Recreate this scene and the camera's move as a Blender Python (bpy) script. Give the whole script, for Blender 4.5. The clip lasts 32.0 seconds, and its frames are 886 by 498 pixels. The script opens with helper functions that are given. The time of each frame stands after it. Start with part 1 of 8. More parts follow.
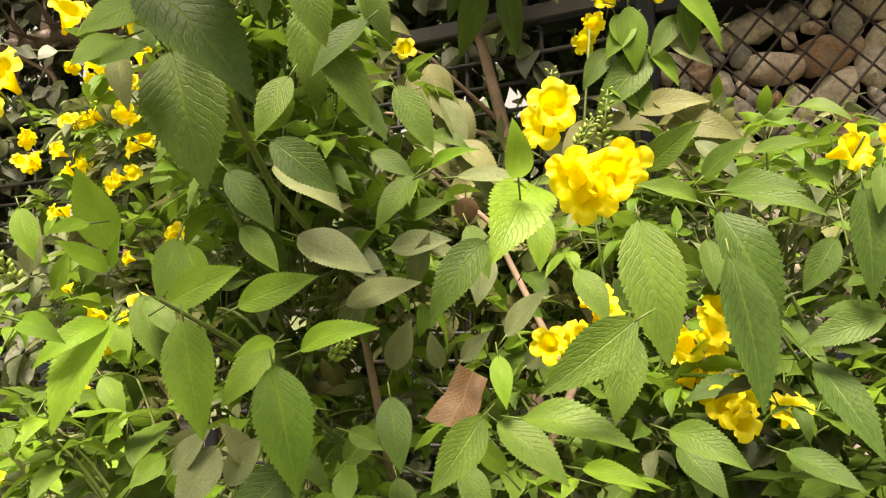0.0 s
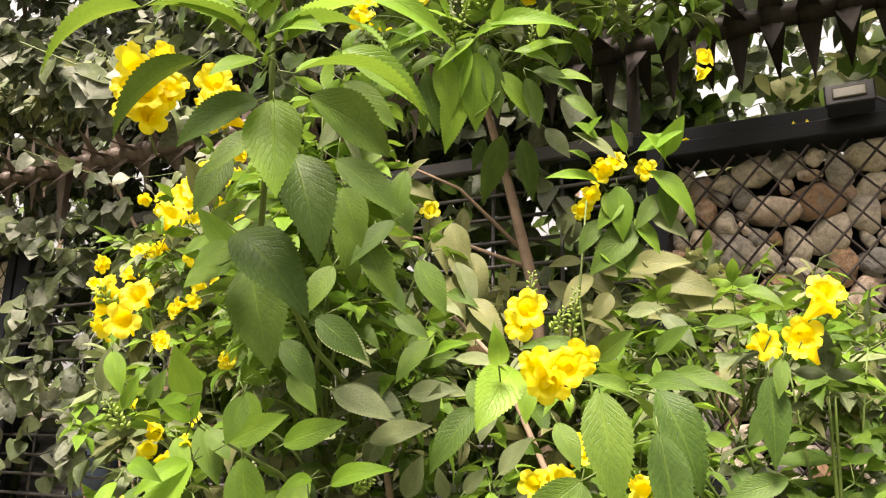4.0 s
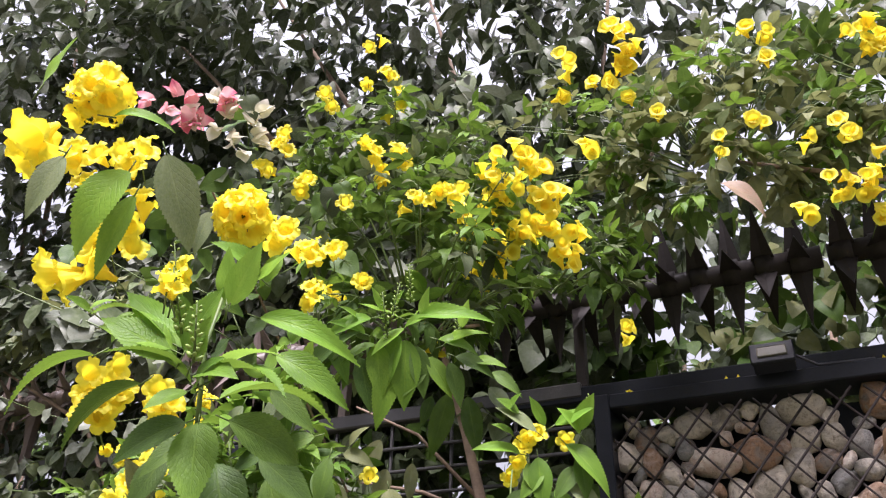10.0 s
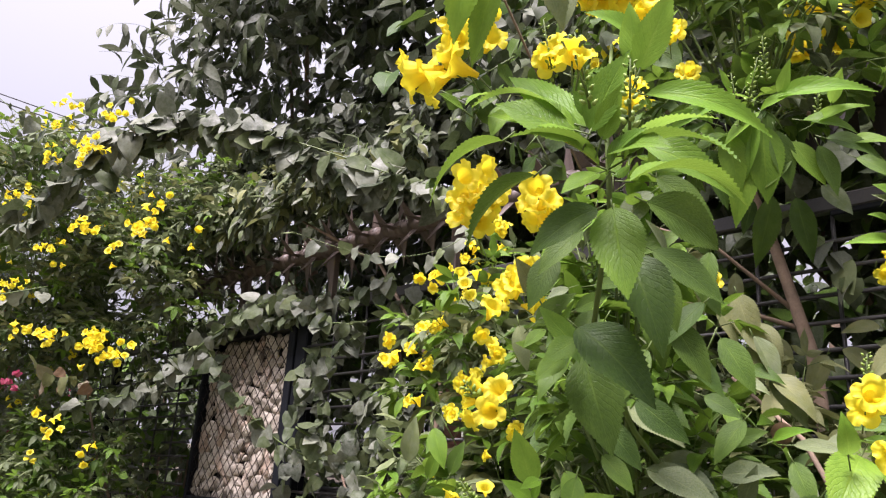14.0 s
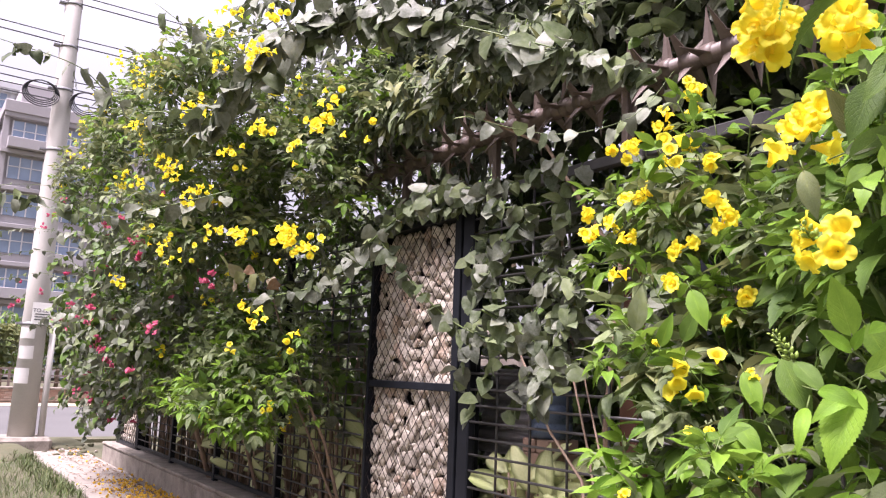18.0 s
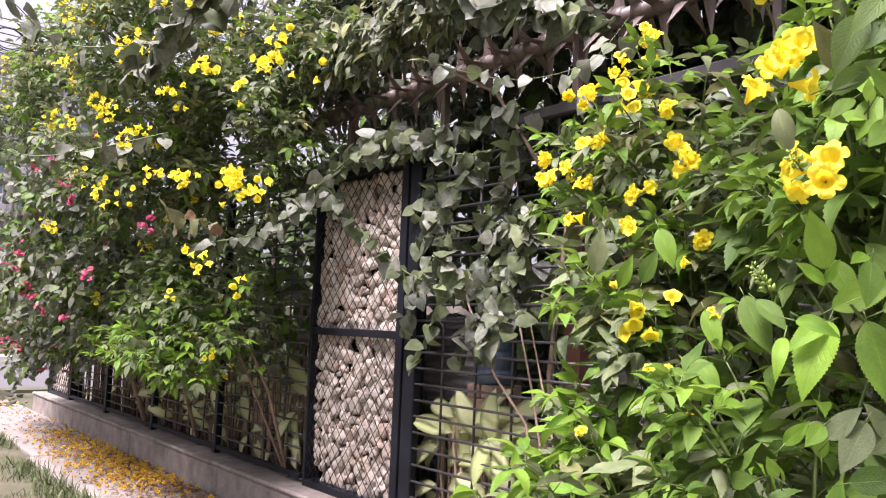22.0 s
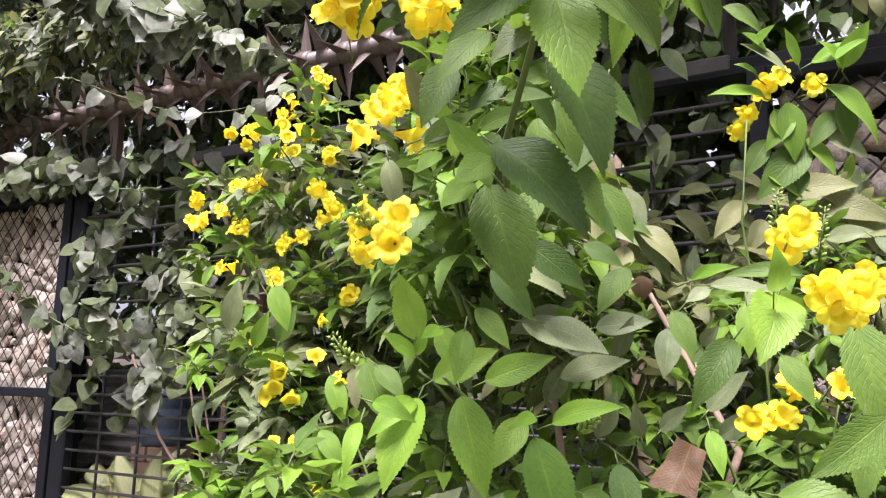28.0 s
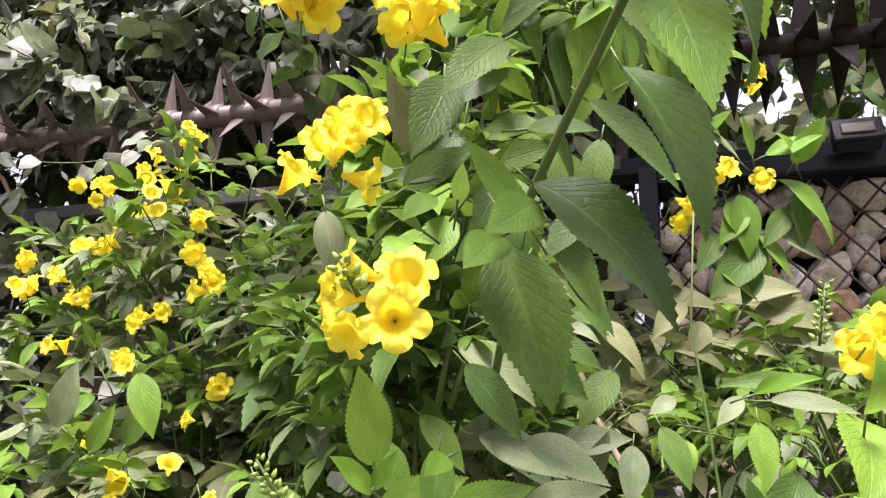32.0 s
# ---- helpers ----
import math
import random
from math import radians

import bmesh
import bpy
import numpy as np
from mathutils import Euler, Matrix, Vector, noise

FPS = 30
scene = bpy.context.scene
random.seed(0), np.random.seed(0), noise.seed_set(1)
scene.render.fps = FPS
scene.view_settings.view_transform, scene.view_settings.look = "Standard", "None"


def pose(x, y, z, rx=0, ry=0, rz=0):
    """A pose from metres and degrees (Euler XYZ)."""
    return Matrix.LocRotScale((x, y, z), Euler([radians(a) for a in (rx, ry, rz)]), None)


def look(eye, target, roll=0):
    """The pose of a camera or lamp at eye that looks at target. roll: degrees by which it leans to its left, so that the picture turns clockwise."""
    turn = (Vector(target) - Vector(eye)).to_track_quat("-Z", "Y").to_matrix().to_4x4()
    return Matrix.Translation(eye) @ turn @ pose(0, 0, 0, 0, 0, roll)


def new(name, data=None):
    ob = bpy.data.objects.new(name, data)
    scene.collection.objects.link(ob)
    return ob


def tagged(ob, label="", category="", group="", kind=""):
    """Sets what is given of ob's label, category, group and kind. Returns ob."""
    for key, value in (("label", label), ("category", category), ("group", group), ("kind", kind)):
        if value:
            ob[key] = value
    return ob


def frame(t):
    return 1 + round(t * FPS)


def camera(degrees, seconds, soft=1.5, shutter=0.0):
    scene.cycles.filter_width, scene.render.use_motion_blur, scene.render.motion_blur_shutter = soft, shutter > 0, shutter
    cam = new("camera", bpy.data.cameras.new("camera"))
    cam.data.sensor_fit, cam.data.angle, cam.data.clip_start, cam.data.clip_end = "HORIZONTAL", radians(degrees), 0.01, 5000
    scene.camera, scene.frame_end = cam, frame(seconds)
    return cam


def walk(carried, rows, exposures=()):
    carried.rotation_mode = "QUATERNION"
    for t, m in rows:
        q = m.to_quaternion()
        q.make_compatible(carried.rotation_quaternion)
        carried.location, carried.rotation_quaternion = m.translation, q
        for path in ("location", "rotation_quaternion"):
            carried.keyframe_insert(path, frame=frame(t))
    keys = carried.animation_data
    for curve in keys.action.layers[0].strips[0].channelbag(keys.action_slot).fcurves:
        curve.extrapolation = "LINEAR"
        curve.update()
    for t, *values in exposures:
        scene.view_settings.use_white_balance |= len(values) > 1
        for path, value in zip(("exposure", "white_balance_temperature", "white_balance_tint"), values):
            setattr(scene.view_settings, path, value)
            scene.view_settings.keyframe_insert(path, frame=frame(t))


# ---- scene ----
cam = camera(59.72, 32.0, soft=1.2)
# seconds, place of the eye, turn to the left, tilt upwards, roll
PATH = [
    (0.0, 0.531, -2.444, 1.413, 25.47, 7.23, -0.65),
    (0.5, 0.517, -2.475, 1.412, 27.04, 7.23, -0.49),
    (1.0, 0.512, -2.498, 1.416, 28.34, 7.44, -0.25),
    (1.5, 0.521, -2.527, 1.424, 29.63, 7.88, 0.04),
    (2.0, 0.538, -2.554, 1.431, 30.41, 8.29, 0.31),
    (2.5, 0.562, -2.582, 1.431, 30.72, 9.12, 0.80),
    (3.0, 0.586, -2.598, 1.438, 30.16, 10.51, 1.23),
    (3.5, 0.626, -2.616, 1.446, 29.21, 12.54, 1.54),
    (4.0, 0.662, -2.634, 1.462, 28.16, 14.24, 1.52),
    (4.5, 0.706, -2.664, 1.476, 27.08, 16.17, 1.47),
    (6.5, 0.792, -2.748, 1.492, 25.85, 23.25, 1.02),
    (7.0, 0.804, -2.749, 1.494, 25.35, 24.52, 0.97),
    (7.5, 0.818, -2.750, 1.497, 24.94, 25.77, 0.92),
    (8.0, 0.823, -2.748, 1.500, 24.87, 26.76, 0.91),
    (8.5, 0.828, -2.750, 1.501, 25.07, 27.90, 0.97),
    (9.0, 0.829, -2.749, 1.505, 25.43, 28.76, 1.05),
    (9.5, 0.835, -2.755, 1.504, 25.97, 29.73, 1.18),
    (10.0, 0.840, -2.758, 1.505, 27.45, 30.46, 1.65),
    (10.5, 0.835, -2.760, 1.501, 30.80, 30.57, 2.45),
    (11.0, 0.816, -2.768, 1.498, 34.25, 30.05, 3.24),
    (11.5, 0.781, -2.772, 1.499, 37.39, 28.82, 3.75),
    (12.0, 0.749, -2.771, 1.498, 39.33, 27.35, 4.03),
    (12.5, 0.709, -2.765, 1.498, 40.87, 25.34, 3.93),
    (13.0, 0.677, -2.761, 1.494, 42.28, 23.26, 3.73),
    (13.5, 0.642, -2.760, 1.489, 44.15, 20.36, 3.64),
    (14.0, 0.611, -2.761, 1.479, 45.60, 17.78, 3.51),
    (14.5, 0.580, -2.761, 1.468, 47.11, 15.22, 3.33),
    (15.0, 0.556, -2.762, 1.463, 48.43, 13.41, 2.92),
    (15.5, 0.532, -2.774, 1.458, 50.11, 11.82, 2.70),
    (17.5, 0.464, -2.852, 1.434, 54.43, 9.61, 2.25),
    (18.0, 0.450, -2.859, 1.436, 55.46, 9.32, 2.22),
    (18.5, 0.431, -2.870, 1.434, 56.52, 9.07, 2.30),
    (19.0, 0.414, -2.877, 1.434, 57.30, 8.88, 2.29),
    (19.5, 0.406, -2.892, 1.431, 57.95, 8.73, 2.37),
    (20.0, 0.401, -2.905, 1.428, 58.29, 8.63, 2.40),
    (20.5, 0.395, -2.909, 1.428, 58.37, 8.50, 2.39),
    (21.0, 0.392, -2.908, 1.426, 57.55, 7.98, 2.33),
    (21.5, 0.389, -2.891, 1.420, 54.70, 6.91, 2.33),
    (22.0, 0.401, -2.885, 1.412, 50.74, 5.91, 2.23),
    (22.5, 0.411, -2.843, 1.407, 46.22, 5.33, 2.14),
    (23.0, 0.425, -2.816, 1.410, 42.68, 5.08, 1.88),
    (23.5, 0.442, -2.796, 1.411, 39.42, 5.13, 1.86),
    (24.0, 0.453, -2.785, 1.412, 37.91, 5.19, 1.68),
    (24.5, 0.466, -2.773, 1.411, 36.54, 5.32, 1.60),
    (25.0, 0.483, -2.767, 1.414, 35.59, 5.43, 1.43),
    (25.5, 0.496, -2.763, 1.417, 34.59, 5.65, 1.34),
    (27.5, 0.437, -2.706, 1.441, 29.60, 8.71, 1.01),
    (28.0, 0.412, -2.665, 1.455, 29.51, 9.80, 0.99),
    (28.5, 0.384, -2.617, 1.463, 29.59, 10.76, 1.12),
    (29.0, 0.370, -2.588, 1.468, 29.75, 11.44, 1.37),
    (29.5, 0.358, -2.557, 1.466, 29.90, 12.18, 1.77),
    (30.0, 0.342, -2.543, 1.465, 29.59, 12.86, 2.31),
    (30.5, 0.319, -2.531, 1.466, 27.55, 13.88, 2.93),
    (31.0, 0.279, -2.519, 1.468, 24.28, 14.97, 2.87),
    (31.5, 0.233, -2.507, 1.480, 20.15, 16.20, 2.29),
    (32.0, 0.208, -2.502, 1.488, 17.96, 16.90, 1.94),
]
# seconds, stops, kelvin, tint
EXPOSURES = [(0.0, 1.44, 8800, 16), (4.5, 1.59, 7600, 20), (7.0, 1.45, 6650, 29), (11.0, 1.17, 6150, 28), (13.0, 1.05, 6200, 28), (15.0, 1.37, 6500, 30), (18.0, 1.54, 6350, 34), (22.0, 1.58, 6300, 34), (25.0, 1.61, 6200, 31), (32.0, 1.55, 6250, 31)]


def aim(x, y, z, yaw, tilt, roll):
    a, b = radians(yaw), radians(tilt)
    way = Vector((-math.sin(a) * math.cos(b), math.cos(a) * math.cos(b), math.sin(b)))
    return look((x, y, z), Vector((x, y, z)) + way, roll)


walk(cam, [(r[0], aim(*r[1:])) for r in PATH], EXPOSURES)

# ---- sky and sun: a bright overcast day ----
world = bpy.data.worlds.new("overcast_sky")
scene.world = world
world.use_nodes = True
wn, wl = world.node_tree.nodes, world.node_tree.links
wn.clear()
sky = wn.new("ShaderNodeTexSky")
sky.sky_type = "NISHITA"
sky.sun_disc = False
sky.sun_elevation, sky.sun_rotation = radians(63), radians(200)
sky.dust_density, sky.air_density, sky.ozone_density = 6.0, 1.5, 1.0
grey = wn.new("ShaderNodeMix")
grey.data_type = "RGBA"
grey.inputs[0].default_value = 0.8
grey.inputs[7].default_value = (11.6, 12.1, 12.7, 1)
back = wn.new("ShaderNodeBackground")
back.inputs[1].default_value = 0.051
height = wn.new("ShaderNodeSeparateXYZ")
wl.new(wn.new("ShaderNodeTexCoord").outputs["Generated"], height.inputs[0])
dome = wn.new("ShaderNodeMapRange")
dome.inputs["From Min"].default_value, dome.inputs["From Max"].default_value = 0.0, 1.0
dome.inputs["To Min"].default_value, dome.inputs["To Max"].default_value = 0.34, 1.3
wl.new(height.outputs[2], dome.inputs["Value"])
veil = wn.new("ShaderNodeVectorMath")
veil.operation = "SCALE"
wl.new(dome.outputs[0], veil.inputs["Scale"])
wout = wn.new("ShaderNodeOutputWorld")
wl.new(sky.outputs[0], grey.inputs[6])
wl.new(grey.outputs[2], veil.inputs[0])
wl.new(veil.outputs[0], back.inputs[0])
wl.new(back.outputs[0], wout.inputs[0])

sun_data = bpy.data.lights.new("sun", "SUN")
sun_data.energy, sun_data.angle, sun_data.color = 5.0, radians(24), (1.0, 0.975, 0.94)
sun = new("sun", sun_data)
sun.matrix_world = look((0, -15, 31), (-3, 0, 0))


# ---- materials ----
def mat_base(name):
    m = bpy.data.materials.new(name)
    m.use_nodes = True
    n, l = m.node_tree.nodes, m.node_tree.links
    return m, n, l, n["Principled BSDF"]


def ramp(n, stops):
    r = n.new("ShaderNodeValToRGB")
    e = r.color_ramp.elements
    while len(e) < len(stops):
        e.new(0.5)
    for el, (p, c) in zip(e, stops):
        el.position, el.color = p, (*c, 1)
    return r


def noise_node(n, l, scale, detail=4, coord=None, rough=0.55):
    t = n.new("ShaderNodeTexNoise")
    t.inputs["Scale"].default_value, t.inputs["Detail"].default_value, t.inputs["Roughness"].default_value = scale, detail, rough
    if coord is not None:
        l.new(coord, t.inputs["Vector"])
    return t


def mixc(n, l, fac, a, b, kind="MIX"):
    m = n.new("ShaderNodeMix")
    m.data_type, m.blend_type = "RGBA", kind
    for sock, v in ((m.inputs[0], fac), (m.inputs[6], a), (m.inputs[7], b)):
        if isinstance(v, (int, float)):
            sock.default_value = v
        elif isinstance(v, tuple):
            sock.default_value = (*v, 1)
        else:
            l.new(v, sock)
    return m.outputs[2]


def maths(n, l, op, a, b=0.0):
    m = n.new("ShaderNodeMath")
    m.operation = op
    for sock, v in zip(m.inputs, (a, b)):
        if isinstance(v, (int, float)):
            sock.default_value = v
        else:
            l.new(v, sock)
    return m.outputs[0]


def bump(n, l, height, strength, dist, normal_in):
    b = n.new("ShaderNodeBump")
    b.inputs["Strength"].default_value, b.inputs["Distance"].default_value = strength, dist
    l.new(height, b.inputs["Height"])
    l.new(b.outputs[0], normal_in)


def surface(name, stops, scale=6.0, fine=60.0, rough=0.7, metal=0.0, bump_size=0.002, island=0.0, fine_mix=0.35):
    """A solid surface: blotches at one scale, grain at another, both in the relief too."""
    m, n, l, p = mat_base(name)
    co = n.new("ShaderNodeTexCoord").outputs["Object"]
    a = noise_node(n, l, scale, 5, co)
    b = noise_node(n, l, fine, 4, co)
    r = ramp(n, stops)
    f = maths(n, l, "ADD", maths(n, l, "MULTIPLY", a.outputs[0], 1 - fine_mix), maths(n, l, "MULTIPLY", b.outputs[0], fine_mix))
    if island:
        oi = n.new("ShaderNodeObjectInfo").outputs["Random"]
        gi = n.new("ShaderNodeNewGeometry").outputs["Random Per Island"]
        rnd = maths(n, l, "FRACT", maths(n, l, "ADD", oi, gi))
        f = maths(n, l, "ADD", maths(n, l, "MULTIPLY", f, 1 - island), maths(n, l, "MULTIPLY", rnd, island))
    l.new(f, r.inputs[0])
    l.new(r.outputs[0], p.inputs["Base Color"])
    p.inputs["Metallic"].default_value = metal
    rr = maths(n, l, "ADD", maths(n, l, "MULTIPLY", b.outputs[0], 0.25), rough - 0.12)
    l.new(rr, p.inputs["Roughness"])
    bump(n, l, f, 0.6, bump_size, p.inputs["Normal"])
    return m


def leaf_material(name, dark, light, back_tint, dust=0.0, rough=0.45, veins=1.0, glow=0.3, pale=False, gloss=0.3):
    """A leaf with a midrib and side veins along its own length, dust in blotches, and light that comes through."""
    m, n, l, p = mat_base(name)
    uv = n.new("ShaderNodeUVMap")
    sep = n.new("ShaderNodeSeparateXYZ")
    l.new(uv.outputs[0], sep.inputs[0])
    u = maths(n, l, "ABSOLUTE", maths(n, l, "SUBTRACT", sep.outputs[0], 0.5))
    wob = noise_node(n, l, 3.0, 2, uv.outputs[0])
    slant = maths(n, l, "SUBTRACT", maths(n, l, "MULTIPLY", maths(n, l, "ADD", sep.outputs[1], maths(n, l, "MULTIPLY", wob.outputs[0], 0.17)), 12.5), maths(n, l, "MULTIPLY", u, 8.0))
    side = maths(n, l, "PINGPONG", slant, 0.5)
    side_vein = maths(n, l, "SMOOTH_MAX", maths(n, l, "SUBTRACT", 1.0, maths(n, l, "MULTIPLY", side, 8.5)), 0.0)
    mid = maths(n, l, "SMOOTH_MAX", maths(n, l, "SUBTRACT", 1.0, maths(n, l, "MULTIPLY", u, 30.0)), 0.0)
    vein = maths(n, l, "MAXIMUM", maths(n, l, "MULTIPLY", side_vein, 0.7), mid)
    net = n.new("ShaderNodeTexVoronoi")
    net.inputs["Scale"].default_value = 26.0
    l.new(uv.outputs[0], net.inputs["Vector"])
    co = n.new("ShaderNodeTexCoord").outputs["Object"]
    blotch = noise_node(n, l, 30, 4, co)
    oi = n.new("ShaderNodeObjectInfo").outputs["Random"]
    gi = n.new("ShaderNodeNewGeometry").outputs["Random Per Island"]
    rnd = maths(n, l, "FRACT", maths(n, l, "ADD", oi, gi))
    tone = maths(n, l, "ADD", maths(n, l, "MULTIPLY", rnd, 0.7), maths(n, l, "SUBTRACT", maths(n, l, "MULTIPLY", blotch.outputs[0], 0.7), 0.2))
    col = mixc(n, l, tone, dark, light)
    if pale:
        col = mixc(n, l, maths(n, l, "MULTIPLY", vein, 0.4 * veins), col, back_tint)
        rim = ramp(n, [(0.38, (0, 0, 0)), (0.54, (1, 1, 1))])
        l.new(maths(n, l, "ADD", u, maths(n, l, "MULTIPLY", blotch.outputs[0], 0.16)), rim.inputs[0])
        col = mixc(n, l, rim.outputs[0], col, tuple(c * 0.5 for c in dark))
    else:
        col = mixc(n, l, maths(n, l, "MULTIPLY", side_vein, 0.15 * veins), col, tuple(c * 0.6 for c in dark))
        col = mixc(n, l, maths(n, l, "MULTIPLY", mid, 0.35 * veins), col, back_tint)
        flush = noise_node(n, l, 2.2, 3, uv.outputs[0])
        fr = ramp(n, [(0.35, (0.78, 0.82, 0.72)), (0.65, (1.12, 1.08, 1.05))])
        l.new(flush.outputs[0], fr.inputs[0])
        col = mixc(n, l, 1.0, col, fr.outputs[0], "MULTIPLY")
    if dust:
        d = noise_node(n, l, 45, 6, co, 0.7)
        dr = ramp(n, [(0.38, (0, 0, 0)), (0.72, (dust, dust, dust))])
        l.new(d.outputs[0], dr.inputs[0])
        col = mixc(n, l, dr.outputs[0], col, (0.308, 0.326, 0.283))
    l.new(col, p.inputs["Base Color"])
    p.inputs["Roughness"].default_value = rough
    p.inputs["Specular IOR Level"].default_value = gloss
    quilt = maths(n, l, "SUBTRACT", maths(n, l, "ADD", maths(n, l, "MULTIPLY", side, 0.10), maths(n, l, "MULTIPLY", net.outputs["Distance"], -0.36)), maths(n, l, "MULTIPLY", vein, 0.5))
    bump(n, l, quilt, 0.36 * veins + 0.04, 0.0023, p.inputs["Normal"])
    tr = n.new("ShaderNodeBsdfTranslucent")
    l.new(mixc(n, l, 0.6, col, back_tint), tr.inputs[0])
    mx = n.new("ShaderNodeMixShader")
    mx.inputs[0].default_value = glow
    l.new(p.outputs[0], mx.inputs[1])
    l.new(tr.outputs[0], mx.inputs[2])
    l.new(mx.outputs[0], n["Material Output"].inputs[0])
    return m


def stone_material(name, stops, rough=0.62):
    """Stones that differ one by one, each mottled, streaked and grainy at true size."""
    m, n, l, p = mat_base(name)
    geo = n.new("ShaderNodeNewGeometry")
    pos = geo.outputs["Position"]
    rnd = maths(n, l, "FRACT", maths(n, l, "ADD", n.new("ShaderNodeObjectInfo").outputs["Random"], geo.outputs["Random Per Island"]))
    big = noise_node(n, l, 20, 6, pos, 0.65)
    big.inputs["Distortion"].default_value = 1.2
    grain = noise_node(n, l, 150, 5, pos, 0.7)
    f = maths(n, l, "ADD", maths(n, l, "MULTIPLY", rnd, 0.62), maths(n, l, "MULTIPLY", big.outputs[0], 0.38))
    r = ramp(n, stops)
    l.new(f, r.inputs[0])
    soil = noise_node(n, l, 55, 6, pos, 0.75)
    sr = ramp(n, [(0.36, (0.42, 0.39, 0.36)), (0.50, (0.95, 0.94, 0.92)), (0.68, (1.0, 1.0, 1.0)), (0.8, (1.3, 1.28, 1.22))])
    l.new(maths(n, l, "ADD", maths(n, l, "MULTIPLY", soil.outputs[0], 0.65), maths(n, l, "MULTIPLY", grain.outputs[0], 0.35)), sr.inputs[0])
    l.new(mixc(n, l, 1.0, r.outputs[0], sr.outputs[0], "MULTIPLY"), p.inputs["Base Color"])
    p.inputs["Roughness"].default_value = rough
    p.inputs["Specular IOR Level"].default_value = 0.3
    bump(n, l, maths(n, l, "ADD", big.outputs[0], maths(n, l, "MULTIPLY", soil.outputs[0], 0.7)), 0.9, 0.012, p.inputs["Normal"])
    return m


def petal_material(name, mouth, throat, rough=0.55):
    m, n, l, p = mat_base(name)
    uv = n.new("ShaderNodeUVMap")
    sep = n.new("ShaderNodeSeparateXYZ")
    l.new(uv.outputs[0], sep.inputs[0])
    r = ramp(n, [(0.0, throat), (0.45, throat), (0.75, mouth), (1.0, mouth)])
    l.new(sep.outputs[1], r.inputs[0])
    oi = n.new("ShaderNodeObjectInfo").outputs["Random"]
    gi = n.new("ShaderNodeNewGeometry").outputs["Random Per Island"]
    rnd = maths(n, l, "FRACT", maths(n, l, "ADD", oi, gi))
    col = mixc(n, l, maths(n, l, "MULTIPLY", rnd, 0.3), r.outputs[0], throat)
    l.new(col, p.inputs["Base Color"])
    p.inputs["Roughness"].default_value = rough
    ridges = n.new("ShaderNodeTexWave")
    ridges.inputs["Scale"].default_value = 5.0
    ridges.inputs["Distortion"].default_value = 2.0
    l.new(uv.outputs[0], ridges.inputs["Vector"])
    bump(n, l, ridges.outputs["Fac"], 0.25, 0.001, p.inputs["Normal"])
    tr = n.new("ShaderNodeBsdfTranslucent")
    l.new(col, tr.inputs[0])
    mx = n.new("ShaderNodeMixShader")
    mx.inputs[0].default_value = 0.48
    l.new(p.outputs[0], mx.inputs[1])
    l.new(tr.outputs[0], mx.inputs[2])
    l.new(mx.outputs[0], n["Material Output"].inputs[0])
    return m


LEAF_YOUNG = leaf_material("leaf_young", (0.125, 0.285, 0.026), (0.26, 0.455, 0.055), (0.33, 0.50, 0.09), 0.0, 0.42, 1.0, 0.42, gloss=0.22)
LEAF_GREEN = leaf_material("leaf_green", (0.062, 0.152, 0.014), (0.180, 0.315, 0.036), (0.24, 0.38, 0.05), 0.02, 0.42, 1.0, 0.28, gloss=0.22)
# for old leaves, and as painted shade on leaves low in the shrub
LEAF_OLD_SHADED = leaf_material("leaf_old_shaded", (0.027, 0.070, 0.010), (0.108, 0.192, 0.026), (0.15, 0.24, 0.04), 0.05, 0.46, 1.0, 0.2, gloss=0.2)
LEAF_DUSTY = leaf_material("leaf_dusty", (0.062, 0.098, 0.036), (0.200, 0.245, 0.105), (0.25, 0.31, 0.13), 0.28, 0.52, 0.8, 0.18, gloss=0.2)
LEAF_VINE = leaf_material("leaf_vine", (0.054, 0.069, 0.044), (0.188, 0.205, 0.150), (0.24, 0.27, 0.17), 0.5, 0.48, 0.4, 0.14, gloss=0.25)
# darker copy of the vine leaf: shade among foliage put into the colour
LEAF_VINE_SHADE = leaf_material("leaf_vine_shade", (0.016, 0.029, 0.011), (0.092, 0.120, 0.052), (0.13, 0.17, 0.07), 0.22, 0.42, 0.4, 0.16, gloss=0.14)
LEAF_OLIVE = leaf_material("leaf_olive", (0.10, 0.118, 0.036), (0.27, 0.285, 0.115), (0.28, 0.30, 0.11), 0.25, 0.5, 1.0, 0.28, gloss=0.22)
LEAF_DEAD = leaf_material("leaf_dead", (0.10, 0.052, 0.024), (0.24, 0.135, 0.065), (0.30, 0.19, 0.10), 0.2, 0.7, 1.0, 0.12)
LEAF_BLUSH = leaf_material("leaf_blush", (0.17, 0.17, 0.08), (0.32, 0.19, 0.14), (0.30, 0.30, 0.14), 0.35, 0.5, 1.0, 0.2)
LEAF_SPOTTED = leaf_material("leaf_spotted", (0.34, 0.42, 0.14), (0.78, 0.79, 0.46), (0.74, 0.76, 0.46), 0.0, 0.42, 1.2, 0.35, True)
PETAL = petal_material("petal_yellow", (0.93, 0.84, 0.045), (0.93, 0.76, 0.028))
PETAL_PALE = petal_material("petal_pale_yellow", (0.95, 0.86, 0.07), (0.93, 0.72, 0.02))
PETAL_FADED = petal_material("petal_faded", (0.68, 0.46, 0.04), (0.55, 0.30, 0.03))
BRACT_PINK = petal_material("bract_pink", (0.66, 0.13, 0.22), (0.78, 0.42, 0.42))
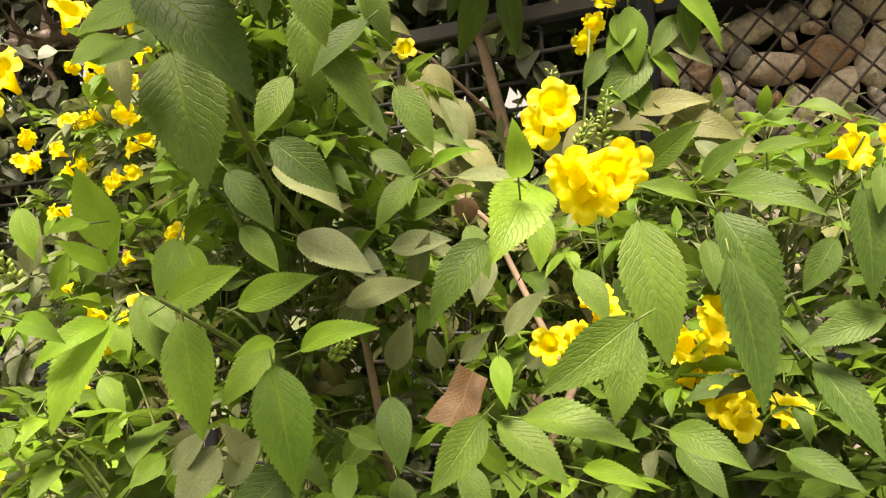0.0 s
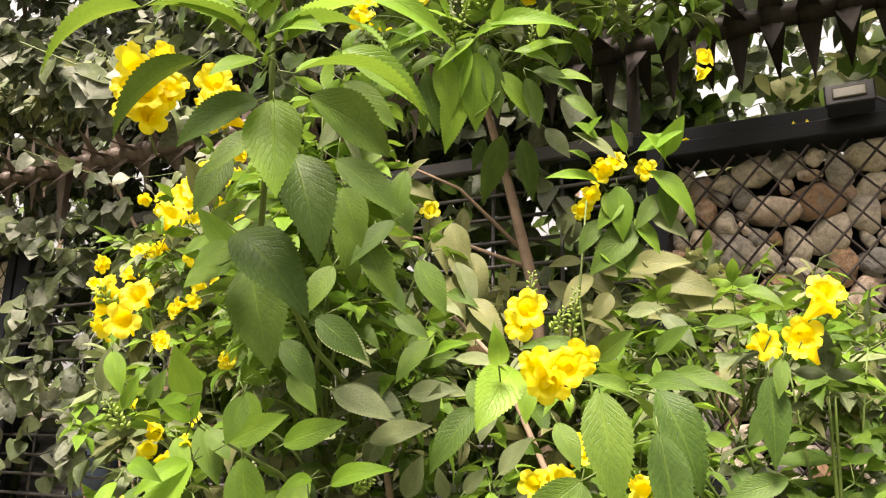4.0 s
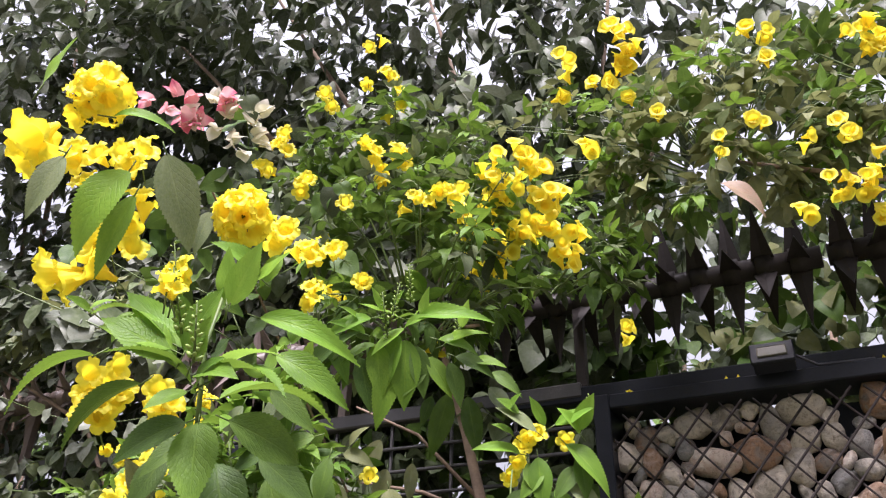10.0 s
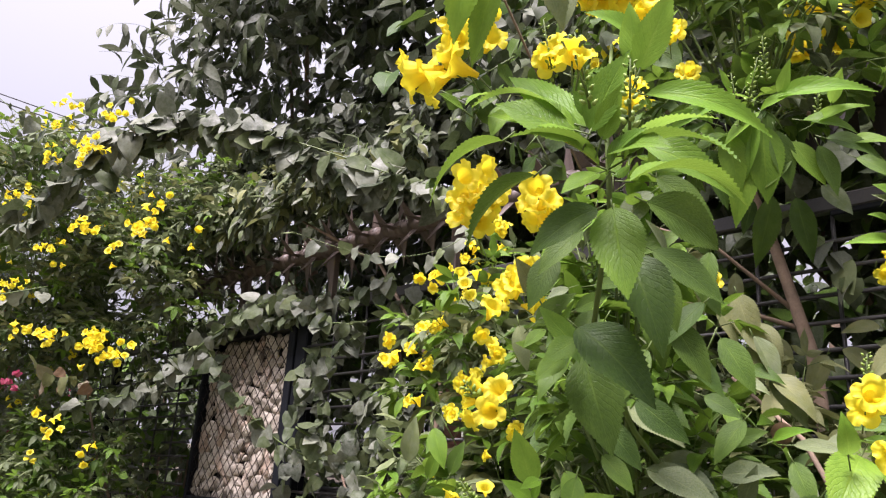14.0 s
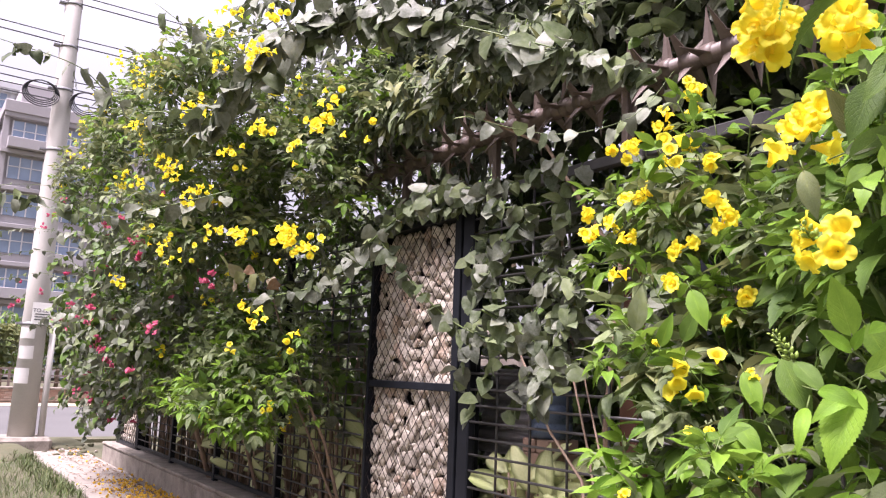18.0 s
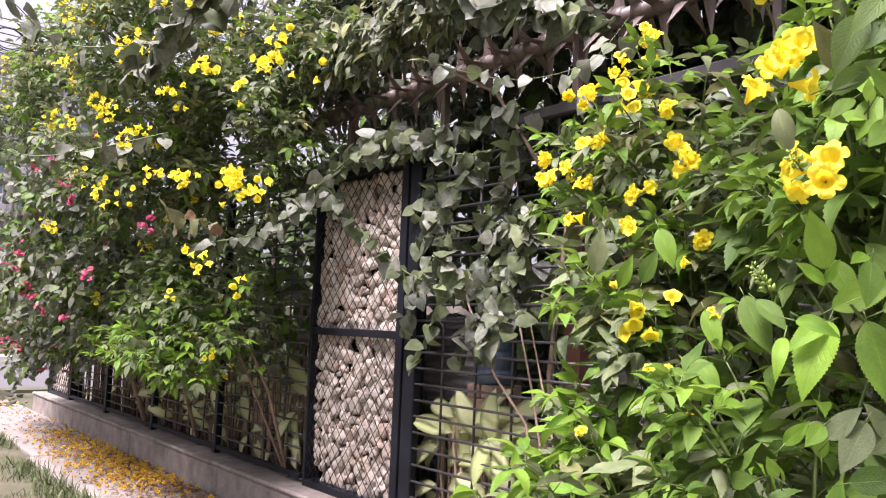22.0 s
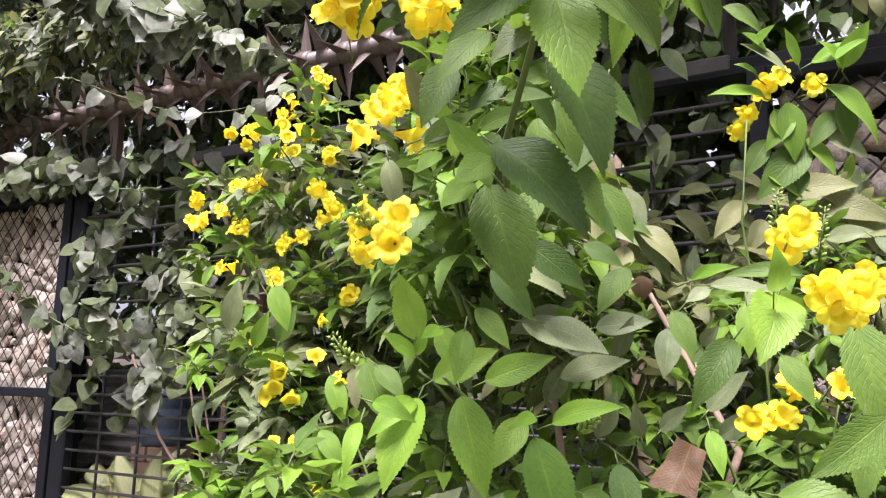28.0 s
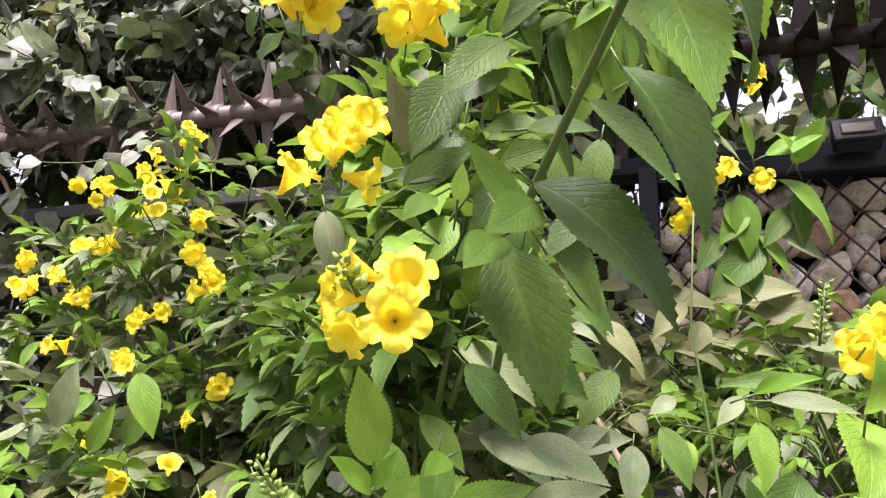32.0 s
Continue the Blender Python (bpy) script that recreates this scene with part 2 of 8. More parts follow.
BRACT_CRIMSON = petal_material("bract_crimson", (0.48, 0.045, 0.13), (0.56, 0.12, 0.2))
BRACT_WHITE = petal_material("bract_white", (0.80, 0.76, 0.66), (0.70, 0.68, 0.50))
BUD = surface("bud_green", [(0.2, (0.12, 0.22, 0.03)), (0.8, (0.28, 0.38, 0.07))], 60, 300, 0.5)
STEM_GREEN = surface("stem_green", [(0.2, (0.055, 0.10, 0.018)), (0.8, (0.12, 0.17, 0.035))], 20, 200, 0.55)
BARK = surface("bark", [(0.2, (0.11, 0.078, 0.055)), (0.55, (0.26, 0.185, 0.13)), (0.9, (0.40, 0.315, 0.235))], 14, 120, 0.85, 0, 0.004)
STEEL = surface("black_painted_steel", [(0.3, (0.006, 0.007, 0.009)), (0.7, (0.015, 0.017, 0.022)), (0.95, (0.05, 0.05, 0.052))], 5, 160, 0.42, 0.0, 0.0006)
BAR_STEEL = surface("dusty_bar_steel", [(0.25, (0.020, 0.020, 0.021)), (0.6, (0.050, 0.048, 0.046)), (0.95, (0.13, 0.125, 0.115))], 9, 150, 0.5, 0.0, 0.0006)
SPIKE = surface("brown_painted_steel", [(0.25, (0.065, 0.048, 0.042)), (0.6, (0.155, 0.118, 0.100)), (0.95, (0.30, 0.25, 0.215))], 7, 140, 0.5, 0.0, 0.001)
# the brown steel again, darkened to the silhouette it makes against the sky
SPIKE_BACKLIT = surface("brown_steel_backlit", [(0.25, (0.012, 0.010, 0.010)), (0.6, (0.030, 0.025, 0.023)), (0.95, (0.085, 0.072, 0.064))], 7, 140, 0.5, 0.0, 0.001)
WIRE = surface("wire_steel", [(0.2, (0.010, 0.008, 0.007)), (0.8, (0.042, 0.033, 0.029))], 9, 200, 0.55, 0.0, 0.0005)
for dull in (WIRE, SPIKE_BACKLIT, STEEL):
    dull.node_tree.nodes["Principled BSDF"].inputs["Specular IOR Level"].default_value = 0.15
CONCRETE = surface("concrete", [(0.3, (0.105, 0.090, 0.072)), (0.5, (0.205, 0.180, 0.150)), (0.75, (0.33, 0.295, 0.255))], 7, 70, 0.85, 0, 0.004)
POLE = surface("pole_concrete", [(0.2, (0.34, 0.325, 0.295)), (0.6, (0.45, 0.435, 0.40)), (0.95, (0.53, 0.515, 0.485))], 1.5, 50, 0.8, 0, 0.002)
PAVING = surface("pavement_concrete", [(0.2, (0.14, 0.119, 0.099)), (0.5, (0.22, 0.194, 0.166)), (0.95, (0.29, 0.265, 0.235))], 3.0, 60, 0.9, 0, 0.003)
ASPHALT = surface("asphalt", [(0.2, (0.062, 0.061, 0.060)), (0.8, (0.098, 0.096, 0.093))], 0.4, 40, 0.9, 0, 0.004)
SAND = surface("sandy_verge", [(0.2, (0.26, 0.20, 0.14)), (0.8, (0.36, 0.29, 0.215))], 0.6, 20, 0.95, 0, 0.01)
SOIL = surface("ground_soil", [(0.25, (0.040, 0.048, 0.019)), (0.5, (0.068, 0.067, 0.034)), (0.78, (0.135, 0.110, 0.072))], 1.6, 26, 0.95, 0, 0.02)
GRASS = surface("grass_blades", [(0.2, (0.040, 0.070, 0.016)), (0.6, (0.080, 0.115, 0.030)), (0.95, (0.135, 0.125, 0.055))], 3, 50, 0.7, 0, 0.0, 0.6)
BRICK = surface("brick", [(0.2, (0.25, 0.155, 0.115)), (0.6, (0.34, 0.235, 0.18)), (0.95, (0.42, 0.35, 0.295))], 2, 40, 0.9, 0, 0.004, 0.5)
STONE = stone_material("river_stone", [(0.12, (0.10, 0.098, 0.09)), (0.26, (0.25, 0.245, 0.235)), (0.38, (0.47, 0.42, 0.35)), (0.48, (0.64, 0.57, 0.47)), (0.58, (0.25, 0.23, 0.21)), (0.68, (0.33, 0.19, 0.105)), (0.76, (0.54, 0.41, 0.33)), (0.90, (0.74, 0.70, 0.63))])
STONE_PALE = stone_material("pale_stone", [(0.08, (0.28, 0.25, 0.215)), (0.35, (0.46, 0.415, 0.35)), (0.6, (0.60, 0.55, 0.47)), (0.78, (0.42, 0.32, 0.245)), (0.92, (0.68, 0.64, 0.58))], 0.7)
# distant haze is mixed into both plaster colours, paler and bluer
PLASTER_HAZY = surface("plaster_grey_hazy", [(0.2, (0.44, 0.445, 0.47)), (0.8, (0.54, 0.545, 0.57))], 0.3, 6, 0.9, 0, 0.01)
PLASTER_WARM_HAZY = surface("plaster_brown_hazy", [(0.2, (0.28, 0.265, 0.275)), (0.8, (0.36, 0.345, 0.355))], 0.3, 6, 0.9, 0, 0.01)
WHITE_WALL = surface("white_wall", [(0.2, (0.50, 0.50, 0.52)), (0.8, (0.62, 0.62, 0.64))], 0.3, 6, 0.9, 0, 0.01)
PAPER = surface("paper", [(0.2, (0.66, 0.65, 0.62)), (0.8, (0.78, 0.77, 0.74))], 8, 90, 0.8, 0, 0.0005)
INK = surface("print_dark", [(0.2, (0.03, 0.03, 0.035)), (0.8, (0.07, 0.07, 0.08))], 30, 90, 0.8, 0, 0.0)
CABLE = surface("cable_black", [(0.2, (0.02, 0.02, 0.022)), (0.8, (0.05, 0.05, 0.055))], 8, 90, 0.6, 0, 0.0)
PALE_SHEET = surface("pale_sheet", [(0.2, (0.22, 0.215, 0.205)), (0.6, (0.40, 0.39, 0.37)), (0.95, (0.52, 0.50, 0.47))], 3, 60, 0.6, 0.0, 0.001)
JUG_BLUE = surface("blue_plastic", [(0.2, (0.05, 0.075, 0.12)), (0.8, (0.09, 0.125, 0.18))], 5, 60, 0.3, 0.0, 0.0005)
RUST_WOOD = surface("rust_brown_wood", [(0.2, (0.10, 0.045, 0.028)), (0.8, (0.20, 0.095, 0.06))], 5, 70, 0.8, 0.0, 0.002)
RUST_SHEET = surface("corrugated_sheet", [(0.2, (0.16, 0.16, 0.165)), (0.8, (0.32, 0.32, 0.33))], 2, 60, 0.5, 0.4, 0.001)


def glass_material(name, tint, rough=0.12, gloss=0.9):
    m, n, l, p = mat_base(name)
    co = n.new("ShaderNodeTexCoord").outputs["Object"]
    a = noise_node(n, l, 0.6, 3, co)
    r = ramp(n, [(0.3, tuple(c * 0.7 for c in tint)), (0.7, tint)])
    l.new(a.outputs[0], r.inputs[0])
    l.new(r.outputs[0], p.inputs["Base Color"])
    p.inputs["Roughness"].default_value = rough
    p.inputs["Specular IOR Level"].default_value = gloss
    return m


WINDOW_BLUE = glass_material("tinted_window_glass", (0.22, 0.30, 0.42))
LENS = glass_material("lamp_lens", (0.15, 0.14, 0.105), 0.4, 0.3)


# ---- helpers of this place ----
def thing(name, label, category, group="", kind="", at=(0, 0, 0)):
    ob = new(name)
    ob.location = at
    ob.empty_display_size = 0.1
    return tagged(ob, label, category, group, kind)


def part(name, bm, material, parent=None, label="", smooth=False):
    """Links a bmesh as one mesh object, under a thing or under a part."""
    me = bpy.data.meshes.new(name)
    bm.to_mesh(me)
    bm.free()
    return part_mesh(name, me, material, parent, label, smooth)


def part_mesh(name, me, material, parent=None, label="", smooth=False):
    if material is not None and not me.materials:
        me.materials.append(material)
    if smooth:
        me.polygons.foreach_set("use_smooth", [True] * len(me.polygons))
    ob = new(name, me)
    if parent is not None:
        ob.parent = parent
        ob.matrix_parent_inverse = Matrix.Translation(parent.location).inverted() if parent.parent is None else Matrix.Identity(4)
    if label:
        ob["label"] = label
    return ob


def place(name, me, m, parent, label=""):
    """One more object on a shared mesh."""
    ob = new(name, me)
    ob.parent = parent
    ob.matrix_parent_inverse = Matrix.Translation(parent.location).inverted() if parent.parent is None else Matrix.Identity(4)
    ob.matrix_basis = m
    if label:
        ob["label"] = label
    return ob


def add_box(bm, lo, hi, bevel=0.0):
    lo, hi = Vector(lo), Vector(hi)
    r = bmesh.ops.create_cube(bm, size=1, matrix=Matrix.Translation((lo + hi) / 2) @ Matrix.Diagonal((*(hi - lo), 1)))
    if bevel:
        es = list({e for v in r["verts"] for e in v.link_edges})
        bmesh.ops.bevel(bm, geom=es, offset=bevel, segments=1, affect="EDGES")
    return bm


def box(lo, hi, bevel=0.0):
    return add_box(bmesh.new(), lo, hi, bevel)


def tube_data(points, radii, sides=6):
    """Vertices and faces of a round tube along a line of points."""
    P = [Vector(p) for p in points]
    vs, fs = [], []
    side = None
    for i, p in enumerate(P):
        t = (P[min(i + 1, len(P) - 1)] - P[max(i - 1, 0)]).normalized()
        if side is None:
            side = t.orthogonal().normalized()
        side = (side - t * side.dot(t)).normalized()
        up = t.cross(side)
        r = radii[i] if isinstance(radii, (list, tuple)) else radii
        for k in range(sides):
            a = 2 * math.pi * k / sides
            vs.append(p + side * (r * math.cos(a)) + up * (r * math.sin(a)))
    for i in range(len(P) - 1):
        for k in range(sides):
            a, b = i * sides + k, i * sides + (k + 1) % sides
            fs.append((a, b, b + sides, a + sides))
    fs.append(tuple(range(sides - 1, -1, -1)))
    fs.append(tuple(range((len(P) - 1) * sides, len(P) * sides)))
    return vs, fs


def tube_mesh(name, lines, sides=6):
    """One mesh of several tubes: a list of (points, radii)."""
    vs, fs = [], []
    for pts, rad in lines:
        v, f = tube_data(pts, rad, sides)
        k = len(vs)
        vs += v
        fs += [tuple(i + k for i in q) for q in f]
    me = bpy.data.meshes.new(name)
    me.from_pydata([tuple(v) for v in vs], [], fs)
    return me


def tube(name, points, radii, material, parent, sides=6, label=""):
    return part_mesh(name, tube_mesh(name, [(points, radii)], sides), material, parent, label, True)

# ---- ground, road, pavement ----
def ground_sheet():
    bm = bmesh.new()
    xs = [-900, -300, -120, -60] + [-32 + 0.8 * i for i in range(50)] + [12, 30, 100, 400, 900]
    ys = [-900, -300, -100, -40, -20, -12, -9] + [-8 + 0.5 * i for i in range(23)] + [6, 12, 40, 120, 400, 900]
    grid = []
    for x in xs:
        row = []
        for y in ys:
            z = -0.03
            if -15.5 < x < 6 and -8 < y < -1.0:
                z += 0.05 * noise.noise((x * 0.6, y * 0.6, 3)) + 0.02
            if x < -15.8:
                z = -0.16
            if y > 0.3 and -13 < x < 6:
                z = 0.12
            row.append(bm.verts.new((x, y, z)))
        grid.append(row)
    for i in range(len(xs) - 1):
        for j in range(len(ys) - 1):
            bm.faces.new((grid[i][j], grid[i + 1][j], grid[i + 1][j + 1], grid[i][j + 1]))
    return tagged(part("ground", bm, SOIL, None, "", True), "dusty brown soil ground with sparse grass", "ground", kind="structure")


ground = ground_sheet()
road = tagged(part("road", box((-29, -200, -0.4), (-17.2, 200, -0.10)), ASPHALT), "grey worn asphalt road with sandy edges", "road", kind="structure")
tagged(part("verge", box((-31, -200, -0.4), (-29, 200, -0.085)), SAND), "pale sandy verge along the road", "verge", kind="structure")
tagged(part("verge", box((-17.2, -60, -0.4), (-16.6, 60, -0.09)), SOIL), "bare earth verge at the near edge of the road", "verge", kind="structure")

pavement = thing("pavement", "pale concrete pavement slabs littered with yellow petals", "pavement", kind="structure", at=(-6, -0.6, 0))
x = -14.6
while x < 6:
    part("slab", box((x + 0.006, -1.02 + 0.05 * math.sin(x), -0.10), (x + 1.594, -0.185, 0.0 + 0.004 * math.sin(x * 7)), 0.008), PAVING, pavement)
    x += 1.6

kerb = thing("kerb_wall", "low grey concrete plinth wall under the fence", "wall", kind="structure", at=(-3, 0, 0))
x = -12.3
while x < 5.5:
    part("kerb_block", box((x + 0.002, -0.18, -0.12), (x + 2.198, 0.12, 0.225), 0.014), CONCRETE, kerb)
    x += 2.2
part("coping", box((-12.32, -0.195, 0.226), (5.6, 0.13, 0.262), 0.012), CONCRETE, kerb)


# ---- fence: posts, rails, bars, stone-filled panels, spiked tube ----
def bar_part(name, a, b, half, parent, material, across=None):
    """A square bar from a to b."""
    a, b = Vector(a), Vector(b)
    h = half if across is None else across
    d = b - a
    if abs(d.z) > max(abs(d.x), abs(d.y)):
        lo, hi = (a.x - half, a.y - h, min(a.z, b.z)), (a.x + half, a.y + h, max(a.z, b.z))
    else:
        lo, hi = (min(a.x, b.x), a.y - h, a.z - half), (max(a.x, b.x), a.y + h, a.z + half)
    return part(name, box(lo, hi, min(half, h) * 0.25), material, parent)


BASE_Z, TOP_Z = 0.262, 2.50


def grid_bay(x0, x1, top, label, half=0.03):
    """A bay of welded bars between two posts."""
    bay = thing("fence_bay", label, "fence", "bays of the fence", at=((x0 + x1) / 2, 0, BASE_Z))
    bar_part("rail", (x0, 0, top), (x1, 0, top), 0.03, bay, BAR_STEEL, 0.025)
    bar_part("rail", (x0, 0, BASE_Z + 0.05), (x1, 0, BASE_Z + 0.05), 0.02, bay, STEEL, 0.02)
    bar_part("post", (x0, 0, BASE_Z), (x0, 0, top - 0.036), half, bay, STEEL, 0.03)
    z = BASE_Z + 0.15
    while z < top - 0.05:
        tube("bar", [(x0, -0.012, z), (x1, -0.012, z + 0.002)], 0.008, BAR_STEEL, bay, 5)
        z += 0.095
    n = max(2, round((x1 - x0) / 0.30))
    for i in range(1, n):
        x = x0 + (x1 - x0) * i / n
        tube("upright", [(x, 0.003, BASE_Z + 0.06), (x, 0.003, top - 0.04)], 0.008, BAR_STEEL, bay, 5)
    return bay


LOW_BAYS = [-10.95, -9.35, -7.75, -6.15, -4.66]
for a, b in zip(LOW_BAYS[:-1], LOW_BAYS[1:]):
    grid_bay(a, b, TOP_Z, "black steel bar fence bay overgrown by shrubs")
for a, b, half in ((-3.385, -1.65, 0.055), (-1.65, 0.03, 0.03)):
    grid_bay(a, b, 2.55, "black steel bar fence bay hung with dusty vine leaves", half)


def pebble(seed, flat=0.7, lump=0.26):
    """A rounded, slightly lumpy stone about one metre across."""
    bm = bmesh.new()
    bmesh.ops.create_icosphere(bm, subdivisions=3, radius=0.5)
    rng = random.Random(seed)
    off = Vector((rng.uniform(-9, 9), rng.uniform(-9, 9), rng.uniform(-9, 9)))
    sx, sz = rng.uniform(1.0, 1.35), rng.uniform(0.65, 0.95)
    for v in bm.verts:
        k = 1 + lump * noise.noise(v.co * 2.2 + off) + 0.07 * noise.noise(v.co * 6 + off)
        v.co = Vector((v.co.x * k * sx, v.co.y * k * flat, v.co.z * k * sz))
    me = bpy.data.meshes.new("stone")
    bm.to_mesh(me)
    bm.free()
    me.polygons.foreach_set("use_smooth", [True] * len(me.polygons))
    return me


def packed(width, height, rmin, rmax, seed, fill=1.02):
    """Centres and radii of stones that press against each other in a rectangle."""
    rng = np.random.RandomState(seed)
    rad = []
    area = 0
    while area < width * height * fill:
        r = rmin + (rmax - rmin) * rng.rand() ** 1.7
        rad.append(r)
        area += math.pi * r * r
    rad = np.array(rad)
    pos = rng.rand(len(rad), 2) * [width, height]
    for _ in range(140 if len(rad) < 600 else 60):
        d = pos[:, None] - pos[None]
        dist = np.hypot(d[..., 0], d[..., 1]) + 1e-6
        over = (rad[:, None] + rad[None]) - dist
        np.fill_diagonal(over, 0)
        push = np.clip(over, 0, None)[..., None] * d / dist[..., None]
        pos += 0.35 * push.sum(1)
        pos[:, 0] = np.clip(pos[:, 0], rad * 0.6, width - rad * 0.6)
        pos[:, 1] = np.clip(pos[:, 1], rad * 0.6, height - rad * 0.6)
    return pos, rad


def stone_panel(x0, x1, z0, z1, rails, rmin, rmax, seed, label, material, limit, pitch, y0=0.0, fill=1.02, wire=0.0038, deep=True, lump=0.26, fw=0.06, set_back=0.065):
    """A steel frame filled with stones behind a diamond wire mesh."""
    p = thing("stone_panel", label, "fence panel", "stone panels of the fence", at=((x0 + x1) / 2, y0, z0))
    for a, b in ((x0, x0 + fw), (x1 - fw, x1)):
        part("frame_post", box((a, y0 - 0.03, z0), (b, y0 + 0.16, z1), 0.004), STEEL, p)
    part("frame_rail", box((x0 + (fw + 0.001), y0 - 0.028, z1 - 0.055), (x1 - (fw + 0.001), y0 + 0.16, z1 - 0.002), 0.004), STEEL, p)
    part("frame_rail", box((x0 + (fw + 0.001), y0 - 0.028, z0), (x1 - (fw + 0.001), y0 + 0.16, z0 + 0.05), 0.004), STEEL, p)
    for z in rails:
        part("frame_rail", box((x0 + (fw + 0.001), y0 - 0.026, z - 0.025), (x1 - (fw + 0.001), y0 + 0.01, z + 0.025), 0.004), STEEL, p)
    # black sheet added behind the stones to stand for shade in the chinks
    part("back_sheet", box((x0 + (fw + 0.001), y0 + 0.15, z0 + 0.05), (x1 - (fw + 0.001), y0 + 0.158, z1 - 0.08)), STEEL, p)
    lo, hi = (x0 + (fw + 0.005), z0 + 0.052), (x1 - (fw + 0.005), z1 - 0.08)
    w, h = hi[0] - lo[0], hi[1] - lo[1]
    shapes = [pebble(seed * 10 + i, 0.7, lump) for i in range(9)]
    for s in shapes:
        s.materials.append(material)
    rng = random.Random(seed)
    pos, rad = packed(w, h, rmin, rmax, seed, fill)
    order = np.argsort(-pos[:, 1])
    rest = []
    for k, i in enumerate(order):
        (px, pz), r = pos[i], rad[i]
        m = Matrix.Translation((lo[0] + px, y0 + set_back + rng.uniform(-0.012, 0.012), lo[1] + pz)) @ Euler((rng.uniform(-0.4, 0.4), rng.uniform(-1.6, 1.6), rng.uniform(-0.5, 0.5))).to_matrix().to_4x4() @ Matrix.Diagonal((r * 2.12, min(r * 1.9, 0.105), r * 2.12, 1))
        if k < limit:
            place("stone", rng.choice(shapes), m, p)
        else:
            rest.append((rng.randrange(len(shapes)), m))
    # a second layer shows through the chinks
    back, brad = packed(w, h, rmin * 0.9, rmax * 0.8, seed + 50)
    for (px, pz), r in zip(back, brad) if deep else ():
        rest.append((rng.randrange(len(shapes)), Matrix.Translation((lo[0] + px, y0 + 0.128, lo[1] + pz)) @ Matrix.Rotation(rng.uniform(-1.6, 1.6), 4, "Y") @ Matrix.Diagonal((r * 2.1, 0.055, r * 2.1, 1))))
    if rest:
        joined_meshes("stone_fill", shapes, rest, material, p, "", "stuff")
    # diamond mesh: two families of slanted wires
    rise = 1.15
    for sgn in (1, -1):
        c = -h / rise
        while c < w + h / rise:
            ends = []
            for zz in (0.0, h):
                ends.append((c + sgn * zz / rise, zz))
            (xa, za), (xb, zb) = ends
            if xa > xb:
                (xa, za), (xb, zb) = (xb, zb), (xa, za)
            k = (zb - za) / (xb - xa)
            if xa < 0:
                xa, za = 0.0, za - xa * k
            if xb > w:
                xb, zb = w, zb - (xb - w) * k
            if xb - xa > 0.03:
                yy = y0 - 0.012 - (0.006 if sgn > 0 else 0)
                tube("wire", [(lo[0] + xa, yy, lo[1] + za), (lo[0] + xb, yy, lo[1] + zb)], wire, WIRE, p, 4)
            c += pitch
    return p


def joined_meshes(name, shapes, rest, material, parent, label="", kind=""):
    """Many copies of a few meshes as one mesh."""
    vs, fs, uvs, k = [], [], [], 0
    for s, me in enumerate(shapes):
        ms = [np.array(m) for j, m in rest if j == s]
        if not ms:
            continue
        ms = np.array(ms)
        co = np.empty(len(me.vertices) * 3, np.float32)
        me.vertices.foreach_get("co", co)
        co = np.c_[co.reshape(-1, 3), np.ones(len(me.vertices))]
        out = np.einsum("mij,nj->mni", ms, co)[..., :3].reshape(-1, 3)
        lt = np.empty(len(me.polygons), np.int32)
        me.polygons.foreach_get("loop_total", lt)
        lv = np.empty(len(me.loops), np.int32)
        me.loops.foreach_get("vertex_index", lv)
        if me.uv_layers:
            uv = np.empty(len(me.loops) * 2, np.float32)
            me.uv_layers[0].data.foreach_get("uv", uv)
        else:
            uv = np.zeros(len(me.loops) * 2, np.float32)
        n = len(ms)
        vs.append(out)
        fs.append((np.tile(lt, n), (lv[None] + (np.arange(n) * len(co))[:, None] + k).ravel()))
        uvs.append(np.tile(uv, n))
        k += n * len(co)
    if not vs:
        return None
    vs = np.concatenate(vs).astype(np.float32)
    lt = np.concatenate([f[0] for f in fs])
    lv = np.concatenate([f[1] for f in fs])
    me = bpy.data.meshes.new(name)
    me.vertices.add(len(vs))
    me.vertices.foreach_set("co", vs.ravel())
    me.loops.add(len(lv))
    me.loops.foreach_set("vertex_index", lv.astype(np.int32))
    me.polygons.add(len(lt))
    me.polygons.foreach_set("loop_start", (np.cumsum(lt) - lt).astype(np.int32))
    me.polygons.foreach_set("use_smooth", np.ones(len(lt), bool))
    me.uv_layers.new(name="UVMap").data.foreach_set("uv", np.concatenate(uvs))
    me.update(calc_edges=True)
    ob = part_mesh(name, me, material, parent, label)
    if kind:
        ob["kind"] = kind
    return ob


stone_panel(-4.59, -3.462, BASE_Z, 2.50, [1.363], 0.028, 0.070, 3, "narrow black steel panel filled with pale broken stones", STONE_PALE, 300, 0.088, 0.0, 0.97, 0.0024, False, 0.55, 0.03, 0.05)
stone_panel(0.085, 2.75, BASE_Z, 2.498, [1.363], 0.022, 0.070, 5, "wide black steel panel filled with rounded river stones", STONE, 300, 0.112, -0.045, 0.95, 0.0047, False, 0.3)
stone_panel(-12.15, -11.0, BASE_Z, 2.1, [1.1], 0.045, 0.075, 8, "far stone-filled steel panel at the fence corner", STONE_PALE, 200, 0.11)
gate_post = thing("fence_post", "double black steel post beside the stone panel", "post", at=(-3.48, 0, BASE_Z))
part("post", box((-3.53, -0.03, BASE_Z), (-3.485, 0.03, 2.52), 0.004), STEEL, gate_post)
part("cap", box((-3.54, -0.035, 2.521), (-3.47, 0.045, 2.53), 0.003), STEEL, gate_post)
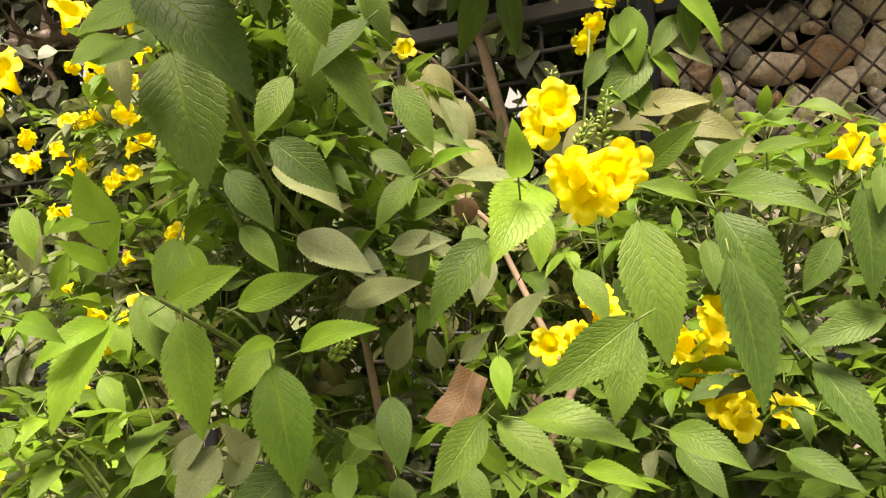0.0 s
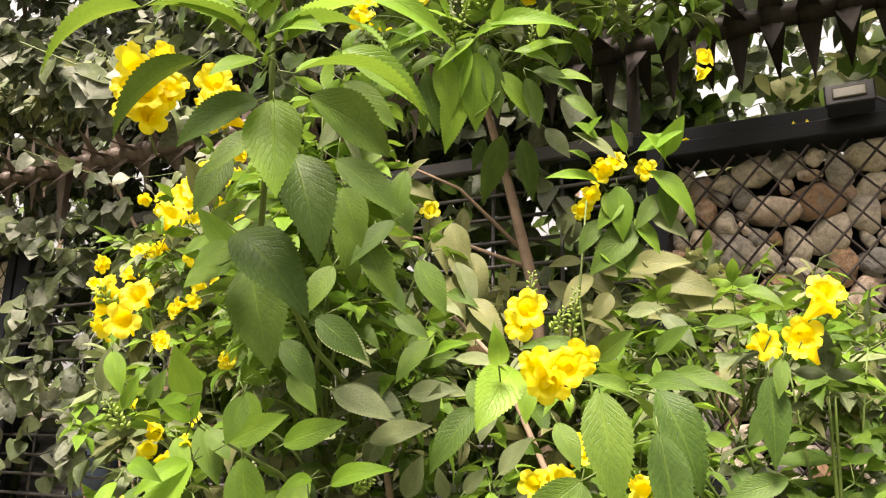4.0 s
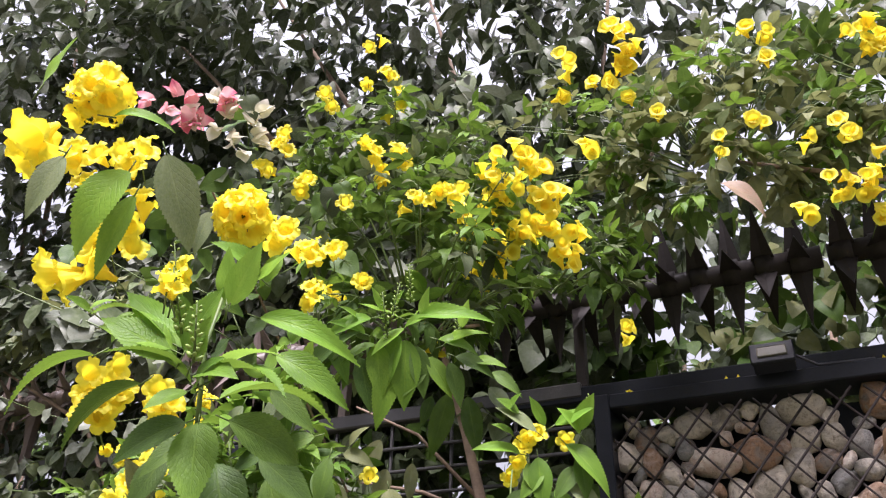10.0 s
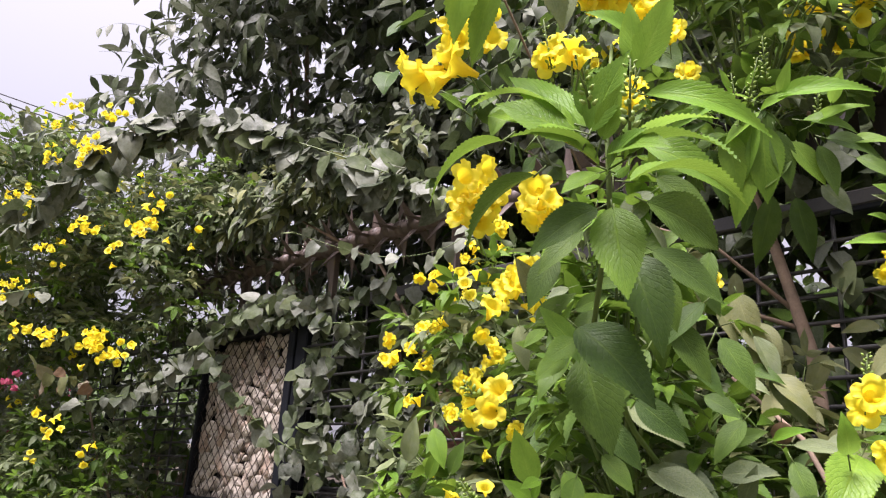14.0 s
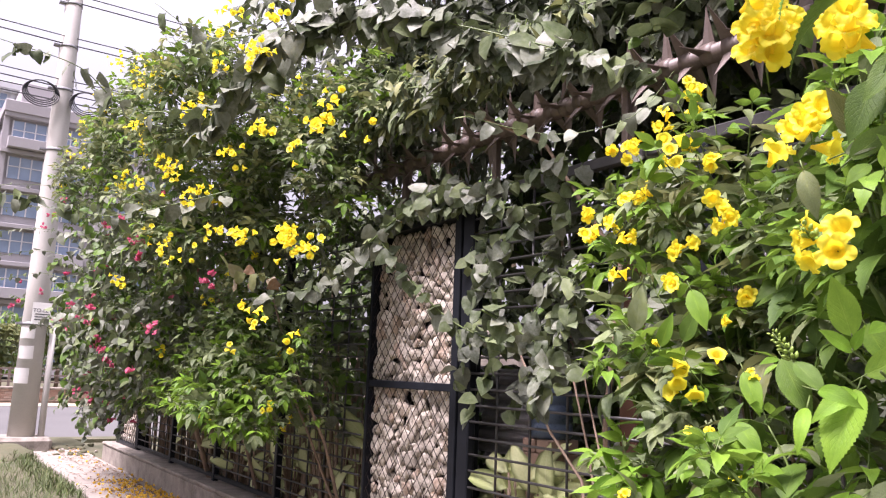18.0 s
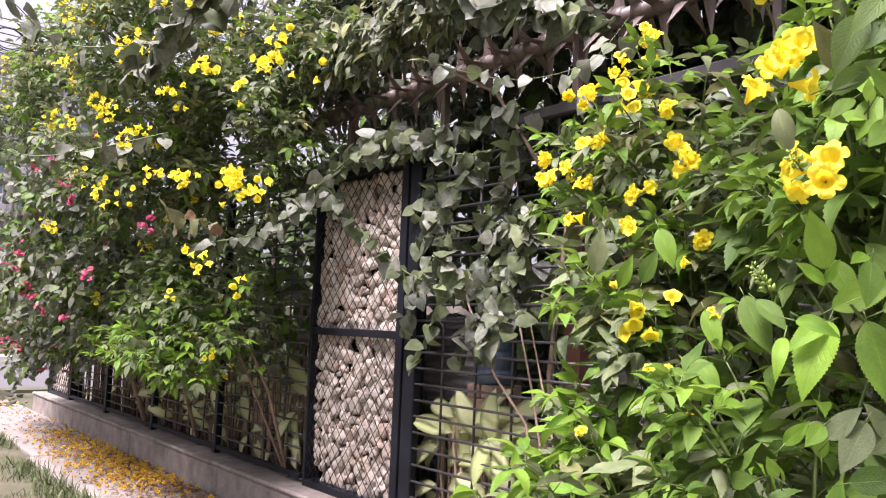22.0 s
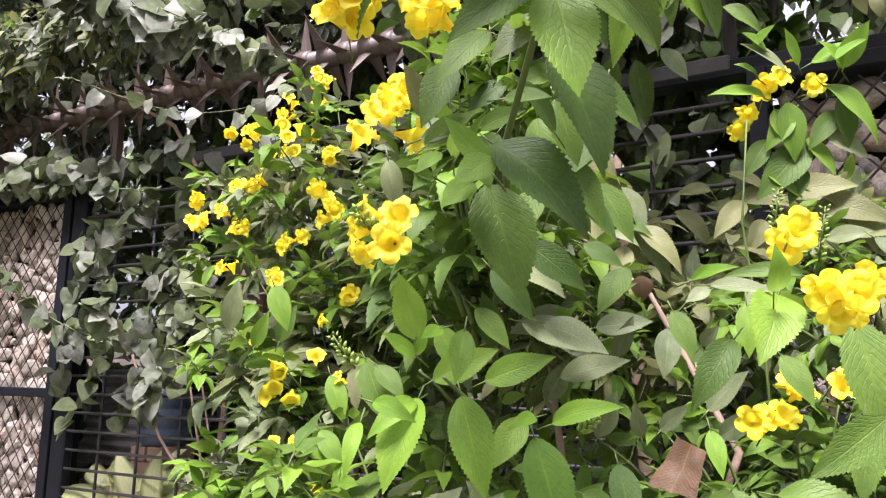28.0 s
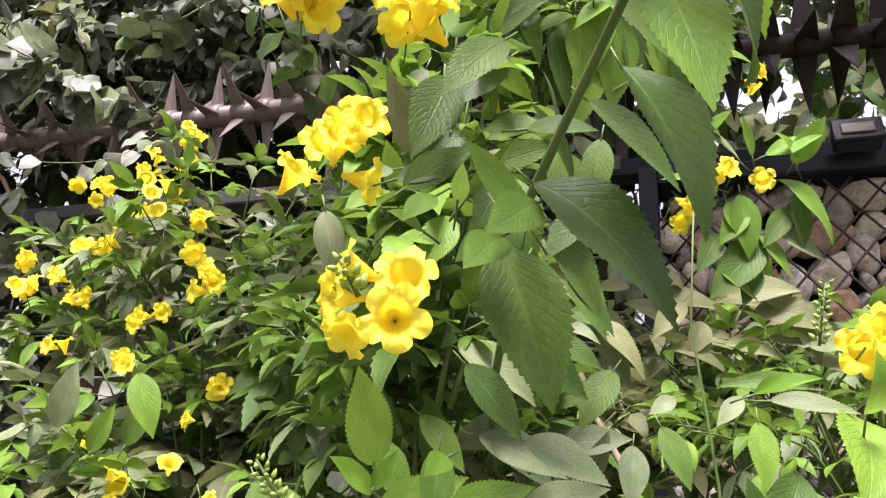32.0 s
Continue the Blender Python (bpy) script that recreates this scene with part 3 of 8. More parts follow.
top_beam = thing("top_beam", "black steel beam along the top of the stone panel", "beam", at=(1.3, -0.02, 2.53))
part("beam", box((-0.25, -0.02, 2.501), (2.75, 0.07, 2.562), 0.005), STEEL, top_beam)


def spike_mesh(material, w=0.044, h=0.225):
    """A tapered blade of folded steel plate, pointing up from its foot."""
    bm = bmesh.new()
    t, fold = 0.002, w * 0.24
    ring = []
    for s in (1, -1):
        ring.append([bm.verts.new(p) for p in ((-w, s * t - fold, 0.0), (0, s * t, 0.0), (w, s * t - fold, 0.0), (0, s * t, h))])
    a, b = ring
    for q in (a, b):
        bm.faces.new((q[0], q[1], q[3]))
        bm.faces.new((q[1], q[2], q[3]))
    for i, j in ((0, 3), (2, 3), (0, 1), (1, 2)):
        bm.faces.new((a[i], a[j], b[j], b[i]))
    bmesh.ops.recalc_face_normals(bm, faces=bm.faces)
    me = bpy.data.meshes.new("spike")
    bm.to_mesh(me)
    bm.free()
    me.materials.append(material)
    return me


def spiked_tube(x0, x1, z, label, material, w=0.044, h=0.225):
    t = thing("spiked_tube", label, "security spikes", "spiked tubes on the fence", at=((x0 + x1) / 2, 0.01, z))
    me = spike_mesh(material, w, h)
    tube("tube", [(x0, 0.01, z), ((x0 + x1) / 2, 0.01, z - 0.005), (x1, 0.01, z)], 0.042, material, t, 12)
    x, k = x0 + 0.05, 0
    while x < x1:
        tube("collar", [(x - 0.03, 0.01, z), (x + 0.03, 0.01, z)], 0.05, material, t, 10)
        for q in range(4):
            a = math.pi / 2 * q + (0.0 if k % 2 else math.pi / 4) + 0.12
            m = Matrix.Translation((x, 0.01, z)) @ Matrix.Rotation(a, 4, "X") @ Matrix.Translation((0, 0, 0.026))
            place("spike", me, m, t)
        x += 0.117
        k += 1
    x = x0 + 0.73
    while x < x1:
        part("bracket", box((x - 0.02, -0.012, 2.563 if x > -0.25 else 2.53), (x + 0.02, 0.03, z - 0.03), 0.003), material, t)
        x += 1.05
    return t


spiked_tube(-6.0, -0.72, 2.935, "dusty brown steel security tube with rows of sharp spikes", SPIKE, 0.036, 0.20)
# right-hand tubes: backlighting put into a near-black colour
spiked_tube(-0.70, 0.95, 2.935, "steel security tube with rows of sharp spikes, coloured dark as if backlit", SPIKE_BACKLIT)
spiked_tube(0.97, 2.7, 2.935, "steel security tube with rows of sharp spikes, coloured dark as if backlit", SPIKE_BACKLIT)


def flood_lamp(x, y, z):
    f = thing("flood_lamp", "small black LED flood lamp on the fence beam", "lamp", at=(x, y, z))
    part("bracket", box((x - 0.03, y + 0.034, z + 0.012), (x + 0.03, y + 0.104, z + 0.022), 0.002), STEEL, f)
    tilt = Matrix.Translation((x, y, z)) @ Matrix.Rotation(radians(-22), 4, "X")
    for name, lo, hi, mat in (("housing", (-0.065, -0.02, -0.04), (0.065, 0.03, 0.04), STEEL), ("rim", (-0.07, -0.034, -0.044), (0.07, -0.0205, 0.044), STEEL), ("lens", (-0.047, -0.039, -0.022), (0.047, -0.0345, 0.022), LENS)):
        bm = box(lo, hi, 0.004)
        bm.transform(tilt)
        part(name, bm, mat, f)
    tube("cable", [(x + 0.07, y + 0.03, z + 0.01), (x + 0.13, y + 0.07, z - 0.018), (x + 0.3, y + 0.075, z - 0.02)], 0.005, CABLE, f)
    return f


flood_lamp(0.726, -0.125, 2.524)


# ---- beyond the fence corner: utility pole, wall, buildings ----
def utility_pole(x, y):
    p = thing("utility_pole", "pale concrete utility pole with paper notices and coiled cables", "pole", at=(x, y, 0))
    part("footing", box((x - 0.42, y - 0.42, -0.15), (x + 0.42, y + 0.42, 0.2), 0.05), CONCRETE, p)
    tube("shaft", [(x, y, 0.18), (x, y, 3), (x, y, 6), (x, y, 10.5)], [0.205, 0.18, 0.155, 0.115], POLE, p, 20)
    for z, r in ((2.0, 0.192), (5.0, 0.166), (6.1, 0.157), (6.9, 0.15), (7.7, 0.143)):
        tube("band", [(x, y, z), (x, y, z + 0.05)], r + 0.006, RUST_SHEET, p, 20)
        part("bolt", box((x - 0.05, y - r - 0.09, z + 0.005), (x + 0.05, y - r, z + 0.045), 0.004), RUST_SHEET, p)
    for cy, cz in ((y - 0.36, 6.0), (y + 0.38, 5.95)):
        for k in range(4):
            rr = 0.22 + 0.022 * k
            tube("cable_coil", [(x + 0.17 + 0.01 * k, cy + rr * math.cos(a / 20 * 2 * math.pi), cz - 0.02 * k + rr * 0.8 * math.sin(a / 20 * 2 * math.pi)) for a in range(21)], 0.011, CABLE, p, 5)
    tube("conduit", [(x + 0.1, y + 0.28, 0.0), (x + 0.1, y + 0.28, 2.2)], 0.05, POLE, p, 8)
    for z0, z1, d in ((1.78, 1.96, 0), (1.45, 1.66, 0.01), (1.05, 1.3, -0.02)):
        bm = bmesh.new()
        n = 8
        r = 0.203
        vs = [[bm.verts.new((x + r * math.cos(a), y + d + r * math.sin(a), z)) for z in (z0, z1)] for a in [radians(-75 + 75 * i / n) for i in range(n + 1)]]
        for i in range(n):
            bm.faces.new((vs[i][0], vs[i + 1][0], vs[i + 1][1], vs[i][1]))
        bmesh.ops.solidify(bm, geom=bm.faces[:], thickness=0.002)
        part("notice", bm, PAPER, p)
    return p


utility_pole(-14.1, -1.08)


def letters(text, size, m, parent, material):
    c = bpy.data.curves.new("lettering", "FONT")
    c.body, c.size, c.extrude, c.align_x = text, size, 0.001, "CENTER"
    ob = new("lettering_source", c)
    dg = bpy.context.evaluated_depsgraph_get()
    me = bpy.data.meshes.new_from_object(ob.evaluated_get(dg))
    bpy.data.objects.remove(ob)
    me.materials.clear()
    me.materials.append(material)
    me.transform(m)
    return part_mesh("lettering", me, None, parent, "dark printed letters")


notice_board = thing("to_let_notice", "white printed rental notice pasted round the pole", "notice", at=(-13.88, -1.02, 2.2))
part("sheet", box((-13.9, -1.16, 2.02), (-13.888, -0.86, 2.38)), PAPER, notice_board)
letters("TO-LET", 0.085, Matrix.Translation((-13.886, -1.01, 2.22)) @ Euler((radians(90), 0, radians(90))).to_matrix().to_4x4(), notice_board, INK)
for k in range(3):
    part("text_bar", box((-13.887, -1.12, 2.18 - 0.045 * k), (-13.884, -0.90 - 0.03 * k, 2.195 - 0.045 * k)), INK, notice_board)

wires = thing("overhead_wires", "thin dark overhead cables strung along the road", "cables", at=(-14.1, -0.95, 7))
for z, sag in ((6.15, 0.5), (6.95, 0.55), (7.75, 0.6), (5.9, 0.8)):
    for d, r in ((0.0, 0.012), (0.35, 0.010)):
        pts = []
        for i in range(25):
            s = -1 + 2 * i / 24
            pts.append((-14.0 - 3 * s * s * 0.2, -1.1 + 40 * s, z + d * 0.4 - sag * 1.2 * (1 - (1 - abs(s)) ** 2) * 0.9 + 1.6 * abs(s)))
        tube("wire", pts, r, CABLE, wires, 4)

low_wall = thing("brick_wall", "low weathered brick wall beyond the road", "wall", kind="structure", at=(-31.5, 0, 0))
part("wall_core", box((-31.75, -60, -0.3), (-31.28, 60, 0.38)), BRICK, low_wall)
brick_me = bpy.data.meshes.new("brick")
bmb = box((-0.02, -0.12, -0.035), (0.02, 0.12, 0.035), 0.006)
bmb.to_mesh(brick_me)
bmb.free()
brick_me.materials.append(BRICK)
for r in range(5):
    for i in range(44):
        place("brick", brick_me, Matrix.Translation((-31.27, -4 + i * 0.255 + (0.12 if r % 2 else 0), 0.0 + r * 0.083)), low_wall)
part("coping", box((-31.8, -60, 0.385), (-31.2, 60, 0.47), 0.02), CONCRETE, low_wall)

railing = thing("road_railing", "rusty dark steel railing above the low brick wall", "railing", at=(-31.5, 0, 0.47))
for z in (0.62, 0.86, 1.08):
    part("rail", box((-31.54, -40, z), (-31.47, 40, z + 0.05)), SPIKE, railing)
for i in range(34):
    part("post", box((-31.54, -20 + 1.2 * i, 0.47), (-31.46, -19.92 + 1.2 * i, 1.15)), SPIKE, railing)


def tower(name, label, x, y0, y1, top, floors, wall, balcony, seed, depth=14):
    b = thing(name, label, "building", at=(x, (y0 + y1) / 2, 0))
    part("wall", box((x - depth, y0, -0.2), (x, y1, top)), wall, b)
    fh = top / floors
    rng = random.Random(seed)
    n = max(1, round((y1 - y0) / 3.6))
    cw = (y1 - y0) / n
    for f in range(floors):
        z = f * fh
        part("slab_edge", box((x, y0 - 0.2, z + fh - 0.35), (x + 0.6, y1 + 0.2, z + fh), 0.03), balcony, b)
        for i in range(n):
            ya = y0 + cw * i + 0.5
            w = part("window", box((x - 0.1, ya, z + 0.7), (x + 0.06, ya + cw - 1.0, z + fh - 0.55)), WINDOW_BLUE, b)
            for k in range(4):
                yy = ya + (cw - 1.0) * k / 3
                part("frame", box((x + 0.061, yy - 0.05, z + 0.7), (x + 0.12, yy + 0.05, z + fh - 0.55)), WHITE_WALL, w)
            part("frame", box((x + 0.061, ya, z + fh * 0.55), (x + 0.11, ya + cw - 1.0, z + fh * 0.55 + 0.08)), WHITE_WALL, w)
            if rng.random() < 0.6:
                part("balcony", box((x + 0.1, ya - 0.3, z + 0.05), (x + 1.2, ya + cw - 0.8, z + 0.9), 0.03), balcony, b)
        for k in range(n + 1):
            part("pier", box((x, y0 + cw * k - 0.22, z), (x + 0.32, y0 + cw * k + 0.22, z + fh - 0.36)), balcony, b)
    part("parapet", box((x - depth - 0.3, y0 - 0.3, top), (x + 0.7, y1 + 0.3, top + 1.0), 0.05), balcony, b)
    part("stair_head", box((x - depth * 0.6, y0 + 1, top + 1.001), (x - 2, y0 + 4, top + 3.5), 0.05), wall, b)
    return b


tower("apartment_building", "brown-grey apartment block with blue tinted windows, walls paled for haze", -70, 1.9, 16, 21.3, 7, PLASTER_WARM_HAZY, PLASTER_WARM_HAZY, 3)
tower("apartment_building", "grey apartment block with deep balconies, walls paled for haze", -74, -16, -0.9, 23.5, 7, PLASTER_HAZY, PLASTER_HAZY, 5)
tower("apartment_building", "distant white high-rise block behind the others", -105, -6, 8, 34, 11, WHITE_WALL, WHITE_WALL, 7)

# ---- plants: leaf, flower and stem shapes ----
def leaf_mesh(name, rows, width, peak, curl, fold, teeth=0.0, heart=0.0, wave=0.0, cols=4, power=0.85):
    """A leaf one metre long along +Y, its upper side up, bent down towards its tip and folded along the midrib."""
    verts, faces, uvs = [], [], []
    for i in range(rows + 1):
        v = i / rows
        e = max(0.0, v) ** (math.log(0.5) / math.log(peak))
        w = width * 0.5 * math.sin(math.pi * e) ** power if 0 < v < 1 else 0.0
        if heart:
            w *= 1.08 - 0.3 * v * v
        a = curl * v
        y = math.sin(a) / curl if curl else v
        z = -(1 - math.cos(a)) / curl if curl else 0.0
        for c in range(cols + 1):
            s = -1 + 2 * c / cols
            ww, yy = w * s, y
            if abs(s) == 1 and teeth and 0 < i < rows:
                k = 1 + (teeth if i % 2 else -teeth)
                ww *= k
                yy += (0.012 if i % 2 else -0.004)
            if heart and v < 0.3:
                yy -= heart * abs(s) * (1 - v / 0.3) * min(1.0, v * 12) * 0.2
            zz = z + abs(s) * w * fold + wave * w * math.sin(v * 9 + s) * abs(s)
            verts.append((ww, yy, zz))
            uvs.append((0.5 + 0.5 * s, v))
    for i in range(rows):
        for c in range(cols):
            a = i * (cols + 1) + c
            b = a + cols + 1
            if i == 0:
                faces.append((a, b + 1, b) if c * 2 < cols else (a + 1, b + 1, b))
            elif i == rows - 1:
                faces.append((a, a + 1, b))
            else:
                faces.append((a, a + 1, b + 1, b))
    me = bpy.data.meshes.new(name)
    me.from_pydata(verts, [], faces)
    lay = me.uv_layers.new(name="UVMap")
    lay.data.foreach_set("uv", [q for l in me.loops for q in uvs[l.vertex_index]])
    me.polygons.foreach_set("use_smooth", [True] * len(me.polygons))
    return me


LANCE = [leaf_mesh("leaf", 46, 0.36, 0.40, c, f, 0.045, 0, w, 4, 1.0) for c, f, w in ((0.35, 0.25, 0.0), (0.9, 0.35, 0.1), (0.15, 0.15, 0.12), (1.3, 0.3, 0.0), (0.6, 0.5, 0.08))]
LANCE_MID = [leaf_mesh("leaf", 18, 0.40, 0.40, c, f, 0.06, 0, w, 2, 1.05) for c, f, w in ((0.35, 0.25, 0.0), (0.9, 0.35, 0.12), (0.2, 0.2, 0.15), (1.3, 0.3, 0.0))]
LANCE_FAR = [leaf_mesh("leaf", 5, 0.40, 0.42, c, f, 0, 0, 0, 2, 1.05) for c, f in ((0.35, 0.25), (0.9, 0.4), (0.2, 0.3))]
OVATE = [leaf_mesh("leaf", 10, 0.76, 0.32, c, f, 0, 0.75, w, 4, 0.72) for c, f, w in ((0.5, 0.12, 0.1), (0.9, 0.22, 0.14), (0.2, 0.06, 0.18), (0.7, -0.1, 0.1))]
OVATE_FAR = [leaf_mesh("leaf", 6, 0.76, 0.34, c, f, 0, 0.7, 0, 2, 0.75) for c, f in ((0.5, 0.15), (0.9, 0.25), (0.2, 0.08))]
BROAD = [leaf_mesh("leaf", 10, 0.36, 0.42, c, f, 0, 0, 0.10) for c, f in ((0.9, 0.3), (1.4, 0.25))]
SHAPES = {"lance": LANCE, "lance_mid": LANCE_MID, "lance_far": LANCE_FAR, "ovate": OVATE, "ovate_far": OVATE_FAR, "broad": BROAD}


def trumpet_mesh(name, segs, rings):
    """A trumpet flower one metre long along +Z with five rounded lobes; v runs from its foot to the lobes' rims."""
    verts, faces, uvs = [], [], []
    for i in range(rings + 1):
        v = i / rings
        for k in range(segs):
            a = 2 * math.pi * k / segs
            lobe = 0.32 + 0.68 * abs(math.cos(2.5 * a)) ** 0.55
            r = 0.07 + 0.26 * min(1.0, v / 0.62) ** 1.3
            z = 0.86 * min(1.0, v / 0.7)
            if v > 0.66:
                q = (v - 0.66) / 0.34
                r += q * (0.03 + 0.31 * lobe) + 0.03 * q * math.sin(3 * a + 1)
                z += 0.14 * q - 0.13 * q * q * lobe + 0.075 * q * q * math.sin(10 * a + 2 * math.sin(3 * a)) + 0.04 * q * math.sin(2 * a)
            verts.append((r * math.cos(a), r * math.sin(a), z))
            uvs.append((k / segs, v))
    for i in range(rings):
        for k in range(segs):
            a, b = i * segs + k, i * segs + (k + 1) % segs
            faces.append((a, b, b + segs, a + segs))
    faces.append(tuple(range(segs - 1, -1, -1)))
    me = bpy.data.meshes.new(name)
    me.from_pydata(verts, [], faces)
    lay = me.uv_layers.new(name="UVMap")
    lay.data.foreach_set("uv", [q for l in me.loops for q in uvs[l.vertex_index]])
    me.polygons.foreach_set("use_smooth", [True] * len(me.polygons))
    return me


TRUMPET = trumpet_mesh("flower", 40, 10)
TRUMPET_FAR = trumpet_mesh("flower", 15, 5)


def bud_mesh():
    bm = bmesh.new()
    bmesh.ops.create_icosphere(bm, subdivisions=1, radius=0.5)
    for v in bm.verts:
        v.co.z = v.co.z * 1.6 + 0.6
        if v.co.z > 0.9:
            v.co.x *= 0.7
            v.co.y *= 0.7
    me = bpy.data.meshes.new("bud")
    bm.to_mesh(me)
    bm.free()
    me.uv_layers.new(name="UVMap")
    return me


BUD_MESH = bud_mesh()
UP = Vector((0, 0, 1))
FOCUS = Vector((0.25, -2.1, 1.6))


def unit(v):
    v = Vector(v)
    return v.normalized() if v.length > 1e-9 else Vector((0, 0, 1))


def frame_of(pos, way, face, size):
    """The matrix of a leaf at pos that points along way with its upper side towards face."""
    y = unit(way)
    x = y.cross(unit(face))
    x = unit(x) if x.length > 1e-4 else y.orthogonal().normalized()
    z = x.cross(y)
    m = Matrix((x, y, z)).transposed().to_4x4() @ Matrix.Diagonal((size, size, size, 1))
    m.translation = pos
    return m


class Plant:
    def __init__(self, name, label, category, base, seed, near=300, group=""):
        self.thing = thing(name, label, category, group, at=base)
        self.rng = random.Random(seed)
        self.leaves, self.flowers, self.buds, self.stems, self.bark = [], [], [], [], []
        self.near = near

    def rv(self, s=1.0):
        return Vector((self.rng.gauss(0, s), self.rng.gauss(0, s), self.rng.gauss(0, s)))

    def leaf(self, pos, way, face, size, shape, mat):
        n = len(SHAPES[shape])
        self.leaves.append((shape, self.rng.randrange(n), mat, frame_of(Vector(pos), way, face, size)))

    def blade(self, foot, tip, ratio, mat, kind=0, shape="lance", face=(0.42, -0.75, 0.42)):
        """One large leaf from its foot to its tip, ratio times as wide as long, bent by the kind of its shape."""
        foot, tip = Vector(foot), Vector(tip)
        d = tip - foot
        me = SHAPES[shape][kind]
        end = max(me.vertices, key=lambda v: v.co.y - v.co.z).co
        chord = math.hypot(end.y, end.z)
        bend = math.atan2(end.z, end.y)
        dn = unit(d)
        f = Vector(face) + self.rv(0.14)
        z0 = unit(f - dn * f.dot(dn))
        y = dn * math.cos(bend) - z0 * math.sin(bend)
        z = dn * math.sin(bend) + z0 * math.cos(bend)
        x = y.cross(z)
        s = d.length / chord
        m = Matrix((x, y, z)).transposed().to_4x4() @ Matrix.Diagonal((ratio * d.length / (0.76 if shape == "ovate" else 0.36), s, s, 1))
        m.translation = foot
        self.leaves.append((shape, kind, mat, m))
        self.stems.append(([foot - dn * 0.018 - UP * 0.003, foot + dn * 0.004], [0.0009, 0.0011]))

    def bracts(self, pos, n, mat):
        """A tuft of papery bracts in threes."""
        pos = Vector(pos)
        for k in range(n):
            p = pos + self.rv(0.018)
            w0 = unit(self.rv() + Vector((0.3, -0.5, 0.3)))
            for q in range(3):
                self.leaf(p, unit(w0 + self.rv(0.55)), unit(self.rv(0.5) + Vector((0.3, -0.8, 0.3))), 0.042, "ovate", mat)

    def compound(self, pos, way, size, count, mats, shape="lance"):
        """A leaf of several leaflets on one stalk."""
        pos, way = Vector(pos), unit(way)
        mid = pos + way * size * 0.55 - UP * size * 0.05
        self.stems.append(([pos, mid], [0.0012, 0.0008]))
        side = way.cross(UP)
        side = unit(side) if side.length > 0.05 else Vector((1, 0, 0))
        face = unit(side.cross(way) + self.rv(0.15))
        mat = self.rng.choice(mats)
        self.leaf(mid, way + Vector((0, 0, -0.35)) + self.rv(0.12), face, size * self.rng.uniform(0.9, 1.1), shape, mat)
        for k in range(count // 2):
            p = pos.lerp(mid, 0.95 - 0.45 * k)
            for s in (1, -1):
                d = way * 0.55 + side * s + Vector((0, 0, -0.35)) + self.rv(0.15)
                self.leaf(p, d, face + side * s * 0.2, size * self.rng.uniform(0.68, 0.9) * (1 - 0.15 * k), shape, mat)

    def shoot(self, p0, p1, nodes, size, old=("old",), young=("green",), count=3, shape="lance", bow=0.05, r=0.003, tip=True, start=0.35):
        """A leafy twig from p0 to p1: opposite compound leaves at its nodes, smaller and fresher towards the tip."""
        p0, p1 = Vector(p0), Vector(p1)
        pts = [p0.lerp(p1, i / 6) + UP * bow * math.sin(math.pi * i / 6) for i in range(7)]
        self.stems.append((pts, [r * (1.4 - 0.9 * i / 6) for i in range(7)]))
        way = unit(p1 - p0)
        turn = self.rng.uniform(0, math.pi)
        for k in range(nodes):
            f = start + (1 - start) * k / max(1, nodes - 1)
            q = f * 6
            i = min(5, int(q))
            pos = pts[i].lerp(pts[i + 1], q - i)
            fresh = k >= nodes - 2
            sc = size * (1.0 if not fresh else 0.72)
            a = turn + k * math.pi / 2
            s1 = way.orthogonal().normalized()
            s2 = way.cross(s1)
            for g in (0, math.pi):
                d = s1 * math.cos(a + g) + s2 * math.sin(a + g) + way * 0.5 + UP * 0.1
                # old mats mark age and also paint shade inside the crown
                self.compound(pos, d, sc * self.rng.uniform(0.55, 1.15), count, young if fresh else old, shape)
        if tip:
            self.compound(pts[-1], way + UP * 0.3, size * 0.6, 3, young, shape)
        return pts[-1]

    def cluster(self, pos, n, size=0.034, way=(0.42, -0.85, 0.12), spread=1.0, far=False, mat="petal", loose=0.0):
        """Trumpet flowers that spring from one point."""
        pos, way = Vector(pos), unit(way)
        for k in range(n):
            d = unit(way + self.rv(spread * (0.6 if n > 2 else 0.4)))
            m = d.to_track_quat("Z", "Y").to_matrix().to_4x4() @ Matrix.Rotation(self.rng.uniform(0, 6.3), 4, "Z") @ Matrix.Diagonal((size, size, size, 1))
            foot = pos + self.rv(loose or size * (0.28 if n < 4 else 0.45)) - d * size * (0.8 if n < 3 else 0.15)
            m.translation = foot
            self.flowers.append((far, mat, m))
        self.stems.append(([pos - way * size * 1.2 - UP * size * 0.6, pos], [0.0011, 0.001]))

    def flower(self, pos, way, size, mat="petal"):
        """One trumpet with its mouth at pos, turned towards way."""
        d = unit(way)
        m = d.to_track_quat("Z", "Y").to_matrix().to_4x4() @ Matrix.Rotation(self.rng.uniform(0, 6.3), 4, "Z") @ Matrix.Diagonal((size, size, size, 1))
        m.translation = Vector(pos) - d * size * 0.85
        self.flowers.append((False, mat, m))
        self.stems.append(([Vector(pos) - d * size * 1.5 - UP * size * 0.5, Vector(pos) - d * size * 0.84], [0.0011, 0.001]))

    def ball(self, pos, n, size, way=(0.6, -0.6, -0.35), open_to=-0.25):
        """A dense round head of trumpets that all spring from its middle."""
        pos, way = Vector(pos), unit(way)
        for k in range(n * 2):
            z = 1 - (2 * k + 1) / (n * 2)
            a = k * 2.4
            d = Vector((math.sqrt(1 - z * z) * math.cos(a), math.sqrt(1 - z * z) * math.sin(a), z))
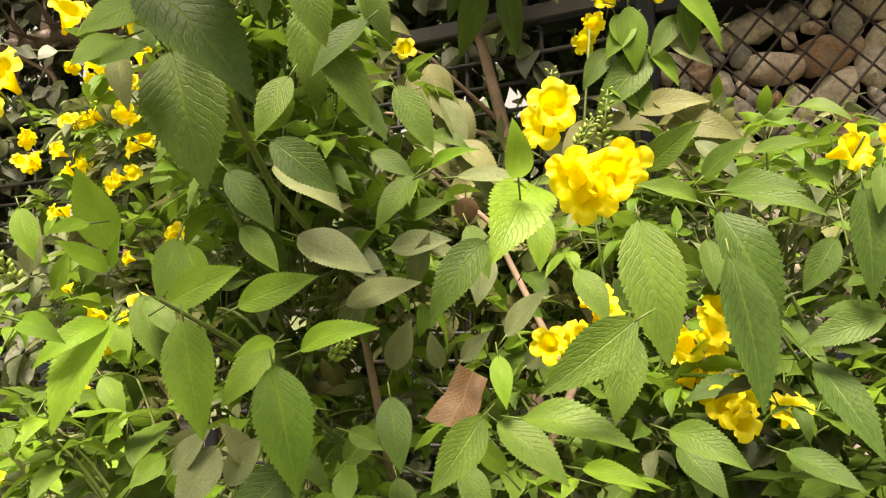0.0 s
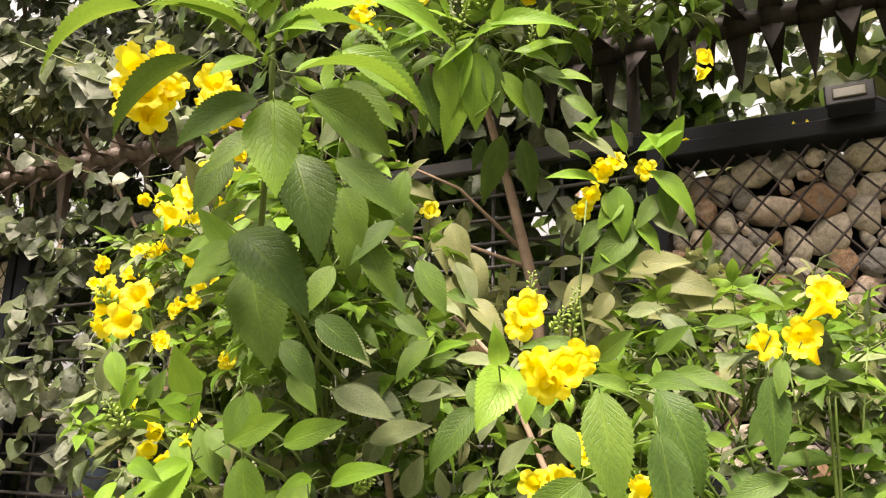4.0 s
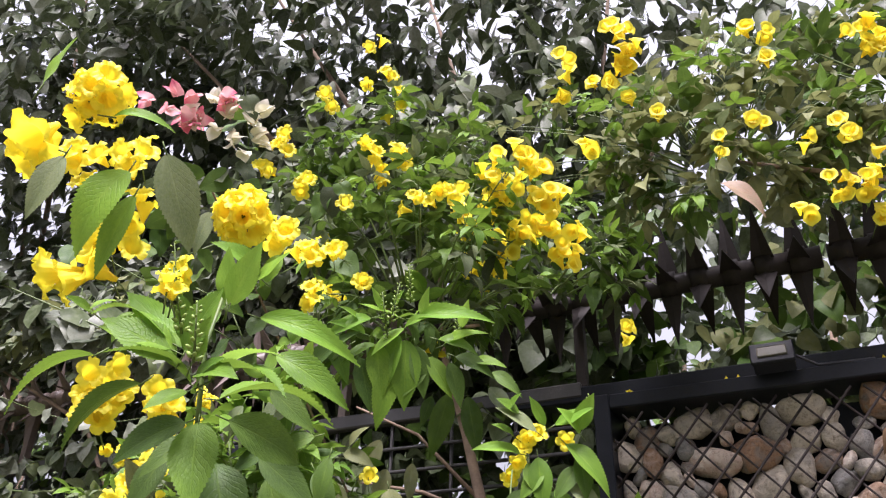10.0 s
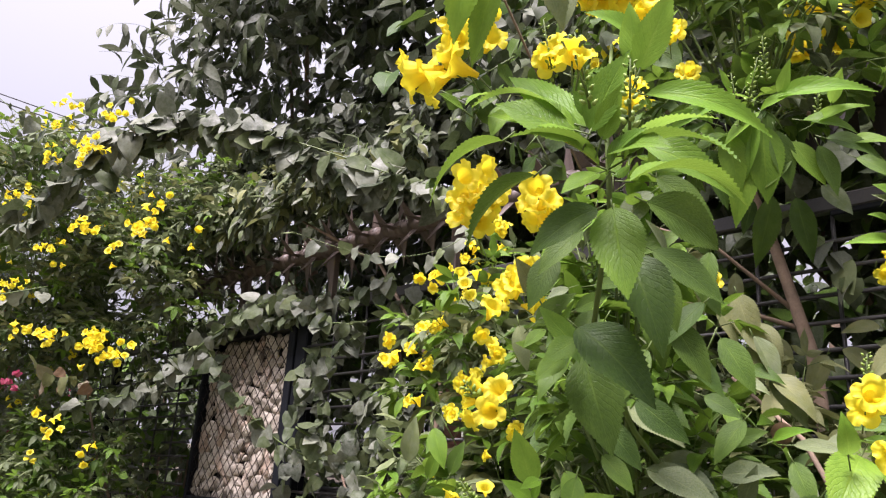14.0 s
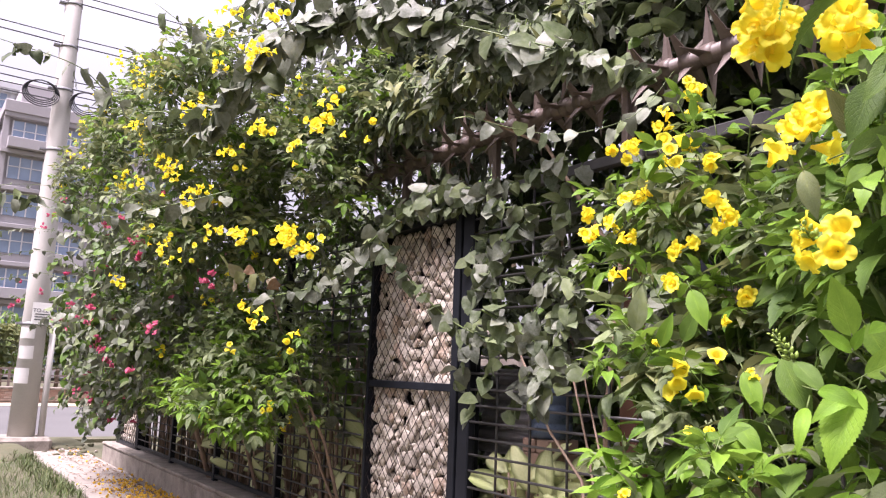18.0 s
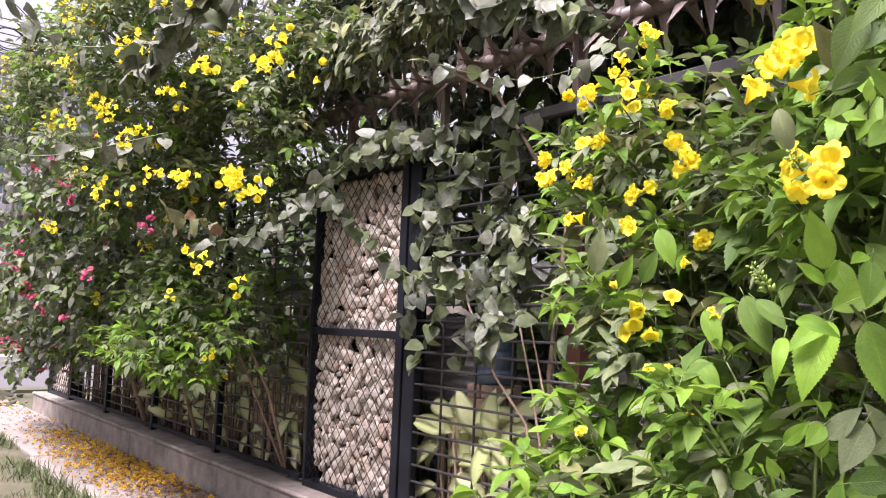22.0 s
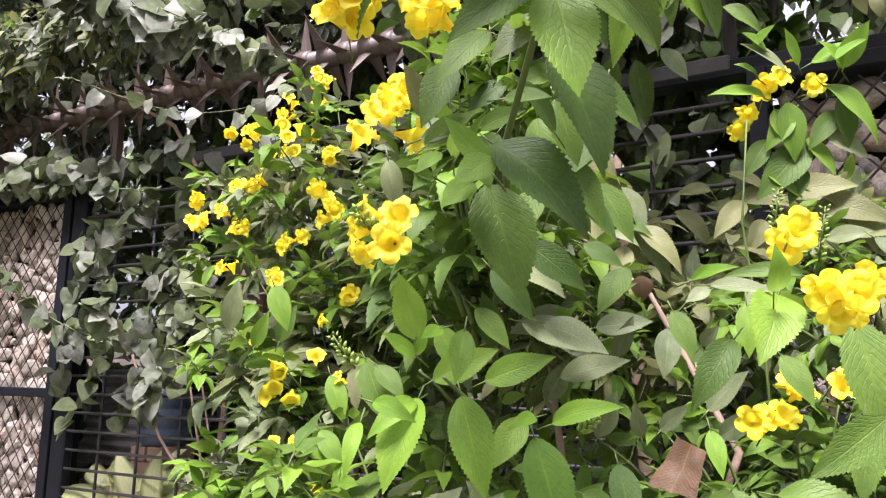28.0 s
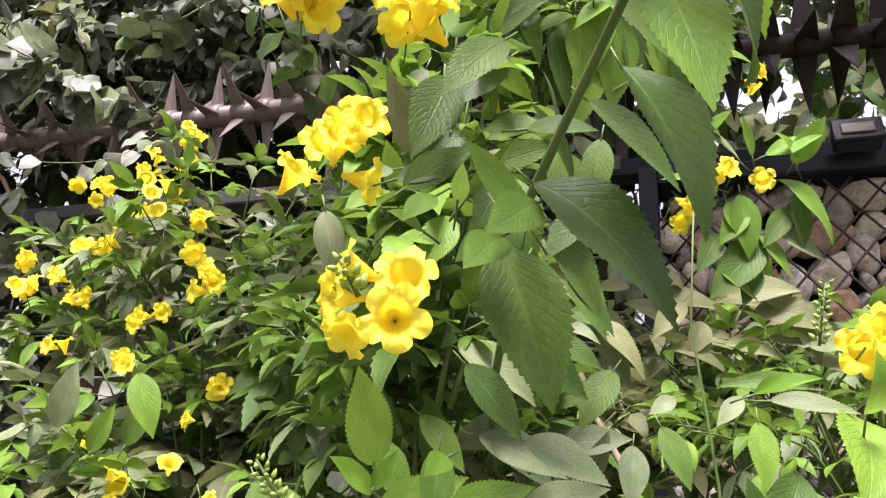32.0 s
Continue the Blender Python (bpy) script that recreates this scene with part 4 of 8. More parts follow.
            if d.dot(way) > open_to:
                self.flower(pos + d * size * self.rng.uniform(0.95, 1.15), d + self.rv(0.12), size * self.rng.uniform(0.9, 1.1))

    def raceme(self, pos, way, length, n=18, size=0.0052, mat="bud"):
        """A spike of small buds."""
        pos, way = Vector(pos), unit(way)
        self.stems.append(([pos, pos + way * length], [0.0016, 0.0008]))
        s1 = way.orthogonal().normalized()
        s2 = way.cross(s1)
        spike = []
        for k in range(n):
            f = k / n
            a = k * 2.4
            d = unit(s1 * math.cos(a) + s2 * math.sin(a) + way * 0.8)
            m = d.to_track_quat("Z", "Y").to_matrix().to_4x4() @ Matrix.Diagonal((size * (1.2 - 0.6 * f),) * 3 + (1,))
            m.translation = pos + way * length * f + d * 0.004
            spike.append((0, m))
        self.buds.append(spike)

    def spray(self, p0, way, length, step, size, mats, shape="ovate_far", droop=0.5, r=0.0018, dens=1.0):
        """A trailing vine twig with alternate hanging leaves."""
        p, d = Vector(p0), unit(way)
        pts = [p.copy()]
        n = max(3, int(length / 0.06))
        for _ in range(n):
            d = unit(d + Vector((0, 0, -droop * 0.06 / 0.3)) + self.rv(0.08))
            p = p + d * (length / n)
            pts.append(p.copy())
        self.stems.append((pts, [r * (1.3 - i / len(pts)) for i in range(len(pts))]))
        k = int(length / step * dens)
        for j in range(k):
            q = (j + self.rng.random()) / k * (len(pts) - 1)
            i = min(len(pts) - 2, int(q))
            pos = pts[i].lerp(pts[i + 1], q - i)
            way_l = unit(self.rv(0.6) + Vector((0, -0.35, -0.75)))
            face = unit(Vector((0.1, -0.6, 0.75)) + self.rv(0.5))
            self.leaf(pos, way_l, face, size * self.rng.uniform(0.65, 1.25), shape, self.rng.choice(mats))

    def bush(self, centre, radii, n, nodes, size, old, young, count=3, shape="lance_far", low=-0.3, front=0.25, flower=0.0, far=True):
        """Many twigs that reach the skin of an egg-shaped crown."""
        c, rad = Vector(centre), Vector(radii)
        for _ in range(n):
            while True:
                u = unit(self.rv())
                if u.z > low and (u.y < 0.3 or self.rng.random() < front):
                    break
            k = self.rng.uniform(0.72, 1.06)
            p1 = c + Vector((u.x * rad.x, u.y * rad.y, u.z * rad.z)) * k
            p0 = c.lerp(p1, 0.35) - UP * 0.12
            e = self.shoot(p0, p1, nodes, size, old, young, count, shape, 0.03)
            if self.rng.random() < flower:
                self.cluster(e, self.rng.randint(3, 6), 0.034, unit(u + Vector((0.3, -0.8, 0.2))), 0.8, far, loose=0.03 if far else 0.0)

    def finish(self):
        mats = {"young": LEAF_YOUNG, "green": LEAF_GREEN, "old": LEAF_OLD_SHADED, "dusty": LEAF_DUSTY, "vine": LEAF_VINE, "vine_dark": LEAF_VINE_SHADE, "olive": LEAF_OLIVE,
                "dead": LEAF_DEAD, "blush": LEAF_BLUSH, "spotted": LEAF_SPOTTED, "petal": PETAL, "pale": PETAL_PALE, "faded": PETAL_FADED, "pink": BRACT_PINK, "crimson": BRACT_CRIMSON, "white": BRACT_WHITE}
        def dist(m):
            return (m.translation - FOCUS).length
        self.leaves.sort(key=lambda q: dist(q[3]))
        rest = {}
        for k, (shape, i, mat, m) in enumerate(self.leaves):
            if k < self.near:
                key = (shape, i, mat)
                if key not in MESHES:
                    MESHES[key] = SHAPES[shape][i].copy()
                    MESHES[key].materials.append(mats[mat])
                place("leaf", MESHES[key], m, self.thing)
            else:
                rest.setdefault((shape, mat), []).append((i, m))
        for (shape, mat), items in rest.items():
            joined_meshes("leaf_mass", SHAPES[shape], items, mats[mat], self.thing, "", "stuff")
        self.flowers.sort(key=lambda q: dist(q[2]))
        rest = {}
        for k, (far, mat, m) in enumerate(self.flowers):
            if k < 200:
                key = ("flower", far, mat)
                if key not in MESHES:
                    MESHES[key] = (TRUMPET_FAR if far else TRUMPET).copy()
                    MESHES[key].materials.append(mats[mat])
                place("flower", MESHES[key], m, self.thing)
            else:
                rest.setdefault((far, mat), []).append((0, m))
        for (far, mat), items in rest.items():
            joined_meshes("flower_mass", [TRUMPET_FAR if far else TRUMPET], items, mats[mat], self.thing, "", "stuff")
        for spike in self.buds:
            joined_meshes("bud_spike", [BUD_MESH], spike, BUD, self.thing, "spike of small green flower buds")
        long_ones = sorted((q for q in self.stems if len(q[0]) > 3), key=lambda q: (Vector(q[0][-1]) - FOCUS).length)
        single = long_ones[:90] if self.near else []
        for pts, rad in single:
            tube("twig", pts, rad, STEM_GREEN, self.thing, 5)
        kept = {id(q) for q in single}
        rest = [q for q in self.stems if id(q) not in kept]
        if rest:
            part_mesh("twig_mass", tube_mesh("twig_mass", rest, 4), STEM_GREEN, self.thing, "", True)["kind"] = "stuff"
        for pts, rad in self.bark:
            tube("branch", pts, rad, BARK, self.thing, 9)
        return self.thing


MESHES = {}

# ---- the trumpet-flower shrub at the camera ----
near = Plant("trumpet_shrub", "yellow trumpet-flower shrub with large serrated drooping leaves", "shrub", (0.2, -1.5, 0), 11, 300, "trumpet shrubs")
near.bark.append(([(0.0, -1.3, -0.03), (-0.02, -1.32, 0.7), (-0.05, -1.4, 1.2), (-0.03, -1.55, 1.5)], [0.018, 0.013, 0.008, 0.0045]))
near.stems.append(([(-0.03, -1.55, 1.5), (0.04, -1.82, 1.58), (0.11, -2.02, 1.67), (0.195, -2.115, 1.775), (0.205, -2.135, 1.86), (0.19, -2.10, 1.98)], [0.0045, 0.004, 0.0036, 0.0032, 0.0026, 0.002]))
near.bark.append(([(0.3, -1.3, -0.03), (0.4, -1.25, 0.8), (0.44, -1.35, 1.2), (0.42, -1.6, 1.42)], [0.013, 0.009, 0.005, 0.003]))
near.stems.append(([(-0.05, -1.4, 1.2), (-0.05, -1.6, 1.32), (-0.02, -1.8, 1.42), (0.0, -1.93, 1.46)], [0.004, 0.0035, 0.003, 0.002]))
near.stems.append(([(0.3, -1.2, -0.03), (0.27, -1.21, 0.8), (0.24, -1.24, 1.5), (0.215, -1.25, 1.74), (0.23, -1.24, 1.93)], [0.006, 0.005, 0.0032, 0.0026, 0.002]))
near.bark.append(([(0.05, -1.5, 0.9), (0.2, -1.3, 1.35), (0.05, -1.25, 1.62), (-0.1, -1.2, 1.75)], [0.009, 0.007, 0.005, 0.003]))
near.bush((-0.17, -1.43, 1.56), (0.25, 0.22, 0.36), 28, 3, 0.10, ["old", "dusty"], ["old", "green"], 3, "lance_mid")
# dark leaf colours stand for the deep shade low in the shrub
near.bush((0.30, -1.36, 1.22), (0.5, 0.28, 0.26), 40, 3, 0.10, ["old", "old", "vine_dark"], ["old", "green"], 3, "lance_mid")
near.bush((-0.08, -1.66, 1.70), (0.12, 0.12, 0.40), 16, 3, 0.105, ["old", "green"], ["green"], 3, "lance_mid")
near.bush((-0.20, -1.62, 1.18), (0.30, 0.24, 0.26), 15, 3, 0.10, ["old", "dusty"], ["green", "old"], 3, "lance_mid")
# lower right: shade put into the leaf colours of this bush
near.bush((0.62, -1.34, 1.28), (0.38, 0.28, 0.34), 34, 3, 0.105, ["old", "old", "vine_dark"], ["old", "old", "vine_dark"], 3, "lance_mid")
near.bush((0.48, -1.10, 1.60), (0.32, 0.25, 0.13), 16, 3, 0.09, ["dusty", "green"], ["green"], 3, "lance_mid")
near.blade((0.042, -1.767, 1.798), (0.044, -1.742, 1.671), 0.39, "old", 1)
# the tall shoot: large drooping leaves below, arching young ones in whorls above
near.blade((0.124, -2.070, 1.665), (0.203, -2.045, 1.575), 0.50, "old", 1)
near.blade((0.089, -2.009, 1.647), (0.124, -2.003, 1.532), 0.54, "old", 0)
near.blade((0.178, -2.057, 1.745), (0.221, -2.059, 1.624), 0.46, "old", 4)
near.blade((0.201, -2.119, 1.774), (0.227, -2.134, 1.668), 0.50, "green", 0)
near.blade((0.152, -2.238, 1.818), (0.105, -2.286, 1.742), 0.34, "green", 3, face=(-0.3, -0.2, 0.9))
near.blade((0.200, -2.140, 1.812), (0.150, -2.236, 1.820), 0.26, "green", 3, face=(0.0, -0.2, 1.0))
near.blade((0.217, -2.111, 1.801), (0.275, -1.961, 1.806), 0.30, "green", 3, face=(0.1, -0.4, 0.9))
near.blade((0.108, -2.130, 1.830), (0.041, -2.164, 1.742), 0.40, "old", 3, face=(-0.2, -0.5, 0.8))
near.blade((0.184, -2.121, 1.775), (0.129, -2.164, 1.720), 0.46, "old", 1)
near.blade((0.233, -2.107, 1.776), (0.253, -1.993, 1.751), 0.42, "old", 1)
near.blade((0.235, -2.150, 1.806), (0.332, -2.144, 1.822), 0.28, "young", 3, face=(0.1, -0.3, 0.9))
near.blade((0.195, -2.165, 1.835), (0.128, -2.225, 1.872), 0.55, "green", 0)
near.blade((0.190, -2.170, 1.845), (0.095, -2.200, 1.878), 0.42, "young", 1)
near.blade((0.185, -2.170, 1.855), (0.060, -2.190, 1.905), 0.30, "young", 3, face=(0.0, -0.3, 0.9))
near.blade((0.205, -2.165, 1.840), (0.262, -2.180, 1.905), 0.55, "green", 0)
near.blade((0.215, -2.160, 1.830), (0.256, -2.185, 1.868), 0.52, "green", 2)
near.blade((0.265, -2.170, 1.885), (0.312, -2.185, 1.950), 0.42, "young", 2)
near.blade((0.262, -2.172, 1.890), (0.268, -2.190, 1.952), 0.40, "young", 2)
near.blade((0.200, -2.160, 1.850), (0.115, -2.190, 1.925), 0.34, "young", 2)
near.blade((0.212, -2.158, 1.850), (0.205, -2.190, 1.905), 0.50, "green", 2)
near.blade((0.222, -2.150, 1.815), (0.302, -2.175, 1.790), 0.40, "green", 1)
near.blade((0.240, -2.150, 1.810), (0.355, -2.160, 1.766), 0.30, "green", 3, face=(0.2, -0.3, 0.9))
near.blade((0.205, -2.150, 1.800), (0.188, -2.190, 1.768), 0.50, "green", 0)
near.blade((0.210, -2.140, 1.800), (0.272, -2.170, 1.822), 0.42, "green", 1)
near.raceme((0.222, -2.190, 1.850), (0.01, -0.04, 0.06), 0.075, 24)
near.raceme((0.290, -2.230, 1.790), (0.02, -0.03, 0.05), 0.06, 20)
near.flower((0.232, -2.235, 1.900), (0.2, -0.3, 0.8), 0.022)
near.flower((0.222, -2.230, 1.890), (-0.3, -0.4, 0.6), 0.020)
near.flower((0.242, -2.230, 1.885), (0.5, -0.4, 0.4), 0.020)
near.blade((0.128, -2.075, 1.650), (0.104, -2.105, 1.622), 0.62, "green", 0)
near.blade((0.105, -2.070, 1.632), (0.090, -2.100, 1.604), 0.62, "green", 0)
near.blade((0.120, -2.060, 1.640), (0.085, -2.090, 1.690), 0.40, "green", 2)
# low right-hand blades are mostly old, their shade put into that colour
near.blade((0.390, -1.721, 1.530), (0.414, -1.737, 1.392), 0.42, "old", 0)
near.blade((0.460, -1.725, 1.530), (0.502, -1.724, 1.413), 0.42, "old", 1)
near.blade((0.327, -1.836, 1.547), (0.314, -1.903, 1.474), 0.52, "green", 1)
near.blade((-0.009, -1.973, 1.498), (-0.009, -2.013, 1.564), 0.46, "young", 2)
near.blade((-0.009, -1.972, 1.481), (-0.024, -2.017, 1.503), 0.40, "young", 2)
near.blade((-0.010, -1.973, 1.482), (0.012, -1.983, 1.509), 0.35, "young", 2)
near.blade((-0.008, -1.969, 1.439), (-0.019, -2.014, 1.346), 0.45, "young", 4)
near.blade((-0.010, -1.971, 1.436), (-0.034, -2.024, 1.398), 0.35, "young", 3)
near.blade((0.007, -1.903, 1.442), (0.041, -1.909, 1.333), 0.42, "green", 0)
near.blade((0.048, -1.823, 1.417), (0.023, -1.868, 1.358), 0.45, "green", 0)
near.blade((0.073, -1.855, 1.398), (0.113, -1.868, 1.282), 0.44, "green", 0)
near.blade((0.082, -1.825, 1.411), (0.160, -1.804, 1.431), 0.33, "young", 3)
near.blade((0.074, -1.854, 1.419), (0.056, -1.891, 1.405), 0.39, "young", 3)
near.blade((-0.049, -1.871, 1.457), (0.024, -1.842, 1.494), 0.45, "green", 0)
near.blade((-0.014, -1.805, 1.457), (0.069, -1.776, 1.488), 0.42, "green", 0)
near.blade((-0.002, -1.719, 1.536), (0.085, -1.687, 1.496), 0.48, "dusty", 0)
near.blade((0.032, -1.668, 1.464), (0.123, -1.645, 1.488), 0.40, "dusty", 0)
near.blade((-0.018, -1.744, 1.622), (0.057, -1.710, 1.565), 0.48, "dusty", 1)
near.blade((0.067, -1.621, 1.534), (0.145, -1.608, 1.541), 0.45, "dusty", 0)
near.blade((0.327, -1.875, 1.545), (0.333, -1.903, 1.587), 0.45, "young", 3)
near.blade((0.284, -1.841, 1.503), (0.246, -1.874, 1.430), 0.40, "old", 1)
near.blade((0.458, -1.844, 1.520), (0.417, -1.872, 1.531), 0.35, "old", 1)
near.blade((0.477, -1.843, 1.527), (0.534, -1.859, 1.517), 0.40, "old", 1)
near.blade((0.415, -1.814, 1.555), (0.463, -1.834, 1.584), 0.42, "old", 0)
near.blade((0.436, -1.622, 1.583), (0.487, -1.644, 1.615), 0.45, "old", 0)
near.blade((0.317, -1.852, 1.356), (0.409, -1.852, 1.333), 0.38, "old", 1)
near.blade((0.414, -1.865, 1.432), (0.349, -1.903, 1.377), 0.40, "old", 0)
near.blade((0.394, -1.808, 1.427), (0.387, -1.834, 1.350), 0.45, "old", 0)
near.blade((0.129, -1.732, 1.363), (0.153, -1.753, 1.288), 0.45, "old", 0)
near.blade((0.272, -1.824, 1.354), (0.242, -1.867, 1.294), 0.45, "old", 0)
near.blade((0.225, -1.673, 1.335), (0.303, -1.679, 1.273), 0.45, "old", 0)
near.blade((0.225, -1.668, 1.404), (0.241, -1.687, 1.348), 0.39, "young", 0)
near.blade((0.271, -1.651, 1.558), (0.273, -1.664, 1.490), 0.45, "green", 0)
near.blade((0.211, -1.609, 1.424), (0.265, -1.614, 1.476), 0.45, "dusty", 0)
near.blade((0.066, -1.617, 1.385), (0.097, -1.623, 1.448), 0.48, "dusty", 0)
near.blade((0.120, -1.592, 1.386), (0.117, -1.614, 1.432), 0.45, "dusty", 0)
near.blade((0.475, -1.798, 1.482), (0.494, -1.819, 1.360), 0.38, "old", 0)
near.blade((0.420, -1.788, 1.344), (0.483, -1.804, 1.317), 0.42, "old", 1)
near.blade((0.265, -1.856, 1.557), (0.328, -1.854, 1.547), 0.30, "dusty", 0)
near.blade((0.253, -1.883, 1.559), (0.300, -1.888, 1.569), 0.30, "young", 1)
near.blade((0.305, -1.635, 1.495), (0.340, -1.645, 1.433), 0.48, "old", 0)
near.blade((0.438, -1.613, 1.521), (0.444, -1.629, 1.464), 0.45, "old", 0)
near.blade((0.176, -1.630, 1.554), (0.203, -1.635, 1.488), 0.45, "old", 0)
near.blade((0.089, -1.606, 1.492), (0.121, -1.620, 1.550), 0.39, "dusty", 0)
near.blade((-0.014, -1.602, 1.431), (0.024, -1.606, 1.494), 0.45, "dusty", 0)
near.blade((0.019, -1.703, 1.346), (-0.005, -1.742, 1.348), 0.45, "old", 0)
near.blade((-0.052, -1.756, 1.553), (-0.008, -1.742, 1.498), 0.45, "old", 0)
near.blade((-0.053, -1.689, 1.503), (-0.057, -1.726, 1.579), 0.45, "old", 0)
near.blade((-0.067, -1.827, 1.525), (-0.035, -1.822, 1.464), 0.45, "green", 0)
near.blade((0.032, -1.533, 1.589), (0.102, -1.526, 1.606), 0.42, "old", 0)
near.blade((0.143, -1.582, 1.395), (0.184, -1.586, 1.432), 0.42, "dusty", 0)
near.blade((0.215, -1.556, 1.388), (0.269, -1.560, 1.425), 0.45, "dusty", 0)
near.blade((0.048, -1.694, 1.285), (0.097, -1.684, 1.335), 0.45, "old", 0)
near.blade((-0.023, -1.763, 1.288), (-0.043, -1.795, 1.337), 0.45, "dusty", 0)
near.blade((-0.043, -1.781, 1.269), (-0.004, -1.768, 1.323), 0.51, "dusty", 0)
near.blade((-0.074, -1.828, 1.286), (-0.036, -1.815, 1.332), 0.51, "dusty", 0)
near.blade((-0.075, -1.838, 1.306), (-0.082, -1.877, 1.279), 0.51, "green", 0)
near.blade((0.469, -1.699, 1.549), (0.551, -1.712, 1.519), 0.30, "old", 1)
near.blade((0.577, -1.697, 1.547), (0.577, -1.706, 1.444), 0.36, "old", 0)
near.blade((0.588, -1.687, 1.435), (0.519, -1.704, 1.409), 0.39, "old", 0)
near.blade((0.529, -1.684, 1.397), (0.577, -1.712, 1.316), 0.42, "old", 0)
near.blade((0.502, -1.691, 1.319), (0.562, -1.715, 1.292), 0.39, "old", 0)
near.blade((0.412, -1.699, 1.321), (0.456, -1.721, 1.278), 0.51, "old", 0)
near.blade((0.328, -1.721, 1.299), (0.396, -1.728, 1.283), 0.30, "young", 1)
near.blade((0.593, -1.702, 1.564), (0.586, -1.714, 1.519), 0.39, "old", 0)
near.blade((0.530, -1.482, 1.685), (0.586, -1.496, 1.656), 0.42, "old", 1)
near.blade((0.478, -1.472, 1.640), (0.545, -1.491, 1.640), 0.39, "old", 0)
near.blade((0.415, -1.482, 1.659), (0.464, -1.485, 1.604), 0.45, "dusty", 0)
near.blade((0.354, -1.441, 1.669), (0.416, -1.454, 1.673), 0.45, "dusty", 0)
near.blade((0.562, -1.452, 1.534), (0.522, -1.466, 1.469), 0.45, "old", 0)
near.blade((0.496, -1.445, 1.445), (0.529, -1.464, 1.392), 0.45, "old", 0)
near.blade((0.377, -1.458, 1.351), (0.452, -1.475, 1.290), 0.45, "old", 0)
near.blade((0.199, -2.044, 1.938), (0.307, -1.958, 1.882), 0.24, "young", 3)
near.blade((0.115, -2.063, 1.983), (0.159, -2.030, 1.952), 0.51, "green", 0)
near.blade((0.058, -2.128, 1.937), (0.049, -2.142, 1.889), 0.51, "green", 0)
near.blade((0.047, -2.148, 1.945), (0.038, -2.178, 1.920), 0.45, "young", 1)
near.blade((0.150, -2.066, 1.948), (0.126, -2.089, 1.894), 0.45, "green", 0)
near.blade((0.061, -2.075, 1.911), (0.116, -2.072, 1.951), 0.45, "green", 0)
near.blade((0.202, -2.024, 2.044), (0.181, -2.034, 1.990), 0.45, "young", 2)
near.blade((0.153, -2.215, 2.106), (0.154, -2.143, 1.993), 0.42, "dusty", 0)
near.blade((0.136, -2.248, 2.061), (0.086, -2.249, 1.948), 0.45, "young", 3)
near.blade((0.119, -2.218, 2.049), (0.079, -2.212, 1.940), 0.30, "green", 0)
near.blade((0.202, -2.060, 1.990), (0.176, -2.134, 2.011), 0.39, "young", 3)
near.blade((0.194, -2.062, 1.981), (0.255, -2.064, 2.017), 0.35, "young", 2)
near.blade((0.119, -2.375, 2.101), (0.177, -2.388, 2.141), 0.45, "young", 2)
near.blade((0.143, -2.295, 2.108), (0.201, -2.246, 2.098), 0.25, "young", 3)
near.blade((0.108, -2.316, 2.046), (0.078, -2.318, 1.964), 0.39, "dusty", 0)
near.blade((0.011, -2.153, 1.935), (0.009, -2.196, 1.939), 0.45, "green", 0)
near.blade((0.093, -2.017, 1.801), (0.058, -2.060, 1.736), 0.39, "old", 0)
near.blade((0.142, -1.938, 1.787), (0.210, -1.891, 1.718), 0.45, "old", 0)
near.blade((0.161, -1.957, 1.874), (0.215, -1.917, 1.816), 0.39, "old", 0)
near.blade((-0.030, -1.639, 2.034), (0.079, -1.627, 2.113), 0.30, "old", 1)
near.blade((0.142, -2.112, 2.081), (0.125, -2.109, 2.016), 0.39, "dusty", 0)
near.blade((0.129, -1.928, 1.716), (0.106, -1.990, 1.763), 0.45, "old", 0)
near.blade((0.053, -2.018, 1.776), (0.034, -2.045, 1.700), 0.45, "old", 0)
near.blade((0.081, -1.970, 1.711), (0.067, -2.000, 1.659), 0.45, "old", 0)
near.blade((0.014, -2.005, 1.695), (0.066, -1.990, 1.730), 0.45, "old", 0)
near.blade((0.107, -1.893, 1.958), (0.198, -1.815, 1.881), 0.35, "green", 1)
near.blade((0.105, -1.866, 1.780), (0.125, -1.849, 1.700), 0.51, "old", 0)
near.blade((0.088, -1.797, 1.732), (0.130, -1.770, 1.641), 0.42, "old", 0)
near.blade((0.061, -1.849, 1.617), (0.123, -1.821, 1.561), 0.45, "old", 0)
near.blade((0.027, -1.871, 1.586), (0.072, -1.854, 1.524), 0.45, "old", 0)
near.blade((0.065, -1.809, 1.527), (0.137, -1.783, 1.490), 0.51, "dusty", 0)
near.blade((0.067, -1.667, 1.645), (0.119, -1.654, 1.611), 0.45, "old", 0)
near.blade((0.099, -1.822, 1.819), (0.094, -1.871, 1.858), 0.45, "dusty", 0)
near.blade((0.103, -1.755, 1.815), (0.132, -1.736, 1.743), 0.45, "old", 0)
near.blade((-0.106, -1.892, 1.728), (-0.092, -1.886, 1.657), 0.39, "dusty", 0)
near.blade((-0.345, -1.821, 1.590), (-0.320, -1.815, 1.522), 0.45, "green", 0)
near.blade((0.025, -1.931, 1.512), (0.027, -1.954, 1.454), 0.45, "green", 0)
near.blade((0.073, -2.065, 1.503), (0.070, -2.096, 1.491), 0.45, "young", 0)
near.blade((0.129, -1.778, 1.756), (0.083, -1.813, 1.689), 0.39, "old", 0)
near.blade((0.136, -1.766, 1.832), (0.123, -1.768, 1.751), 0.39, "old", 0)
near.blade((0.097, -1.778, 1.688), (0.142, -1.760, 1.626), 0.45, "old", 0)
